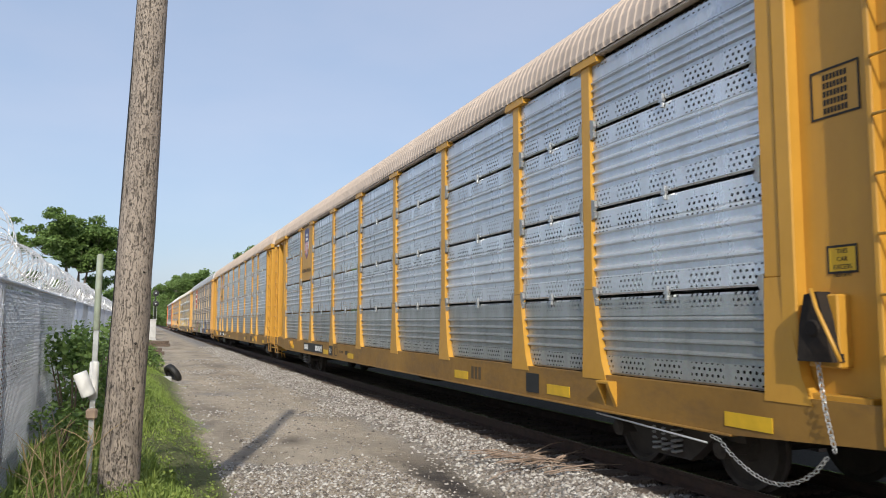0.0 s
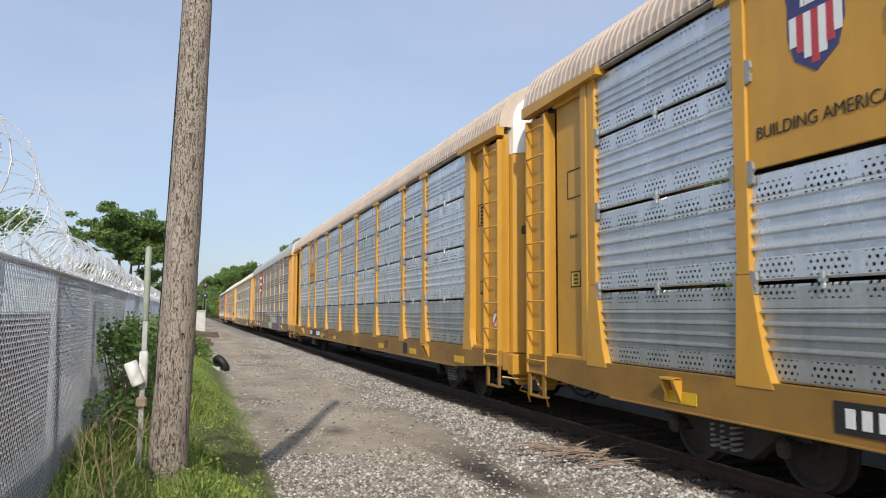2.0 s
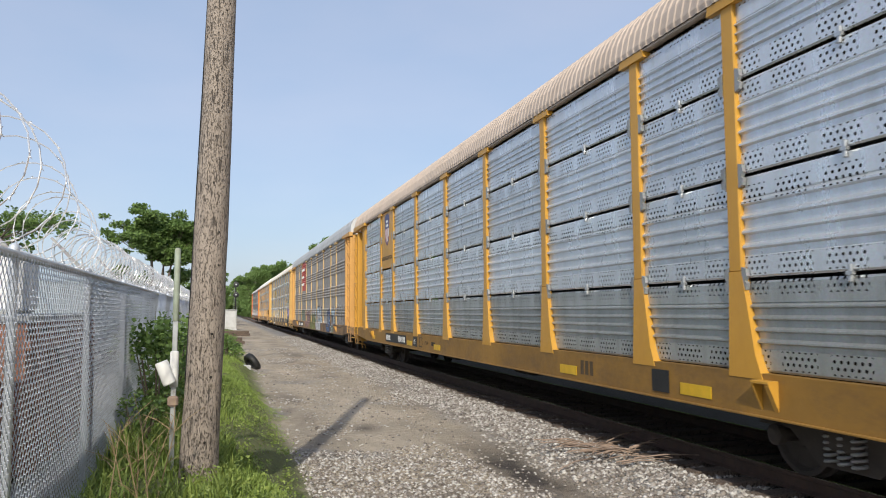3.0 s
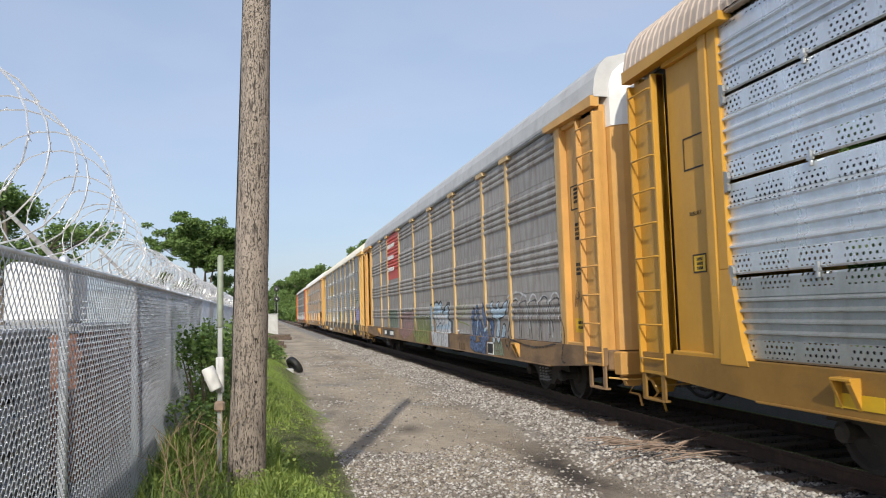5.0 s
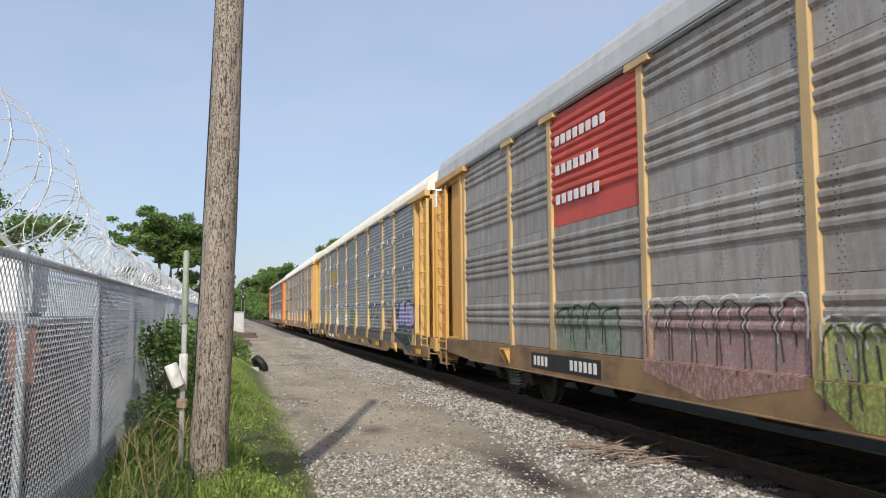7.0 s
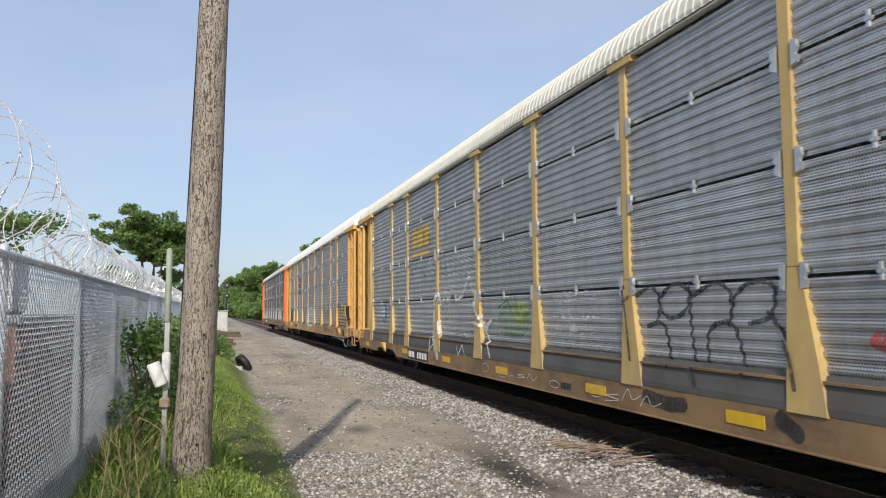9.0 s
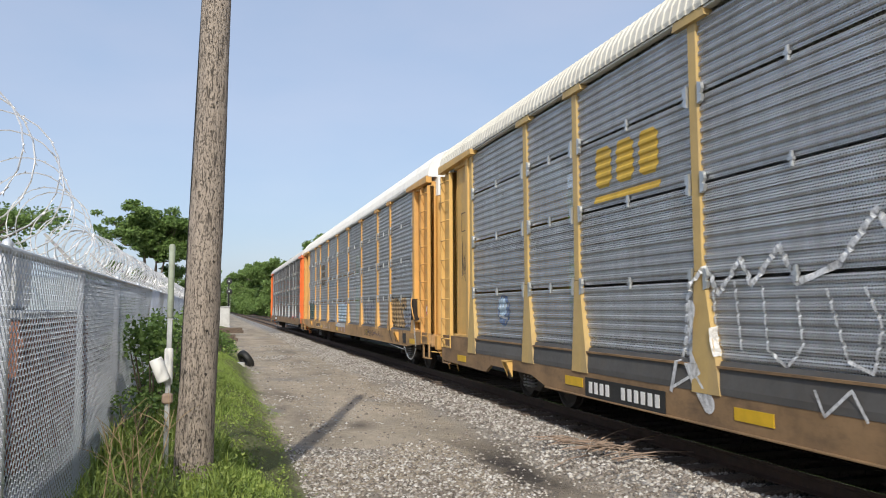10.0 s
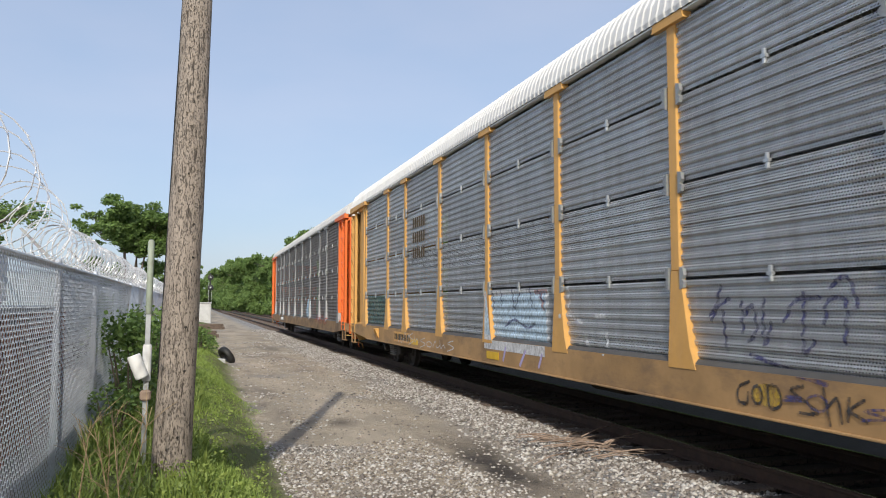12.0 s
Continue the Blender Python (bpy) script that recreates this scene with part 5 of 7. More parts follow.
def blades(name, label, n, seed, area, height, material, width=0.007, lean=0.5, dense=None):
    """Grass as single blades, two quads each."""
    r = np.random.default_rng(seed)
    x, y = r.uniform(area[0], area[1], n), area[2] + (area[3] - area[2]) * r.random(n) ** 1.25
    edge = np.array([1.02 + 0.40 * noise.noise((0, yy * 0.45, 3)) + 0.25 * noise.noise((1, yy * 1.7, 3)) for yy in y])
    keep = x < edge - 0.12 * r.random(n)
    patch = np.array([noise.noise((a * 0.9, b * 0.6, 8)) for a, b in zip(x, y)])
    keep &= r.random(n) < np.clip(0.75 + patch * 1.1, 0.12, 1)
    x, y, patch, edge = x[keep], y[keep], patch[keep], edge[keep]
    n = len(x)
    tall = 1.0 - 0.65 * np.clip((x + 0.6) / 1.3, 0, 1)
    h = r.uniform(height[0], height[1], n) * tall * (1 + patch * 0.5)
    a = r.uniform(0, math.tau, n)
    dx, dy = np.cos(a), np.sin(a)
    bend = h * lean * r.uniform(0.2, 1.2, n)
    w = width * r.uniform(0.7, 1.5, n)
    sx, sy = -dy * w, dx * w
    z0 = np.array([lie(a, b) - 0.03 for a, b in zip(x, y)])
    rows = []
    for u, k in ((0, 1.0), (0.55, 0.8), (1.0, 0.12)):
        px, py, pz = x + dx * bend * u * u, y + dy * bend * u * u, z0 + h * (u - 0.15 * u * u)
        rows += [np.stack([px - sx * k, py - sy * k, pz], 1), np.stack([px + sx * k, py + sy * k, pz], 1)]
    v = np.stack(rows, 1).reshape(-1, 3)
    i = np.arange(n) * 6
    f = np.concatenate([np.stack([i, i + 1, i + 3, i + 2], 1), np.stack([i + 2, i + 3, i + 5, i + 4], 1)])
    return tagged(new(name, cloud(name, v, f, material)), label, "grass", kind="stuff")


def plants():
    blades("grass", "short green grass on the verge beside the dirt track", 150000, 1, (-0.98, 1.6, 4.2, 26), (0.04, 0.16), GRASS)
    blades("far_grass", "mown grass strip along the dirt track", 45000, 2, (-1.2, 1.9, 24, 75), (0.08, 0.2), GRASS, width=0.014)
    blades("tall_grass", "tall grass and weeds round the pole and fence foot", 5200, 3, (-0.9, 0.15, 5.6, 14), (0.14, 0.38), WEED, width=0.008, lean=0.7)
    # leafy weeds in the verge
    r = np.random.default_rng(4)
    n = 420
    xs, ys = r.uniform(-0.85, 0.85, n), 5.0 + 9 * r.random(n) ** 1.3
    c = []
    for x, y in zip(xs, ys):
        hh = r.uniform(0.04, 0.24) * (1.0 - 0.6 * max(0, x))
        k = int(10 + hh * 40)
        c.append(np.stack([x + r.normal(0, 0.06, k), y + r.normal(0, 0.06, k), lie(x, y) + r.uniform(0.02, hh, k)], 1))
    v, f = leaves_at(np.concatenate(c), 0.03, 5, up=-0.2)
    tagged(new("weeds", cloud("weeds", v, f, WEED)), "leafy green weeds growing in the verge", "weeds", kind="stuff")
    # bushes at the fence
    bush("leafy green bush growing against the fence", NEAR @ pose(-0.95, 13.6, 0), 21, 0.9, 2.0, 1.75, n=12)
    bush("tall green bush with pale flowers against the fence", NEAR @ pose(-0.95, 16.4, 0), 22, 0.9, 2.6, 1.9, n=12)
    bush("green bush at the foot of the fence", NEAR @ pose(-0.85, 20.0, 0), 23, 1.0, 3.2, 1.5, n=12)
    bush("low green bush beside the old tyre", pose(0.15, 27.0, 0.3), 24, 0.9, 1.6, 0.75, n=8)
    bush("low weedy bush beside the dirt track", pose(0.1, 33.0, 0.2), 25, 1.0, 2.2, 0.7, n=8)
    bush("low scrub in front of the chain-link fence", NEAR @ pose(-1.0, 11.2, 0), 26, 0.5, 1.2, 0.8, n=7, leaf=0.07)
    # dry stalks
    q = random.Random(8)
    for k in range(7):
        t = thing("dry_weed", "dry straw-coloured weed stalk in the grass", "weed", NEAR @ pose(q.uniform(-1.0, -0.45), q.uniform(6.6, 8.6), 0), group="dry weeds")
        b = Build()
        lean = Vector((q.uniform(-0.35, 0.45), q.uniform(-0.3, 0.3), 1)).normalized()
        h = q.uniform(0.7, 1.25)
        b.tube([lean * h * u for u in (-0.05, 0.5, 1)], [0.008, 0.006, 0.003], 5)
        for j in range(7):
            p = lean * h * q.uniform(0.3, 0.95)
            d = Vector((q.uniform(-1, 1), q.uniform(-1, 1), q.uniform(0.3, 1))).normalized() * q.uniform(0.12, 0.4)
            b.tube([p, p + d * 0.5 + Vector((0, 0, 0.02)), p + d], [0.004, 0.003, 0.0015], 4)
        tagged(part("stalk", b, STRAW, t), kind="stuff")


def trees():
    tree("tall spreading green tree with bare lower stems", pose(-4.3, 58, 0), 31, 9.6, 2.7, per=560, leaf=0.2, stems=5, low=0.86, trunk=0.14, flat=0.5)
    tree("dense green tree behind the fence", pose(-3.0, 61, 0), 32, 5.6, 1.8, per=900, leaf=0.16, low=0.2)
    tree("dense green tree in the hedgerow", pose(-7.2, 60, 0), 33, 5.8, 2.4, per=800, leaf=0.16, low=0.15)
    tree("green tree leaning over the yard", pose(-7.4, 24.5, 0), 34, 6.6, 2.5, per=900, leaf=0.12, low=0.4)
    tree("round green tree beyond the yard", pose(-11.5, 33, 0), 35, 7.0, 3.0, per=800, leaf=0.14, low=0.3)
    tree("dark green tree near the signal", pose(-2.2, 112, 0), 36, 8.5, 3.2, per=520, leaf=0.27, low=0.15, material=LEAF_FAR)
    tree("dark green tree at the end of the track", pose(-1.5, 150, 0), 37, 9.0, 4.0, per=480, leaf=0.3, low=0.12, material=LEAF_FAR)
    # wood along the far side of the line
    a = tree("broad green tree in the wood beside the line", pose(16.5, 112, 0), 41, 14.0, 4.5, per=560, leaf=0.3, trunk=0.25, low=0.15, material=LEAF_FAR, group="wood beside the line")
    b = tree("tall green tree in the wood beside the line", pose(21.3, 110, 0), 42, 17.0, 5.0, per=520, leaf=0.3, trunk=0.28, low=0.2, material=LEAF_FAR, group="wood beside the line")
    c = tree("bushy green tree low in the wood beside the line", pose(17.5, 150, 0), 43, 10.0, 5.0, per=560, leaf=0.3, trunk=0.25, low=0.06, material=LEAF_FAR, group="wood beside the line")
    q = random.Random(77)
    kinds = (a, b, c)
    y = 128
    while y < 430:
        for x, size in ((16.8 - y * 0.006 + q.uniform(-0.6, 0.6), q.uniform(0.75, 0.95)), (22 + q.uniform(-1, 2), q.uniform(0.8, 1.0))):
            src = kinds[2] if x < 19 and q.random() < 0.7 else kinds[q.randrange(3)]
            grow = size * (0.95 + 0.95 * (y - 128) / 300) * (1.25 if src is c else 0.85)
            copy_thing(src, pose(x, y + q.uniform(-2, 2), 0, 0, 0, q.uniform(0, 360)) @ Matrix.Scale(grow, 4))
        y += 7 + y * 0.02
    y = -14
    while y < 122:  # unseen low trees added behind the second line to block skylight under the train
        copy_thing(c, pose(15.6 + q.uniform(-0.5, 1.0), y, 0, 0, 0, q.uniform(0, 360)) @ Matrix.Scale(q.uniform(0.68, 0.8), 4))
        y += q.uniform(4.6, 6.0)
    for k in range(9):
        copy_thing(c, pose(-16 + k * 5.5 + q.uniform(-1, 1), 460 + q.uniform(-15, 15), 0, 0, 0, q.uniform(0, 360)) @ Matrix.Scale(q.uniform(1.1, 1.5), 4))


plants()
trees()


# ---- small things by the line ----
def signal_mast():
    t = thing("railway_signal", "tall railway signal mast with two round black heads", "railway signal", pose(1.45, 103, 0))
    part("mast", Build().lathe([(-0.2, 0.09), (5.9, 0.07), (5.95, 0.02)], "z", sides=12), BLACK, t, smooth=True)
    for z in (5.35, 4.05):
        h = part("signal_head", Build().lathe([(-0.16, 0.05), (-0.1, 0.36), (-0.06, 0.36), (-0.04, 0.2), (0.1, 0.15)], "y", sides=22), BLACK, t, "round black target", at=(0.05, 0, z))
        part("lens", Build().lathe([(-0.2, 0.08), (-0.17, 0.11), (-0.15, 0.11)], "y", sides=14), STEEL, h)
    part("ladder", Build().box(-0.2, -0.17, 0.2, 0.23, 0, 4.6).box(0.17, 0.2, 0.2, 0.23, 0, 4.6), STEEL, t)


def relay_case():
    t = thing("relay_cabinet", "pale grey steel relay cabinet beside the line", "cabinet", pose(0.4, 84, 0))
    part("body", Build().box(-0.9, 0.9, -0.6, 0.6, 0.1, 2.0, 0.03), ROOF_GREY, t)
    part("lid", Build().box(-0.98, 0.98, -0.68, 0.68, 2.0, 2.1, 0.03), ROOF_GREY, t)
    part("door", Build().box(-0.8, 0.8, -0.63, -0.6, 0.25, 1.9, 0.01), ROOF_GREY, t)
    part("plinth", Build().box(-0.95, 0.95, -0.65, 0.65, -0.1, 0.1), ROOF_GREY, t)


def old_tyre(x, y, lean):
    t = thing("old_tyre", "worn black tyre lying in the grass", "tyre", pose(x, y, 0.22, 0, lean, 25))
    prof = [(-0.09, 0.2), (-0.1, 0.27), (-0.085, 0.315), (0, 0.33), (0.085, 0.315), (0.1, 0.27), (0.09, 0.2), (0.05, 0.185), (-0.05, 0.185), (-0.09, 0.2)]
    b, n = Build(), 28
    pts = [(r * math.cos(k * math.tau / n), r * math.sin(k * math.tau / n), a) for a, r in prof for k in range(n)]
    b.add(pts, [(i * n + k, i * n + (k + 1) % n, (i + 1) * n + (k + 1) % n, (i + 1) * n + k) for i in range(len(prof) - 1) for k in range(n)])
    part("tread", b, BLACK, t, smooth=True)


def block(x, y):
    t = thing("concrete_block", "pale concrete block beside the tyre", "concrete block", pose(x, y, 0.0, 0, 0, 20))
    part("body", Build().box(-0.1, 0.1, -0.2, 0.2, 0, 0.2, 0.012), ROOF_GREY, t)


def timber_pile(x, y, n, label):
    t = thing("timber_pile", label, "timber", pose(x, y, 0, 0, 0, 8), group="old sleepers on the verge")
    q = random.Random(int(y))
    for k in range(n):
        part("sleeper", shared("old_sleeper", lambda: Build().box(-1.2, 1.2, -0.12, 0.12, 0, 0.2, 0.015).mesh("sleeper", TIE_WOOD)), None, t, at=(q.uniform(-0.2, 0.2), (k % 3 - 1) * 0.34, (k // 3) * 0.2, 0, 0, q.uniform(-6, 6)))


signal_mast()
relay_case()
old_tyre(0.95, 25.9, 58)
old_tyre(0.55, 40, 20)
block(0.72, 25.0)
timber_pile(-0.2, 46, 5, "heap of dark old sleepers on the grass verge")
timber_pile(0.6, 62, 6, "low stack of dark old sleepers beside the track")


def gravel(name, label, n, seed, area, size, weight, material):
    """Loose stones: squashed eight-faced pebbles lying on the ground."""
    r = np.random.default_rng(seed)
    x, y = r.uniform(area[0], area[1], n), area[2] + (area[3] - area[2]) * r.random(n) ** 1.5
    keep = np.array([r.random() < weight(a, b) for a, b in zip(x, y)])
    x, y = x[keep], y[keep]
    n = len(x)
    s = r.uniform(size[0], size[1], n) * r.uniform(0.5, 1, n)
    base = np.array([(1, 0, 0), (0, 1, 0), (-1, 0, 0), (0, -1, 0), (0, 0, 0.75), (0, 0, -0.6)], float)
    ang = r.uniform(0, math.tau, n)
    jit = base[None] * (1 + r.uniform(-0.4, 0.35, (n, 6, 1)))
    jit[:, 4, :2] += r.uniform(-0.35, 0.35, (n, 2))
    c, si = np.cos(ang)[:, None], np.sin(ang)[:, None]
    px = (jit[..., 0] * c - jit[..., 1] * si) * s[:, None] + x[:, None]
    py = (jit[..., 0] * si + jit[..., 1] * c) * s[:, None] * 0.8 + y[:, None]
    z0 = np.array([lie(a, b) for a, b in zip(x, y)])
    pz = jit[..., 2] * s[:, None] * 0.8 + (z0 + s * 0.2)[:, None]
    v = np.stack([px, py, pz], -1).reshape(-1, 3)
    tri = np.array([(0, 1, 4), (1, 2, 4), (2, 3, 4), (3, 0, 4), (1, 0, 5), (2, 1, 5), (3, 2, 5), (0, 3, 5)])
    f = (np.arange(n)[:, None, None] * 6 + tri[None]).reshape(-1, 3)
    return tagged(new(name, cloud(name, v, f, material)), label, "gravel", kind="stuff")


def stone_material():
    m, nt, b = shader("crushed_stone")
    g = nt.nodes.new("ShaderNodeNewGeometry")
    tone = ramp(nt, g.outputs["Random Per Island"], [(0.0, (0.08, 0.072, 0.066)), (0.3, (0.27, 0.24, 0.21)), (0.62, (0.48, 0.45, 0.41)), (0.85, (0.62, 0.60, 0.56)), (1.0, (0.82, 0.80, 0.77))])
    tone = mix(nt, calc(nt, "MULTIPLY", noise_of(nt, coords(nt), 30), 0.6), tone, (0.22, 0.18, 0.15))
    nt.links.new(tone, b.inputs["Base Color"])
    b.inputs["Roughness"].default_value = 0.9
    return m


STONE = stone_material()
gravel("ballast", "loose grey and white crushed stone beside the sleepers", 64000, 51, (3.6, 5.6, 4.5, 60), (0.014, 0.052), lambda x, y: min(1, max(0, (x - 3.7 + 0.5 * noise.noise((x, y * 0.4, 1))) / 0.9)), STONE)
# stones between the rails: the train's shade is put into their colour
gravel("ballast_between_rails", "ballast stones between the rails, coloured near black as under-train shade", 7000, 52, (5.4, 7.6, 5, 70), (0.02, 0.05), lambda x, y: 1, plain("shade_dark_ballast", (0.04, 0.035, 0.03), 0.95, vary=0.4, scale=9, bump=0))
gravel("gravel_patch", "scattered pale gravel on the dirt track", 60000, 53, (0.9, 4.3, 5, 40), (0.010, 0.042), lambda x, y: min(1, max(0.06, 2.2 * noise.noise((x * 0.55, y * 0.28, 6)) + (0.75 if y < 10.5 and x < 3.1 else -0.25))), STONE)


def branches(x, y):
    t = thing("dead_branch", "broken dry branches lying on the ballast", "branch", pose(x, y, 0.05))
    q = random.Random(12)
    for k in range(42):
        a, l = q.uniform(-0.9, 0.9) + (math.pi if q.random() < 0.5 else 0), q.uniform(0.25, 0.9)
        o = Vector((q.uniform(-0.35, 0.35), q.uniform(-0.7, 0.7), q.uniform(0, 0.06)))
        d = Vector((math.cos(a), math.sin(a), q.uniform(-0.05, 0.15))) * l
        part("twig", Build().tube([o, o + d * 0.5 + Vector((0, 0.04, 0.02)), o + d], [0.011, 0.008, 0.004], 5), TWIG, t, smooth=True)


branches(4.75, 9.0)


# ---- paint, signs and fittings on the cars ----
FAINT = plain("faded_dark_marking", (0.10, 0.065, 0.03), 0.7, vary=0.3, scale=6, bump=0)


def logo_panel(car):
    """Yellow panel in two of the sheets' places, with a striped shield and a motto."""
    y0, y1, z0, z1 = 7.25, 8.94, 2.985, 4.75
    p = part("logo_panel", Build().box(-1.50, -1.465, y0, y1, z0, z1, 0.008), YELLOW, car, "flat yellow panel with a shield emblem")
    x, cy, top, w = 1.503, 8.08, 4.62, 0.30
    half = [(0.0, 0.0), (0.10, 0.035), (0.22, -0.03), (0.30, 0.03), (0.33, -0.10), (0.285, -0.28), (0.29, -0.55), (0.22, -0.76), (0.0, -0.90)]

    def body(k, d):
        pts = [(cy + a * k, top - 0.42 + (b + 0.42) * k) for a, b in half]
        return pts + [(2 * cy - a, b) for a, b in reversed(pts[1:-1])]
    part("shield", Build().slab(body(1.08, 0), "x", -x - 0.003, -x + 0.006), SHIELD_BLUE, p, "dark blue shield")
    for k in range(7):
        a = cy + 0.287 - k * 0.082
        deep = 0.76 - 0.24 * abs(a - 0.041 - cy) / 0.3
        part("stripe", Build().box(-x - 0.007, -x - 0.003, a - 0.083, a, top - deep - 0.10, top - 0.40), (SHIELD_WHITE, SHIELD_RED)[k % 2], p)
    for z, n in ((top - 0.17, 5), (top - 0.30, 7)):
        bars(p, cy, z, n, 0.075, WHITE, x + 0.006, name="emblem_bar", gap=-0.1, label="white bars on the emblem")
    lettering(p, "BUILDING AMERICA", cy, 3.30, 0.165, INK, x + 0.006, "black motto lettering")


def number_board(car, y0, y1, n1, n2, ground, ink, drop=0.0):
    p = plate(car, y0, y1, 0.735 + drop, 0.985 + drop, ground, 1.570, "number_board", "black board with pale number characters")
    size, pitch = 0.15, 0.155
    b = Build()
    for k in range(n1):
        yy = max(y0, y1) - 0.16 - k * pitch
        b.box(-1.576, -1.571, yy - 0.045, yy + 0.045, 0.785 + drop, 0.935 + drop)
    for k in range(n2):
        yy = min(y0, y1) + 0.16 + k * pitch
        b.box(-1.576, -1.571, yy - 0.045, yy + 0.045, 0.785 + drop, 0.935 + drop)
    tagged(part("marking", b, ink, p), kind="stuff")


def reflectors(car, ys, drop=0.0):
    for y in ys:
        part("reflector", shared("reflector", lambda: Build().box(-1.569, -1.562, -0.28, 0.28, 0.735, 0.86).mesh("reflector", SIGN_YELLOW)), None, car, "yellow reflective strip", at=(0, y, drop))


def sill_brackets(car, ys, paint, drop=0.0):
    for y in ys:
        part("sill_bracket", shared(("bracket", paint.name), lambda: Build().slab([(-1.56, 1.0), (-1.66, 0.99), (-1.66, 0.95), (-1.56, 0.72)], "y", -0.03, 0.03).slab([(-1.56, 1.0), (-1.66, 0.99), (-1.66, 0.95), (-1.56, 0.72)], "y", 0.19, 0.22).box(-1.67, -1.56, -0.03, 0.22, 0.97, 1.0, 0.006).mesh("sill_bracket", paint)), None, car, at=(0, y, drop))


def end_stencils(car, e, rows, sign=True, words=""):
    y = e * 12.52
    outline_box(car, y, 3.45, 0.46, 0.40, 1.434)
    bars(car, y, 3.58, 7, 0.045, INK, 1.433, lines=rows)
    if sign:
        p = plate(car, y - 0.14, y + 0.14, 2.02, 2.24, SIGN_YELLOW, 1.434, "notice", "yellow notice with a black frame")
        outline_box(p, y, 2.13, 0.28, 0.22, 1.435)
        if words:
            for k, w in enumerate(words.split()):
                lettering(p, w, y, 2.19 - k * 0.06, 0.05, INK, 1.436)
        else:
            bars(p, y, 2.18, 5, 0.035, INK, 1.435, lines=3)


def no_entry_disc(car, y, z):
    d = part("warning_disc", Build().lathe([(-1.508, 0.15), (-1.505, 0.15)], "x", (0, y, z), 24), SHIELD_RED, car, "round red and white warning sign")
    part("disc_face", Build().lathe([(-1.512, 0.115), (-1.507, 0.115)], "x", (0, y, z), 24), WHITE, d)
    part("slash", Build().slab([(y - 0.09, z + 0.06), (y - 0.06, z + 0.09), (y + 0.09, z - 0.06), (y + 0.06, z - 0.09)], "x", -1.515, -1.511), SHIELD_RED, d)


def hand_brake(car, e, paint):
    """Housing with lever on the end panel, chain to the sill and below."""
    y = e * 12.42
    h = part("hand_brake", Build().slab([(y - 0.16, 1.35), (y + 0.16, 1.35), (y + 0.13, 1.62), (y + 0.07, 1.86), (y - 0.05, 1.88), (y - 0.11, 1.66)], "x", -1.66, -1.52).lathe([(-1.68, 0.05), (-1.64, 0.09), (-1.55, 0.09)], "x", (0, y, 1.6), 14), UNDER, car, "grimy hand brake housing")
    part("mounting", Build().box(-1.56, -1.41, y - 0.15, y + 0.15, 1.3, 1.86, 0.012), paint, h)
    part("lever", Build().tube([(-1.68, y - 0.02, 1.9), (-1.72, y - 0.1, 1.75), (-1.7, y - 0.22, 1.48), (-1.68, y - 0.26, 1.36)], 0.016, 8), paint, h, "yellow release lever", smooth=True)

    def chain(pts, name):
        b = Build()
        dense = []
        for a, c in zip(pts, pts[1:]):
            a, c = Vector(a), Vector(c)
            n = max(1, int((c - a).length / 0.042))
            dense += [a.lerp(c, i / n) for i in range(n)]
        for i, (p, n) in enumerate(zip(dense, dense[1:])):
            w = (n - p).normalized()
            s = w.cross(Vector((1, 0, 0)) if i % 2 else Vector((0.3, 0.8, 0.1))).normalized()
            ring = [p + w * 0.027 * math.cos(k * math.tau / 8) + s * 0.015 * math.sin(k * math.tau / 8) for k in range(9)]
            b.tube(ring, 0.0055, 4, False)
        part(name, b, STEEL, h, "steel chain links")
    chain([(-1.62, y, 1.34), (-1.61, y - 0.04, 1.0), (-1.60, y - 0.12, 0.62)], "chain")
    sag = [(-1.58, y + 1.35 * u, 0.62 - 0.32 * math.sin(math.pi * min(1, u * 1.15)) ** 0.8 * (1 - 0.3 * u)) for u in [k / 14 for k in range(15)]]
    chain(sag, "slack_chain")
    part("pull_rod", Build().tube([(-1.56, y + 1.35, 0.55), (-1.56, y + 3.2, 0.62)], 0.011, 6), STEEL, h, "thin steel pull rod", smooth=True)


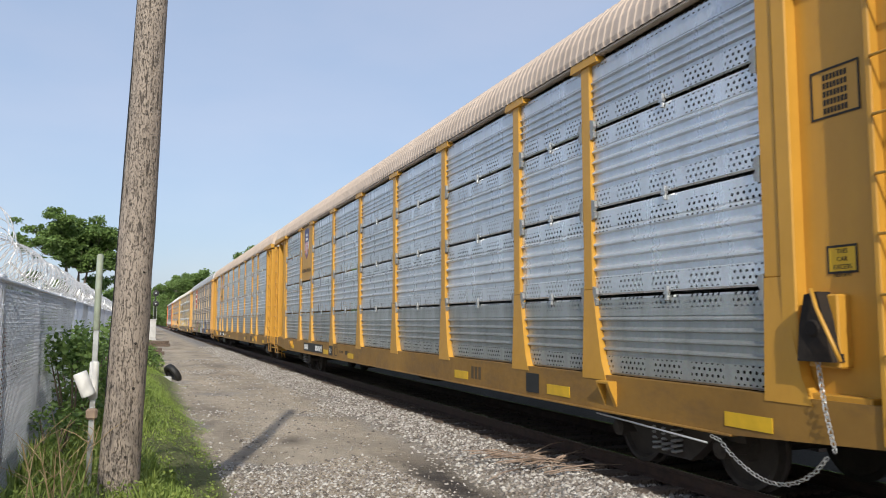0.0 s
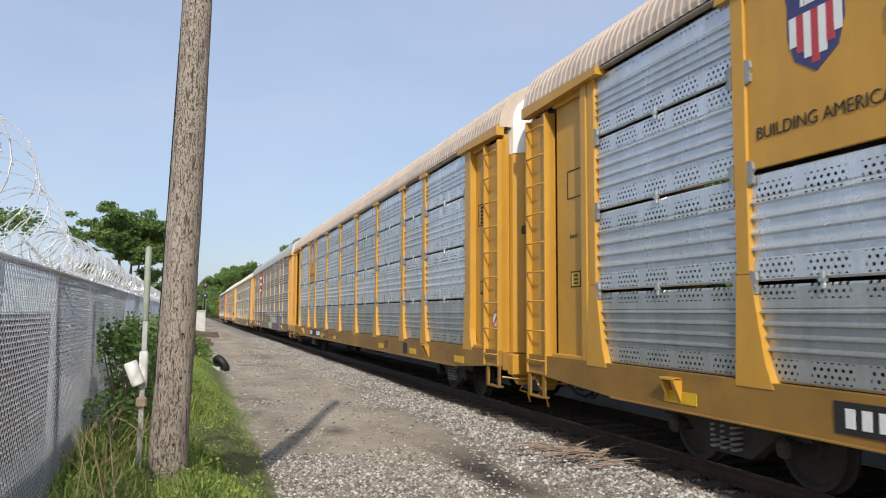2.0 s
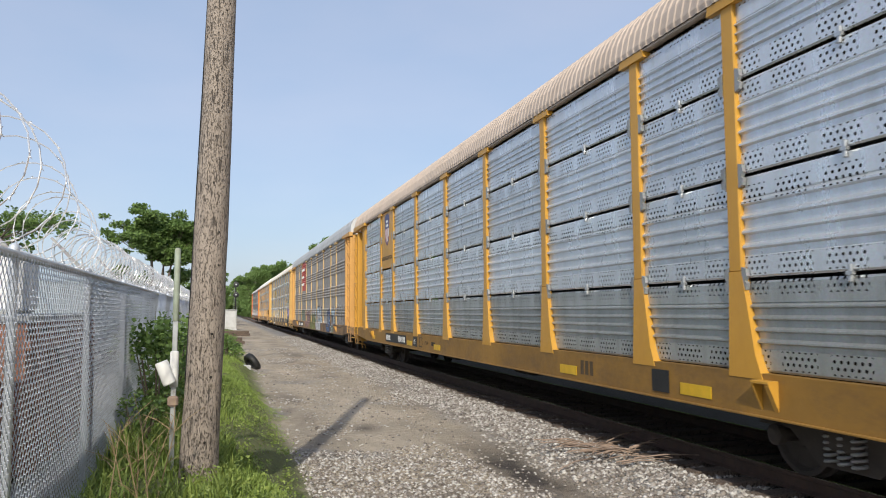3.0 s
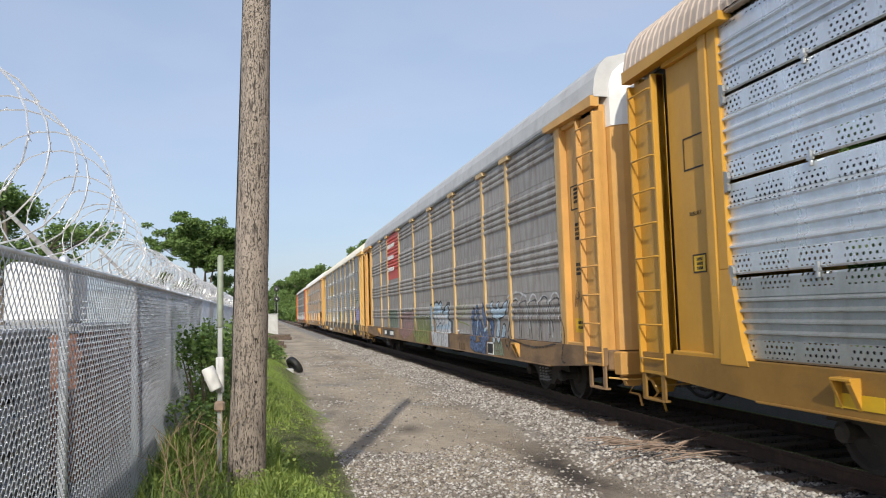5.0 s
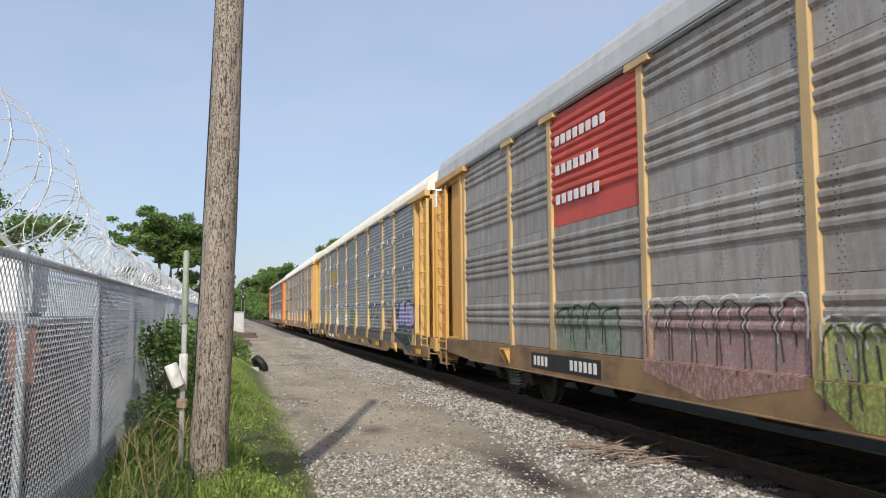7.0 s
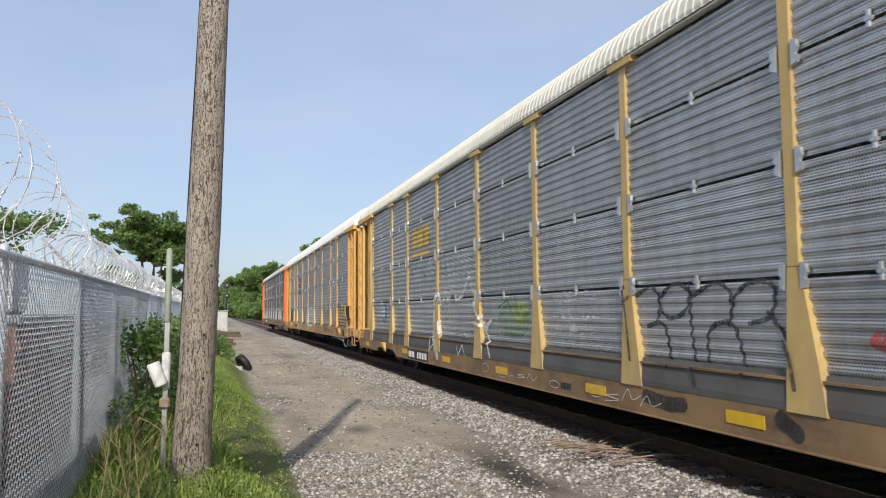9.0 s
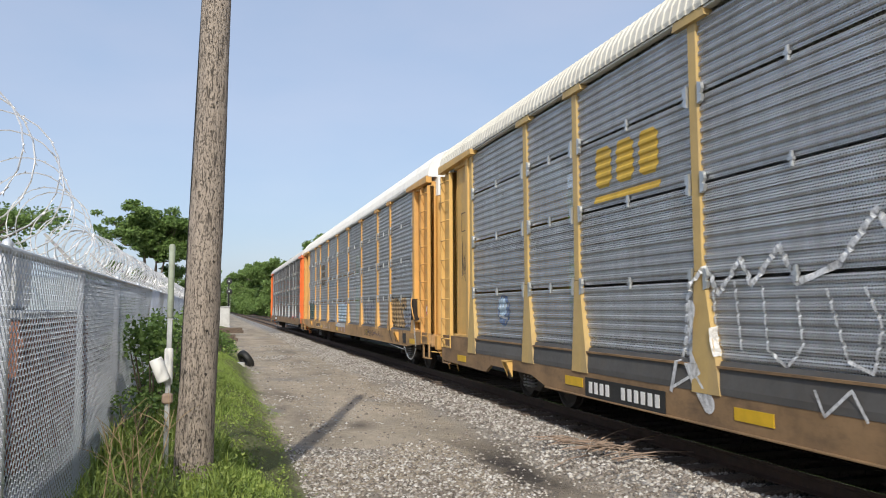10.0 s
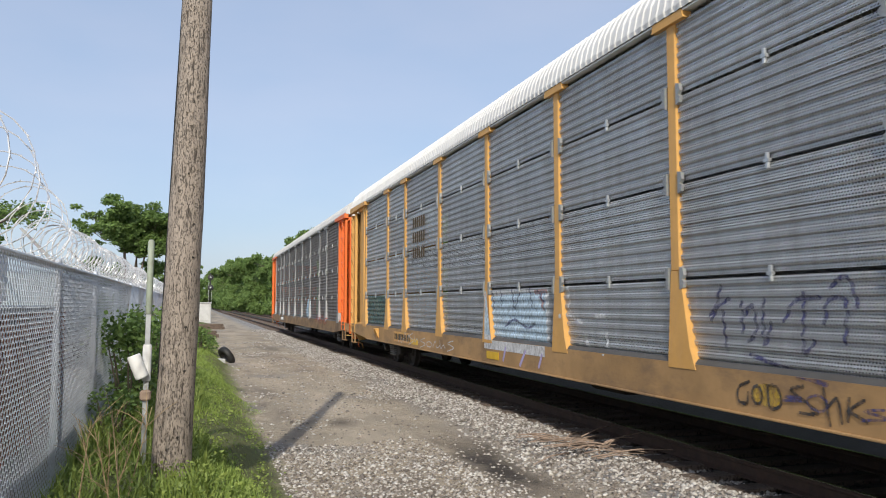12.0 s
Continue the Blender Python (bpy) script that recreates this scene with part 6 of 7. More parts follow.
def dress():
    a, b, c, d, e, f = (x[0] for x in CARS[:6])
    for car in (a, b):
        logo_panel(car)
        number_board(car, 7.96, 5.2, 4, 6, BLACK, WHITE)
        lettering(car, "R1", 4.16, 0.85, 0.2, WHITE, 1.578, "white code on a black square")
        plate(car, 4.36, 3.96, 0.73, 0.98, BLACK, 1.571, "code_plate", "black square plate")
        outline_box(car, 3.56, 0.86, 0.3, 0.24, 1.566)
        lettering(car, "LD LMT", 2.96, 0.86, 0.1, INK, 1.566, "small black load limit lettering")
        bars(car, 2.36, 0.86, 5, 0.09, INK, 1.566)
        bars(car, -5.8, 0.86, 3, 0.19, FAINT, 1.566)
        reflectors(car, (4.8, 2.0, -5.2, -8.35, -11.6, 10.0))
        sill_brackets(car, (-9.6, 10.0), YELLOW)
        plate(car, -7.5, -7.85, 0.72, 0.97, BLACK, 1.571, "label_plate", "dark framed label plate")
        end_stencils(car, -1, 5, True, "THIS CAR EXCESS HEIGHT")
        end_stencils(car, 1, 0, True, "")
        lettering(car, "REBUILT", 12.55, 2.72, 0.07, INK, 1.435)
    hand_brake(a, -1, YELLOW)
    no_entry_disc(b, -13.33, 1.55)

    # third car: red panel with white rows, graffiti along the foot of the side
    p = part("red_panel", sheet_mesh("wide", POSTS[7] - POSTS[6] - 0.16, ROWS[4] - ROWS[2] - 0.02, CP_RED), None, c, "faded red corrugated panel", at=(-FACE, POSTS[6] + 0.08, ROWS[2]))
    for z, n in ((1.32, 8), (0.86, 7), (0.40, 7)):
        q = Build()
        for k in range(n):
            yy = 2.45 - k * 0.22
            q.box(-0.05, -0.043, yy - 0.07, yy + 0.07, z - 0.075, z + 0.075)
        part("panel_marking", q, WHITE, p, "white block characters")
    number_board(c, 7.9, 5.4, 4, 6, BLACK, WHITE)
    end_stencils(c, -1, 4, False)
    bars(c, -12.5, 3.0, 5, 0.05, INK, 1.433, lines=4)
    bars(c, -12.5, 2.35, 6, 0.05, INK, 1.433, lines=3)
    y = plate(c, -12.72, -12.28, 1.25, 1.48, SIGN_YELLOW, 1.436, "notice", "bright yellow warning notice")
    bars(y, -12.5, 1.41, 6, 0.05, INK, 1.437, lines=2)
    sill_brackets(c, (-9.7, 9.0), YELLOW_OLD)
    spray(c, "wide", "white", 0.035, arches(-11.75, -8.95, 1.12, 1.95, 5, 4) + [[(-9.0, 1.9), (-9.4, 2.0), (-10.0, 1.9)]], 0.008, "white outlined graffiti letters")
    spray(c, "wide", "black", 0.03, arches(-11.8, -9.0, 1.08, 1.88, 5, 9) + [[(-11.7, 1.05), (-10.6, 0.95), (-9.2, 1.05)], [(-11.9, 1.5), (-12.05, 1.2), (-11.95, 0.8), (-12.1, 0.75)]], 0.011, "black outlines of faded letters")
    scrawl(c, "wide", 41, -12.75, -12.2, 1.6, 2.15, 5, "black", 0.018)
    # angular blue letters running down over the sill
    blue = [[(-6.15, 1.6), (-5.98, 1.3), (-6.1, 1.02), (-6.44, 1.04), (-6.46, 1.28), (-6.2, 1.3)], [(-6.5, 1.66), (-6.58, 1.36), (-6.88, 1.1), (-7.16, 0.98)], [(-7.08, 1.7), (-7.32, 1.36), (-7.66, 1.34), (-7.52, 1.06), (-7.24, 1.14)], [(-6.1, 0.86), (-6.5, 0.78), (-6.9, 0.82), (-7.2, 0.74), (-7.26, 0.96)]]
    spray(c, "wide", "black", 0.27, blue, 0.005, "dark outlines of blue letters", False)
    spray(c, "wide", "blue", 0.215, blue, 0.008, "blue angular graffiti letters", False)
    spray(c, "wide", "pale_blue", 0.07, [[(-6.3, 1.1), (-6.42, 1.4), (-6.55, 1.45)], [(-7.2, 1.2), (-7.5, 1.28)]], 0.011)
    cross_letter = [[(-7.66, 1.74), (-7.8, 1.58), (-8.16, 1.56), (-8.52, 1.6), (-8.72, 1.74)], [(-8.14, 1.72), (-8.08, 1.28), (-8.0, 1.04)], [(-8.35, 1.05), (-8.5, 1.25)]]
    spray(c, "wide", "black", 0.25, cross_letter, 0.005, "dark outline of a pale letter", False)
    spray(c, "wide", "pale_blue", 0.185, cross_letter, 0.008, "pale blue graffiti letter", False)
    wash(c, "wide", "pale_green", [(-7.9, 0.68), (-8.7, 0.7), (-8.6, 0.98), (-8.0, 1.0)], 0.004)
    spray(c, "wide", "black", 0.05, [ring(-8.95, 1.0, 0.16, 0.2) + ring(-8.95, 1.0, 0.16, 0.2)[:1], [(-9.05, 0.85), (-9.2, 1.1)], [(-8.95, 1.2), (-9.1, 1.4)]])
    p = plate(c, -7.5, -7.95, 0.68, 0.95, WHITE, 1.571, "label_plate", "black label plate with a white border")
    plate(p, -7.53, -7.92, 0.71, 0.92, BLACK, 1.575, "plate_face")
    bars(c, -5.15, 0.77, 3, 0.17, FAINT, 1.566, gap=2.2, label="faded dark sill marks")
    # thin pale script
    spray(c, "wide", "lime", 0.035, [[(-4.48, 1.68), (-4.76, 1.86), (-4.7, 1.66), (-4.5, 1.3)], [(-4.6, 1.5), (-5.06, 1.56), (-5.32, 1.84), (-5.24, 1.56), (-5.6, 1.78), (-5.55, 1.5)], [(-4.5, 1.38), (-5.14, 1.34), (-5.64, 1.28)]], 0.010, "thin pale green script")
    scrawl(c, "wide", 5, -4.4, -5.7, 1.08, 1.22, 8, "white", 0.018, "small chalky scribble")
    # whitened piece with notched top
    wash(c, "wide", "black", [(-1.26, 1.86), (-1.96, 1.98), (-2.2, 1.9), (-2.52, 1.98), (-2.84, 1.66), (-3.3, 1.92), (-3.62, 1.9), (-3.56, 1.42), (-3.86, 1.4), (-3.78, 0.68), (-3.6, 0.7), (-3.7, 1.1), (-1.38, 1.08)], 0.003, "dark edge of a whitened piece")
    wash(c, "wide", "pale_blue", [(-1.32, 1.8), (-1.96, 1.92), (-2.2, 1.82), (-2.52, 1.92), (-2.84, 1.56), (-3.3, 1.84), (-3.52, 1.8), (-3.44, 1.38), (-3.72, 1.36), (-3.68, 1.16), (-1.44, 1.12)], 0.006, "pale blue and white graffiti piece")
    wash(c, "wide", "white", [(-1.44, 1.13), (-3.66, 1.16), (-3.68, 0.68), (-1.68, 0.67)], 0.007, "whitewashed foot of a graffiti piece")
    wash(c, "wide", "white", [(-1.5, 1.5), (-2.5, 1.62), (-3.3, 1.55), (-3.4, 1.3), (-1.5, 1.22)], 0.008)
    spray(c, "wide", "black", 0.032, [[(-1.96, 1.92), (-2.0, 1.44), (-2.18, 1.48), (-2.0, 1.18), (-1.76, 0.68)], [(-2.54, 1.92), (-2.58, 1.42), (-2.62, 1.24), (-2.4, 1.02), (-2.36, 0.68)], [(-2.84, 1.56), (-3.3, 1.84), (-3.52, 1.76), (-3.44, 1.4), (-3.32, 1.2), (-3.1, 0.94), (-3.02, 0.68)], [(-1.72, 1.36), (-2.04, 1.18), (-2.28, 1.32), (-2.46, 1.32), (-2.56, 1.2), (-2.88, 1.36), (-3.0, 1.24), (-2.84, 0.68)]], 0.011, "black strokes inside a piece", False)
    # lime, pink and green letters farther back
    wash(c, "wide", "lime", [(1.32, 1.54), (-0.32, 1.52), (-0.36, 1.2), (-0.68, 1.56), (-1.12, 1.52), (-1.2, 0.68), (0.96, 0.68), (1.42, 0.96)], 0.005, "lime green graffiti letters")
    spray(c, "wide", "black", 0.03, arches(-1.2, 1.35, 0.72, 1.56, 7, 12), 0.010, "black outlines of lime letters")
    spray(c, "wide", "white", 0.025, arches(-1.22, 1.37, 1.2, 1.62, 7, 12), 0.008)
    wash(c, "wide", "pink", [(4.26, 1.6), (1.48, 1.74), (1.54, 0.96), (3.0, 0.70), (4.3, 0.92)], 0.004, "washed-out pink letters")
    spray(c, "wide", "black", 0.025, arches(1.5, 4.25, 0.98, 1.76, 6, 14), 0.010, "black outlined graffiti letters")
    spray(c, "wide", "white", 0.02, arches(1.45, 4.3, 1.3, 1.82, 6, 14), 0.008)
    wash(c, "wide", "pale_green", [(7.0, 1.76), (4.95, 1.74), (4.98, 1.1), (7.05, 1.06)], 0.004, "green graffiti letters")
    spray(c, "wide", "black", 0.035, arches(4.95, 7.0, 1.08, 1.76, 4, 15), 0.010)

    # fourth car: yellow block marks, lilac piece at its front corner
    emblem = plain("faded_gold_emblem", (0.66, 0.42, 0.05), 0.6, vary=0.2, scale=3, bump=0.1, dirt=(0.36, 0.27, 0.1), dirt_amount=0.4)
    block = [(0.21, 0.20), (0.13, 0.27), (-0.13, 0.27), (-0.21, 0.20), (-0.21, -0.20), (-0.13, -0.27), (0.13, -0.27), (0.21, -0.20)]
    for y in (6.36, 5.80, 5.24):
        q = Build()
        fill(q, "perf", [(y + a, 3.50 + h) for a, h in block], 0.007)
        part("emblem", q, emblem, d, "faded yellow block emblem")
    q = Build()
    fill(q, "perf", [(6.62, 3.04), (5.00, 3.04), (5.00, 3.13), (6.62, 3.13)], 0.007)
    part("emblem", q, emblem, d, "faded yellow underline")
    number_board(d, 6.84, 4.88, 4, 6, BLACK, WHITE, -0.28)
    end_stencils(d, -1, 4, True)
    end_stencils(d, 1, 0, False)
    bars(d, -2.6, 0.58, 5, 0.09, INK, 1.568)
    reflectors(d, (7.2, 3.4, 0.0, -3.5, -6.5, -9.3, 12.4, -12.56), -0.18)
    sill_brackets(d, (9.6, -9.75), YELLOW_PALE, -0.25)
    # lilac bubble letters over dark teal, running on to the end panel
    wash(d, "perf", "teal", [(-9.05, 1.5), (-9.1, 1.02), (-10.84, 0.82), (-10.92, 0.64), (-11.52, 0.52), (-11.8, 0.7), (-11.8, 0.98), (-11.42, 1.2), (-11.5, 1.9), (-9.2, 1.95)], 0.003, "dark teal ground of a graffiti piece")
    wash(d, "perf", "black", [(-9.1, 1.05), (-10.0, 0.98), (-11.0, 0.9), (-11.6, 1.0), (-11.75, 0.8), (-10.9, 0.7), (-9.8, 0.9)], 0.0045)
    wash(d, "perf", "pink", ring(-12.0, 1.55, 1.05, 1.25), 0.003, "orange-pink overspray")
    for y, z, w, h in ((-10.20, 1.52, 0.84, 0.90), (-11.06, 1.53, 0.84, 0.90)):
        spray(d, "perf", "black", 0.05, [ring(y, z, w + 0.03, h + 0.03) + ring(y, z, w + 0.03, h + 0.03)[:1]], 0.0095, "dark letter outline")
        wash(d, "perf", "lilac", ring(y, z, w, h), 0.008, "lilac bubble letter")
    hook = [[(-9.62, 1.84), (-9.42, 1.87), (-9.28, 1.68), (-9.28, 1.36), (-9.48, 1.22), (-9.66, 1.36), (-9.46, 1.46)]]
    spray(d, "perf", "black", 0.22, hook, 0.005, "dark outline of a hooked letter")
    spray(d, "perf", "lilac", 0.15, hook, 0.008, "lilac hooked letter")
    wash(d, "perf", "black", ring(-11.93, 1.57, 0.90, 0.74), 0.005, "broad dark letter outline")
    wash(d, "perf", "lilac", ring(-11.90, 1.57, 0.66, 0.54), 0.008, "lilac round letter")
    wash(d, "perf", "lilac", [(-11.5, 1.34), (-11.52, 1.13), (-11.8, 1.13), (-11.8, 1.3)], 0.008)
    wash(d, "perf", "teal", [(-9.85, 1.3), (-10.6, 1.32), (-10.5, 1.16), (-10.2, 1.1), (-9.95, 1.16)], 0.0095)
    wash(d, "perf", "teal", [(-10.72, 1.28), (-11.42, 1.3), (-11.3, 1.17), (-11.05, 1.12), (-10.85, 1.16)], 0.0095)
    spray(d, "perf", "black", 0.04, [[(-10.15, 1.6), (-10.13, 1.42), (-10.3, 1.40)], [(-10.35, 1.62), (-10.33, 1.4)], [(-10.1, 1.74), (-10.2, 1.68)], [(-10.98, 1.72), (-11.02, 1.4)], [(-11.15, 1.72), (-11.14, 1.36)], [(-9.32, 1.9), (-9.3, 1.6), (-9.4, 1.52)]], 0.011, "black inner marks")
    spray(d, "perf", "white", 0.03, [[(-9.28, 1.6), (-9.24, 1.34), (-9.46, 1.22), (-9.66, 1.3), (-9.64, 1.48)], [(-10.05, 1.12), (-10.4, 1.12), (-10.55, 1.3)], [(-10.95, 1.14), (-11.3, 1.16), (-11.4, 1.36)], [(-12.12, 1.74), (-12.16, 1.55), (-12.08, 1.4)], [(-11.45, 0.98), (-11.7, 0.8)]], 0.012, "white highlights")
    spray(d, "perf", "red", 0.14, [[(-8.5, 1.45), (-8.62, 1.2), (-8.8, 1.02)], [(-8.9, 1.3), (-8.8, 1.15)], [(-11.85, 0.66), (-12.1, 0.6), (-12.3, 0.57)], [(-8.0, 1.4), (-8.3, 1.32)]], 0.005, "red spray blots")
    spray(d, "perf", "teal", 0.07, [[(-8.75, 1.26), (-8.76, 1.24)], [(-8.62, 1.05), (-8.66, 1.08)], [(-12.0, 0.6), (-12.04, 0.62)], [(-12.2, 0.56), (-12.25, 0.58)]], 0.009)
    spray(d, "perf", "blue", 0.06, [[(-12.3, 1.78), (-12.34, 1.9), (-12.42, 1.76), (-12.5, 1.9), (-12.6, 1.78), (-12.66, 1.9), (-12.74, 1.75)], [(-12.55, 1.68), (-12.68, 1.6), (-12.74, 1.48)]], 0.006, "blue scribble")
    spray(d, "perf", "black", 0.028, [[(-12.3, 1.16), (-12.2, 1.22), (-12.18, 1.1), (-12.32, 1.06)], [(-12.38, 1.26), (-12.37, 1.06)], [(-12.37, 1.15), (-12.48, 1.17), (-12.49, 1.05)], [(-12.52, 1.26), (-12.55, 1.06), (-12.62, 1.18), (-12.66, 1.06), (-12.72, 1.28)], [(-12.2, 2.15), (-12.3, 2.3), (-12.4, 2.2), (-12.45, 2.06)], [(-12.52, 2.2), (-12.56, 2.12), (-12.64, 2.22)], ring(-12.28, 2.42, 0.12, 0.14)], 0.006, "thin black tag")
    spray(d, "perf", "pale_green", 0.2, [[(-10.0, 2.3), (-10.6, 2.45), (-11.0, 2.35)], [(-9.6, 2.2), (-9.9, 2.5)]], 0.004)
    # black outlined letters
    spray(d, "perf", "black", 0.05, [[(-4.26, 1.94), (-4.34, 1.58), (-4.42, 1.06)], [(-4.28, 1.76), (-4.8, 1.92), (-4.98, 1.74), (-4.92, 1.54)], [(-5.0, 1.8), (-5.26, 1.94), (-5.54, 1.86), (-5.48, 1.64), (-5.16, 1.56), (-4.96, 1.7)], [(-5.56, 1.94), (-5.6, 1.36), (-5.72, 0.86)], [(-5.58, 1.78), (-6.04, 1.93), (-6.28, 1.76), (-6.22, 1.5)], [(-6.24, 1.72), (-6.52, 1.9), (-6.86, 1.88), (-6.84, 1.6), (-6.54, 1.52)], [(-4.7, 1.46), (-5.06, 1.48), (-5.2, 1.04)], [(-5.88, 1.1), (-5.9, 1.44), (-6.28, 1.5), (-6.48, 1.04)], [(-6.8, 1.62), (-7.1, 1.3), (-7.18, 0.96)]], 0.011, "black outlined graffiti letters")
    spray(d, "perf", "black", 0.16, [[(-4.75, 0.66), (-5.2, 0.62), (-5.5, 0.64)], [(-7.0, 0.68), (-7.2, 0.58)]], 0.006)
    wash(d, "perf", "pale_green", ring(-0.4, 1.5, 1.5, 0.62), 0.004, "pale green paint patch")
    wash(d, "perf", "lime", ring(-0.75, 1.62, 0.7, 0.4), 0.006)
    spray(d, "perf", "green", 0.05, [[(0.35, 1.7), (-0.1, 1.82), (-0.3, 1.66)], [(-0.5, 1.9), (-0.62, 1.6)], [(-0.8, 1.55), (-1.1, 1.62)], [(0.2, 1.28), (-0.9, 1.26)]], 0.009)
    spray(d, "perf", "white", 0.2, [[(4.36, 1.62), (4.5, 1.24), (4.26, 0.86), (4.08, 0.66)]], 0.009, "broad white arrow stroke", False)
    fl = Build()
    q = random.Random(31)
    for k in range(260):
        y, z = q.uniform(-3.5, -2.05), 1.3 + q.choice((0.06, 0.1, 0.26, 0.3, 0.52, 0.57)) + q.gauss(0, 0.04)
        stroke(fl, "perf", [(y, z), (y - q.uniform(0.03, 0.12), z + q.uniform(-0.015, 0.015))], q.uniform(0.007, 0.018))
    part("graffiti", fl, SPRAY["white"], d, "worn white painted bands")
    for w, line in ((0.06, [(4.75, 0.72), (4.55, 1.3), (4.5, 1.75), (4.15, 2.05), (3.95, 1.78), (3.6, 2.12), (3.45, 1.85), (3.05, 2.2), (2.85, 1.85), (2.35, 2.0), (1.95, 2.4), (1.65, 1.9), (1.1, 1.45), (0.7, 1.05), (0.55, 0.8)]),
                    (0.035, [(4.05, 1.9), (4.0, 1.3), (3.95, 1.15)]), (0.035, [(3.7, 1.9), (3.62, 1.2)]), (0.03, [(3.3, 1.85), (3.25, 1.25), (3.0, 1.1), (2.8, 1.3), (2.85, 1.75)]),
                    (0.03, [(2.5, 1.8), (2.3, 1.2), (2.05, 1.12), (1.95, 1.5), (2.1, 1.8)]), (0.06, [(1.5, 1.45), (1.0, 1.35), (0.65, 1.5), (0.95, 1.3)]),
                    (0.035, [(4.7, 0.78), (4.3, 0.95), (4.1, 0.74)]), (0.03, [(2.6, 0.95), (2.5, 0.74), (2.2, 0.98), (2.05, 0.75)])):
        q = Build()
        stroke(q, "perf", line, w)
        part("graffiti", q, SPRAY["white"], d, "white pointed spray-painted lines")
    wash(d, "perf", "blue", ring(10.15, 1.6, 0.62, 0.56), 0.004, "small blue paint figure")
    wash(d, "perf", "pale_blue", ring(10.2, 1.66, 0.4, 0.34), 0.007)
    spray(d, "perf", "white", 0.05, [[(10.3, 1.7), (10.28, 1.66)], [(10.1, 1.7), (10.08, 1.66)], [(10.35, 1.5), (10.0, 1.46)]], 0.010)
    scrawl(d, "perf", 22, 12.7, 12.4, 2.2, 3.2, 5, "black", 0.02)
    scrawl(d, "perf", 45, 1.0, -5.5, 0.50, 0.70, 15, "white", 0.01, "faint white chalk tag")

    # fifth car
    number_board(e, 8.0, 6.3, 4, 6, YELLOW_OLD, INK)
    hand_brake(e, -1, YELLOW_OLD)
    end_stencils(e, -1, 4, False)
    p = plate(e, -12.75, -12.3, 2.34, 2.58, SIGN_YELLOW, 1.435, "notice", "yellow notice with a black frame")
    outline_box(p, -12.52, 2.46, 0.45, 0.24, 1.436)
    bars(p, -12.52, 2.5, 7, 0.05, INK, 1.436, lines=2)
    bars(e, -12.52, 2.15, 4, 0.05, INK, 1.433, lines=3)
    no_entry_disc(e, -13.33, 1.6)
    plate(e, -11.0, -11.3, 0.72, 0.98, BLACK, 1.571, "label_plate", "dark framed label plate")
    reflectors(e, (-12.0, 6.0, 1.0))
    sill_brackets(e, (-10.4, 9.8), YELLOW_OLD)
    wash(e, "perf", "tan", [(-9.18, 1.9), (-9.84, 1.94), (-10.18, 1.88), (-10.36, 1.68), (-10.46, 1.94), (-11.0, 1.94), (-11.04, 1.68), (-10.84, 1.58), (-10.6, 1.62), (-10.7, 1.46), (-10.92, 1.24), (-10.94, 1.06), (-9.48, 1.1), (-9.28, 1.32)], 0.005, "tan body of graffiti letters")
    spray(e, "perf", "black", 0.05, [[(-9.6, 1.14), (-9.3, 1.35), (-9.18, 1.9), (-9.46, 1.9), (-9.52, 1.5), (-9.66, 1.14), (-9.82, 1.4), (-9.7, 1.9)], [(-9.7, 1.88), (-9.86, 1.92), (-9.92, 1.68), (-9.84, 1.44), (-9.92, 1.1)], [(-9.96, 1.86), (-10.14, 1.86), (-10.16, 1.44), (-10.32, 1.12), (-10.52, 1.12), (-10.6, 1.28)], [(-10.4, 1.92), (-10.4, 1.68), (-10.56, 1.48), (-10.84, 1.28), (-10.94, 1.0), (-10.9, 0.7)], [(-10.52, 1.6), (-10.56, 1.7), (-10.76, 1.7), (-10.94, 1.6), (-11.1, 1.64), (-11.02, 1.84)], [(-10.6, 1.86), (-10.72, 1.74), (-10.84, 1.76), (-10.84, 1.9)], [(-9.14, 1.32), (-9.36, 0.92), (-9.68, 0.7)], [(-10.2, 0.95), (-10.1, 0.72)]], 0.010, "black outlines of tan letters")
    spray(e, "perf", "navy", 0.045, [[(-10.95, 1.5), (-10.98, 1.25)], [(-11.05, 1.5), (-11.1, 1.3), (-11.2, 1.45)], [(-11.3, 1.6), (-11.28, 1.2)], [(-11.28, 1.42), (-11.5, 1.5), (-11.6, 1.38)], [(-11.0, 1.15), (-11.4, 1.2), (-11.75, 1.3), (-11.5, 1.15)]], 0.009, "dark blue tag")
    scrawl(e, "perf", 25, -5.9, -8.4, 0.78, 0.97, 9, "navy", 0.022)
    # dark tag and sill scribble
    spray(e, "perf", "navy", 0.04, [[(-5.0, 1.84), (-4.9, 1.58), (-4.86, 1.5)], [(-4.82, 1.56), (-5.0, 1.66), (-5.12, 1.72)], [(-5.02, 1.6), (-5.08, 1.22)], [(-5.3, 1.68), (-5.32, 1.4)], [(-5.3, 1.5), (-5.45, 1.66), (-5.5, 1.42), (-5.38, 1.32)], [(-5.6, 1.7), (-5.6, 1.3), (-5.7, 1.5)], [(-5.86, 1.52), (-6.0, 1.7), (-6.26, 1.72)], [(-6.1, 1.76), (-6.08, 1.26), (-6.2, 1.36)], [(-6.32, 1.5), (-6.36, 1.7), (-6.54, 1.68), (-6.52, 1.36)], [(-6.38, 1.8), (-6.56, 1.88), (-6.66, 1.64)], [(-5.4, 1.2), (-5.9, 1.1), (-6.4, 1.02)]], 0.010, "dark spray-painted tag")
    wash(e, "perf", "gold", ring(-5.7, 0.86, 0.4, 0.2), 0.003, "yellow paint blot")
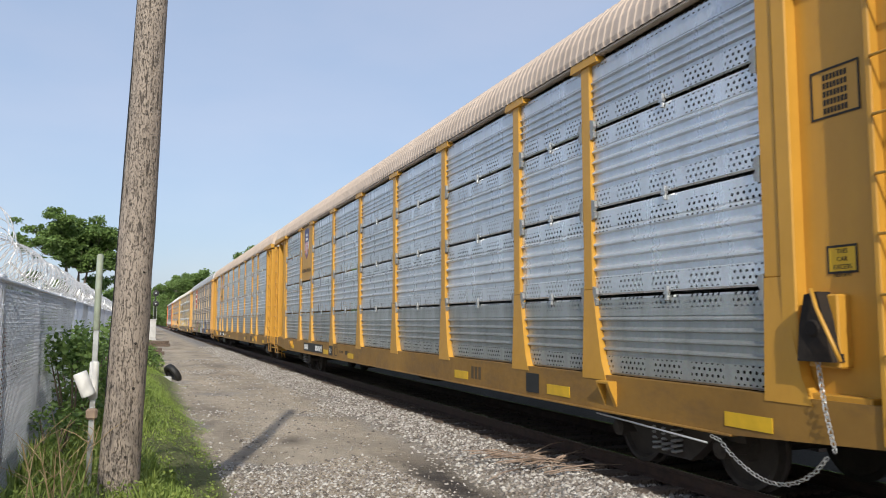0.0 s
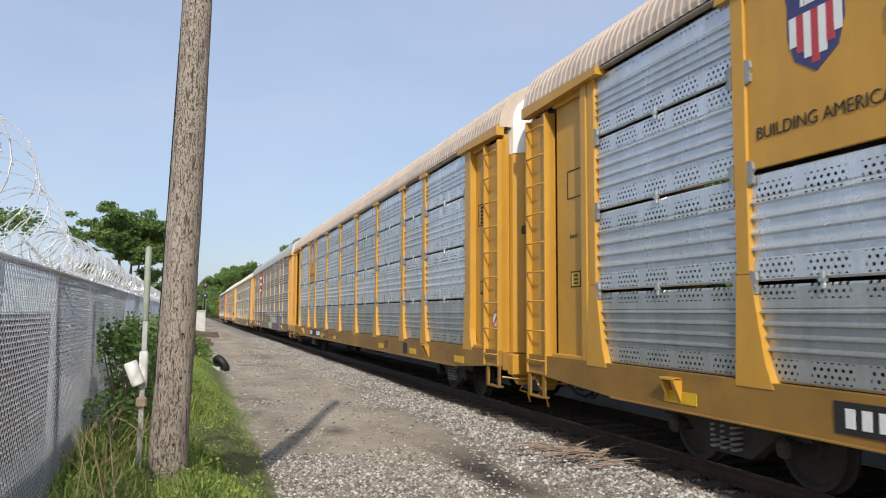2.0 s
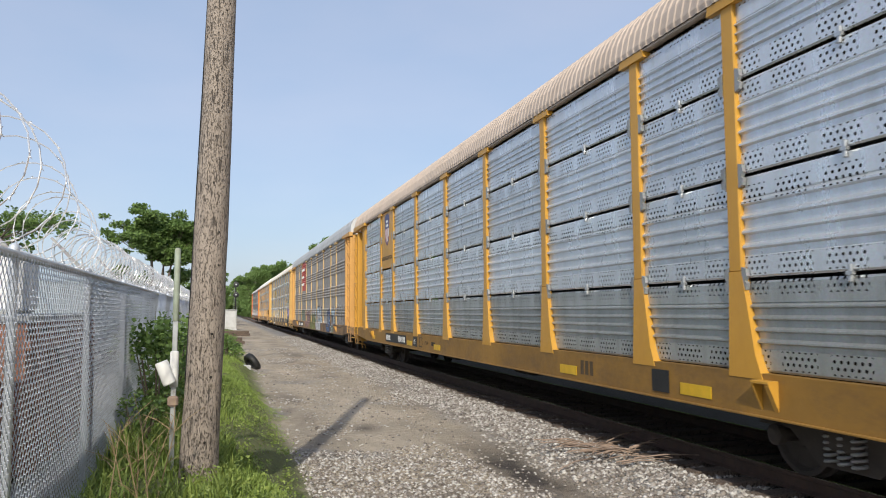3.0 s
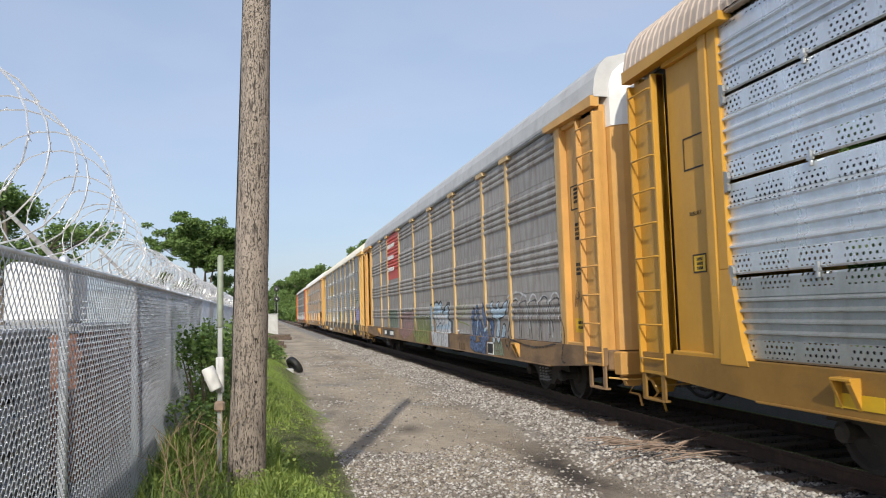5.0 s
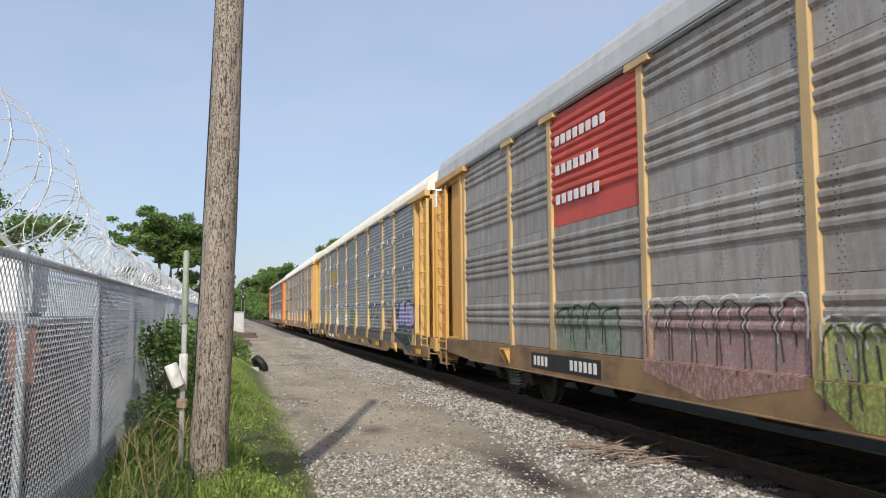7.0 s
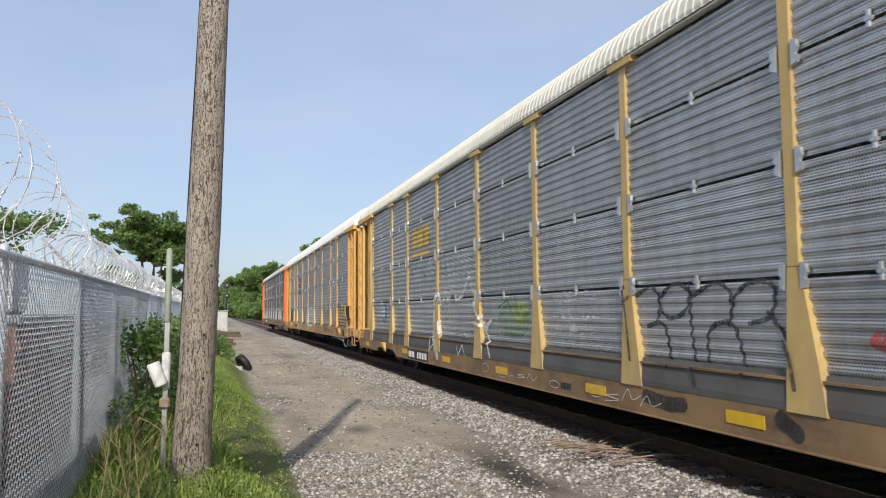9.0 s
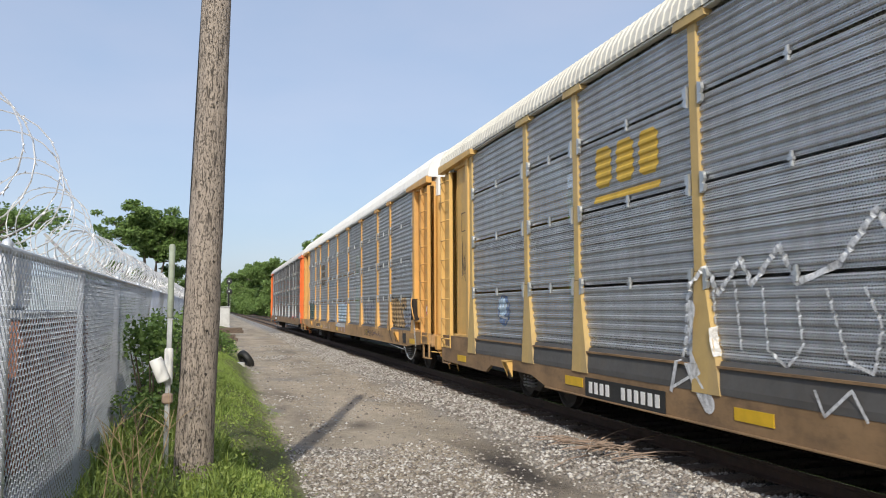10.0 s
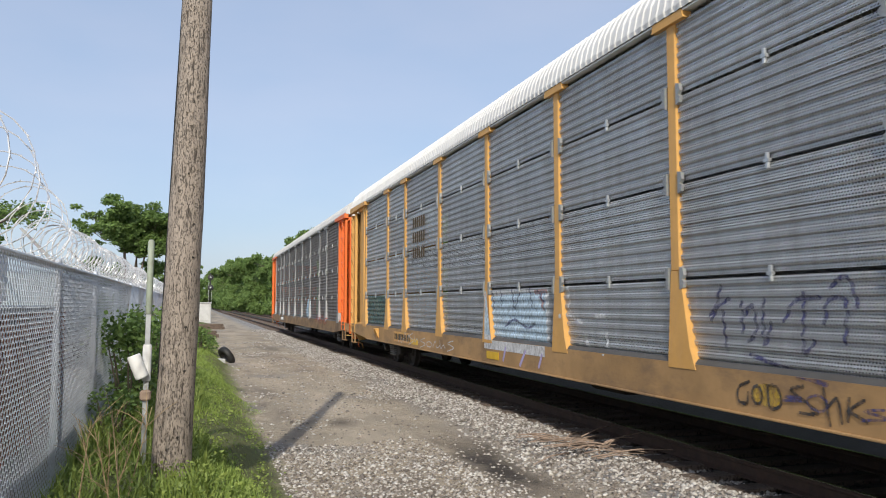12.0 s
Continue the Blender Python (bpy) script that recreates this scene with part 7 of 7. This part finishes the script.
    spray(e, "perf", "black", 0.028, [[(-5.48, 0.96), (-5.34, 0.9), (-5.32, 0.78), (-5.44, 0.76), (-5.46, 0.86)], ring(-5.58, 0.85, 0.13, 0.16), [(-5.72, 0.95), (-5.74, 0.76), (-5.88, 0.8), (-5.84, 0.94), (-5.7, 0.95)], [(-6.14, 0.98), (-6.0, 0.94), (-6.16, 0.86), (-6.3, 0.78), (-6.1, 0.76)], [(-6.36, 0.98), (-6.42, 0.7)], [(-6.4, 0.84), (-6.5, 0.92), (-6.54, 0.74)], [(-6.62, 0.94), (-6.6, 0.76)], [(-6.6, 0.84), (-6.76, 0.94)], [(-6.6, 0.84), (-6.78, 0.78)]], 0.008, "dark scribble along the sill")
    # pale block piece with drips on the sill
    wash(e, "perf", "white", [(1.36, 1.9), (-1.06, 1.88), (-1.1, 0.9), (1.4, 0.9)], 0.003, "whitened ground")
    wash(e, "perf", "pale_blue", [(1.3, 1.8), (-0.95, 1.86), (-1.02, 1.1), (1.34, 1.14)], 0.006, "pale blue graffiti block")
    spray(e, "perf", "navy", 0.04, [[(1.2, 1.9), (1.1, 1.6)], [(0.8, 1.88), (0.75, 1.65)], [(0.3, 1.9), (0.2, 1.6), (0.0, 1.85)], [(-0.4, 1.9), (-0.5, 1.62)], [(-0.7, 1.88), (-0.9, 1.7)], [(0.6, 1.3), (0.2, 1.42), (-0.3, 1.3), (-0.6, 1.38)]], 0.009, "navy letter marks")
    spray(e, "perf", "pink", 0.07, [[(-0.8, 1.8), (-0.9, 1.6)], [(-0.6, 1.85), (-1.0, 1.86)]], 0.008)
    spray(e, "perf", "lilac", 0.06, [[(0.4, 0.95), (0.5, 0.76)], [(-0.4, 0.94), (-0.2, 0.72)], [(-1.0, 0.92), (-0.9, 0.75)]], 0.008)
    spray(e, "perf", "white", 0.06, [[(-1.6, 1.5), (-1.9, 1.48), (-2.1, 1.42)], [(-2.5, 1.5), (-2.7, 1.52)], [(-2.75, 1.3), (-2.8, 1.05)], [(-1.7, 1.9), (-1.75, 1.6)], [(-2.2, 1.25), (-2.3, 1.1)]], 0.006, "white spatters")
    wash(e, "perf", "teal", [(11.6, 1.1), (9.25, 1.1), (9.3, 1.9), (11.55, 1.94)], 0.004, "dark green ground of graffiti letters")
    spray(e, "perf", "pale_green", 0.05, arches(9.3, 11.6, 1.1, 1.92, 4, 31), 0.010, "pale green letter outlines")
    bars(e, 5.9, 3.6, 6, 0.24, FAINT, 1.508, lines=3, label="faded dark lettering on the side")
    scrawl(e, "perf", 32, 8.0, 3.0, 0.7, 1.0, 10, "white", 0.02)

    # last car
    fl = Build()
    fill(fl, "perf", blob(random.Random(10), -3.9, 1.5, 1.6, 0.8, rough=0.12), 0.004)
    part("graffiti", fl, SPRAY["pale_blue"], f, "pale blue paint block")
    scrawl(f, "perf", 33, -6.6, -9.5, 0.8, 1.4, 8, "red", 0.05, "red spray-painted scribble")
    number_board(f, 8.0, 6.3, 4, 6, BLACK, WHITE)
    end_stencils(f, -1, 3, False)


dress()


def motions():
    """The train rolls by at an even speed; its wheels turn with it."""
    times = [0.0, 3.0, 6.0, 9.0, 12.0]
    turn = math.degrees(SPEED / 0.415)
    n = math.ceil(turn * 12 / 80)
    for i, (car, wheels) in zip((0, 1, 2, 3, 4, 5, -1), CARS):
        walk(car, [(t, pose(TRACK_X, FIRST + PITCH * i - SPEED * t, RAIL_Z)) for t in times])
        for axle, dy in wheels:
            walk(axle, [(12.0 * k / n, pose(0, dy, 0.42, turn * 12.0 * k / n)) for k in range(n + 1)])


motions()
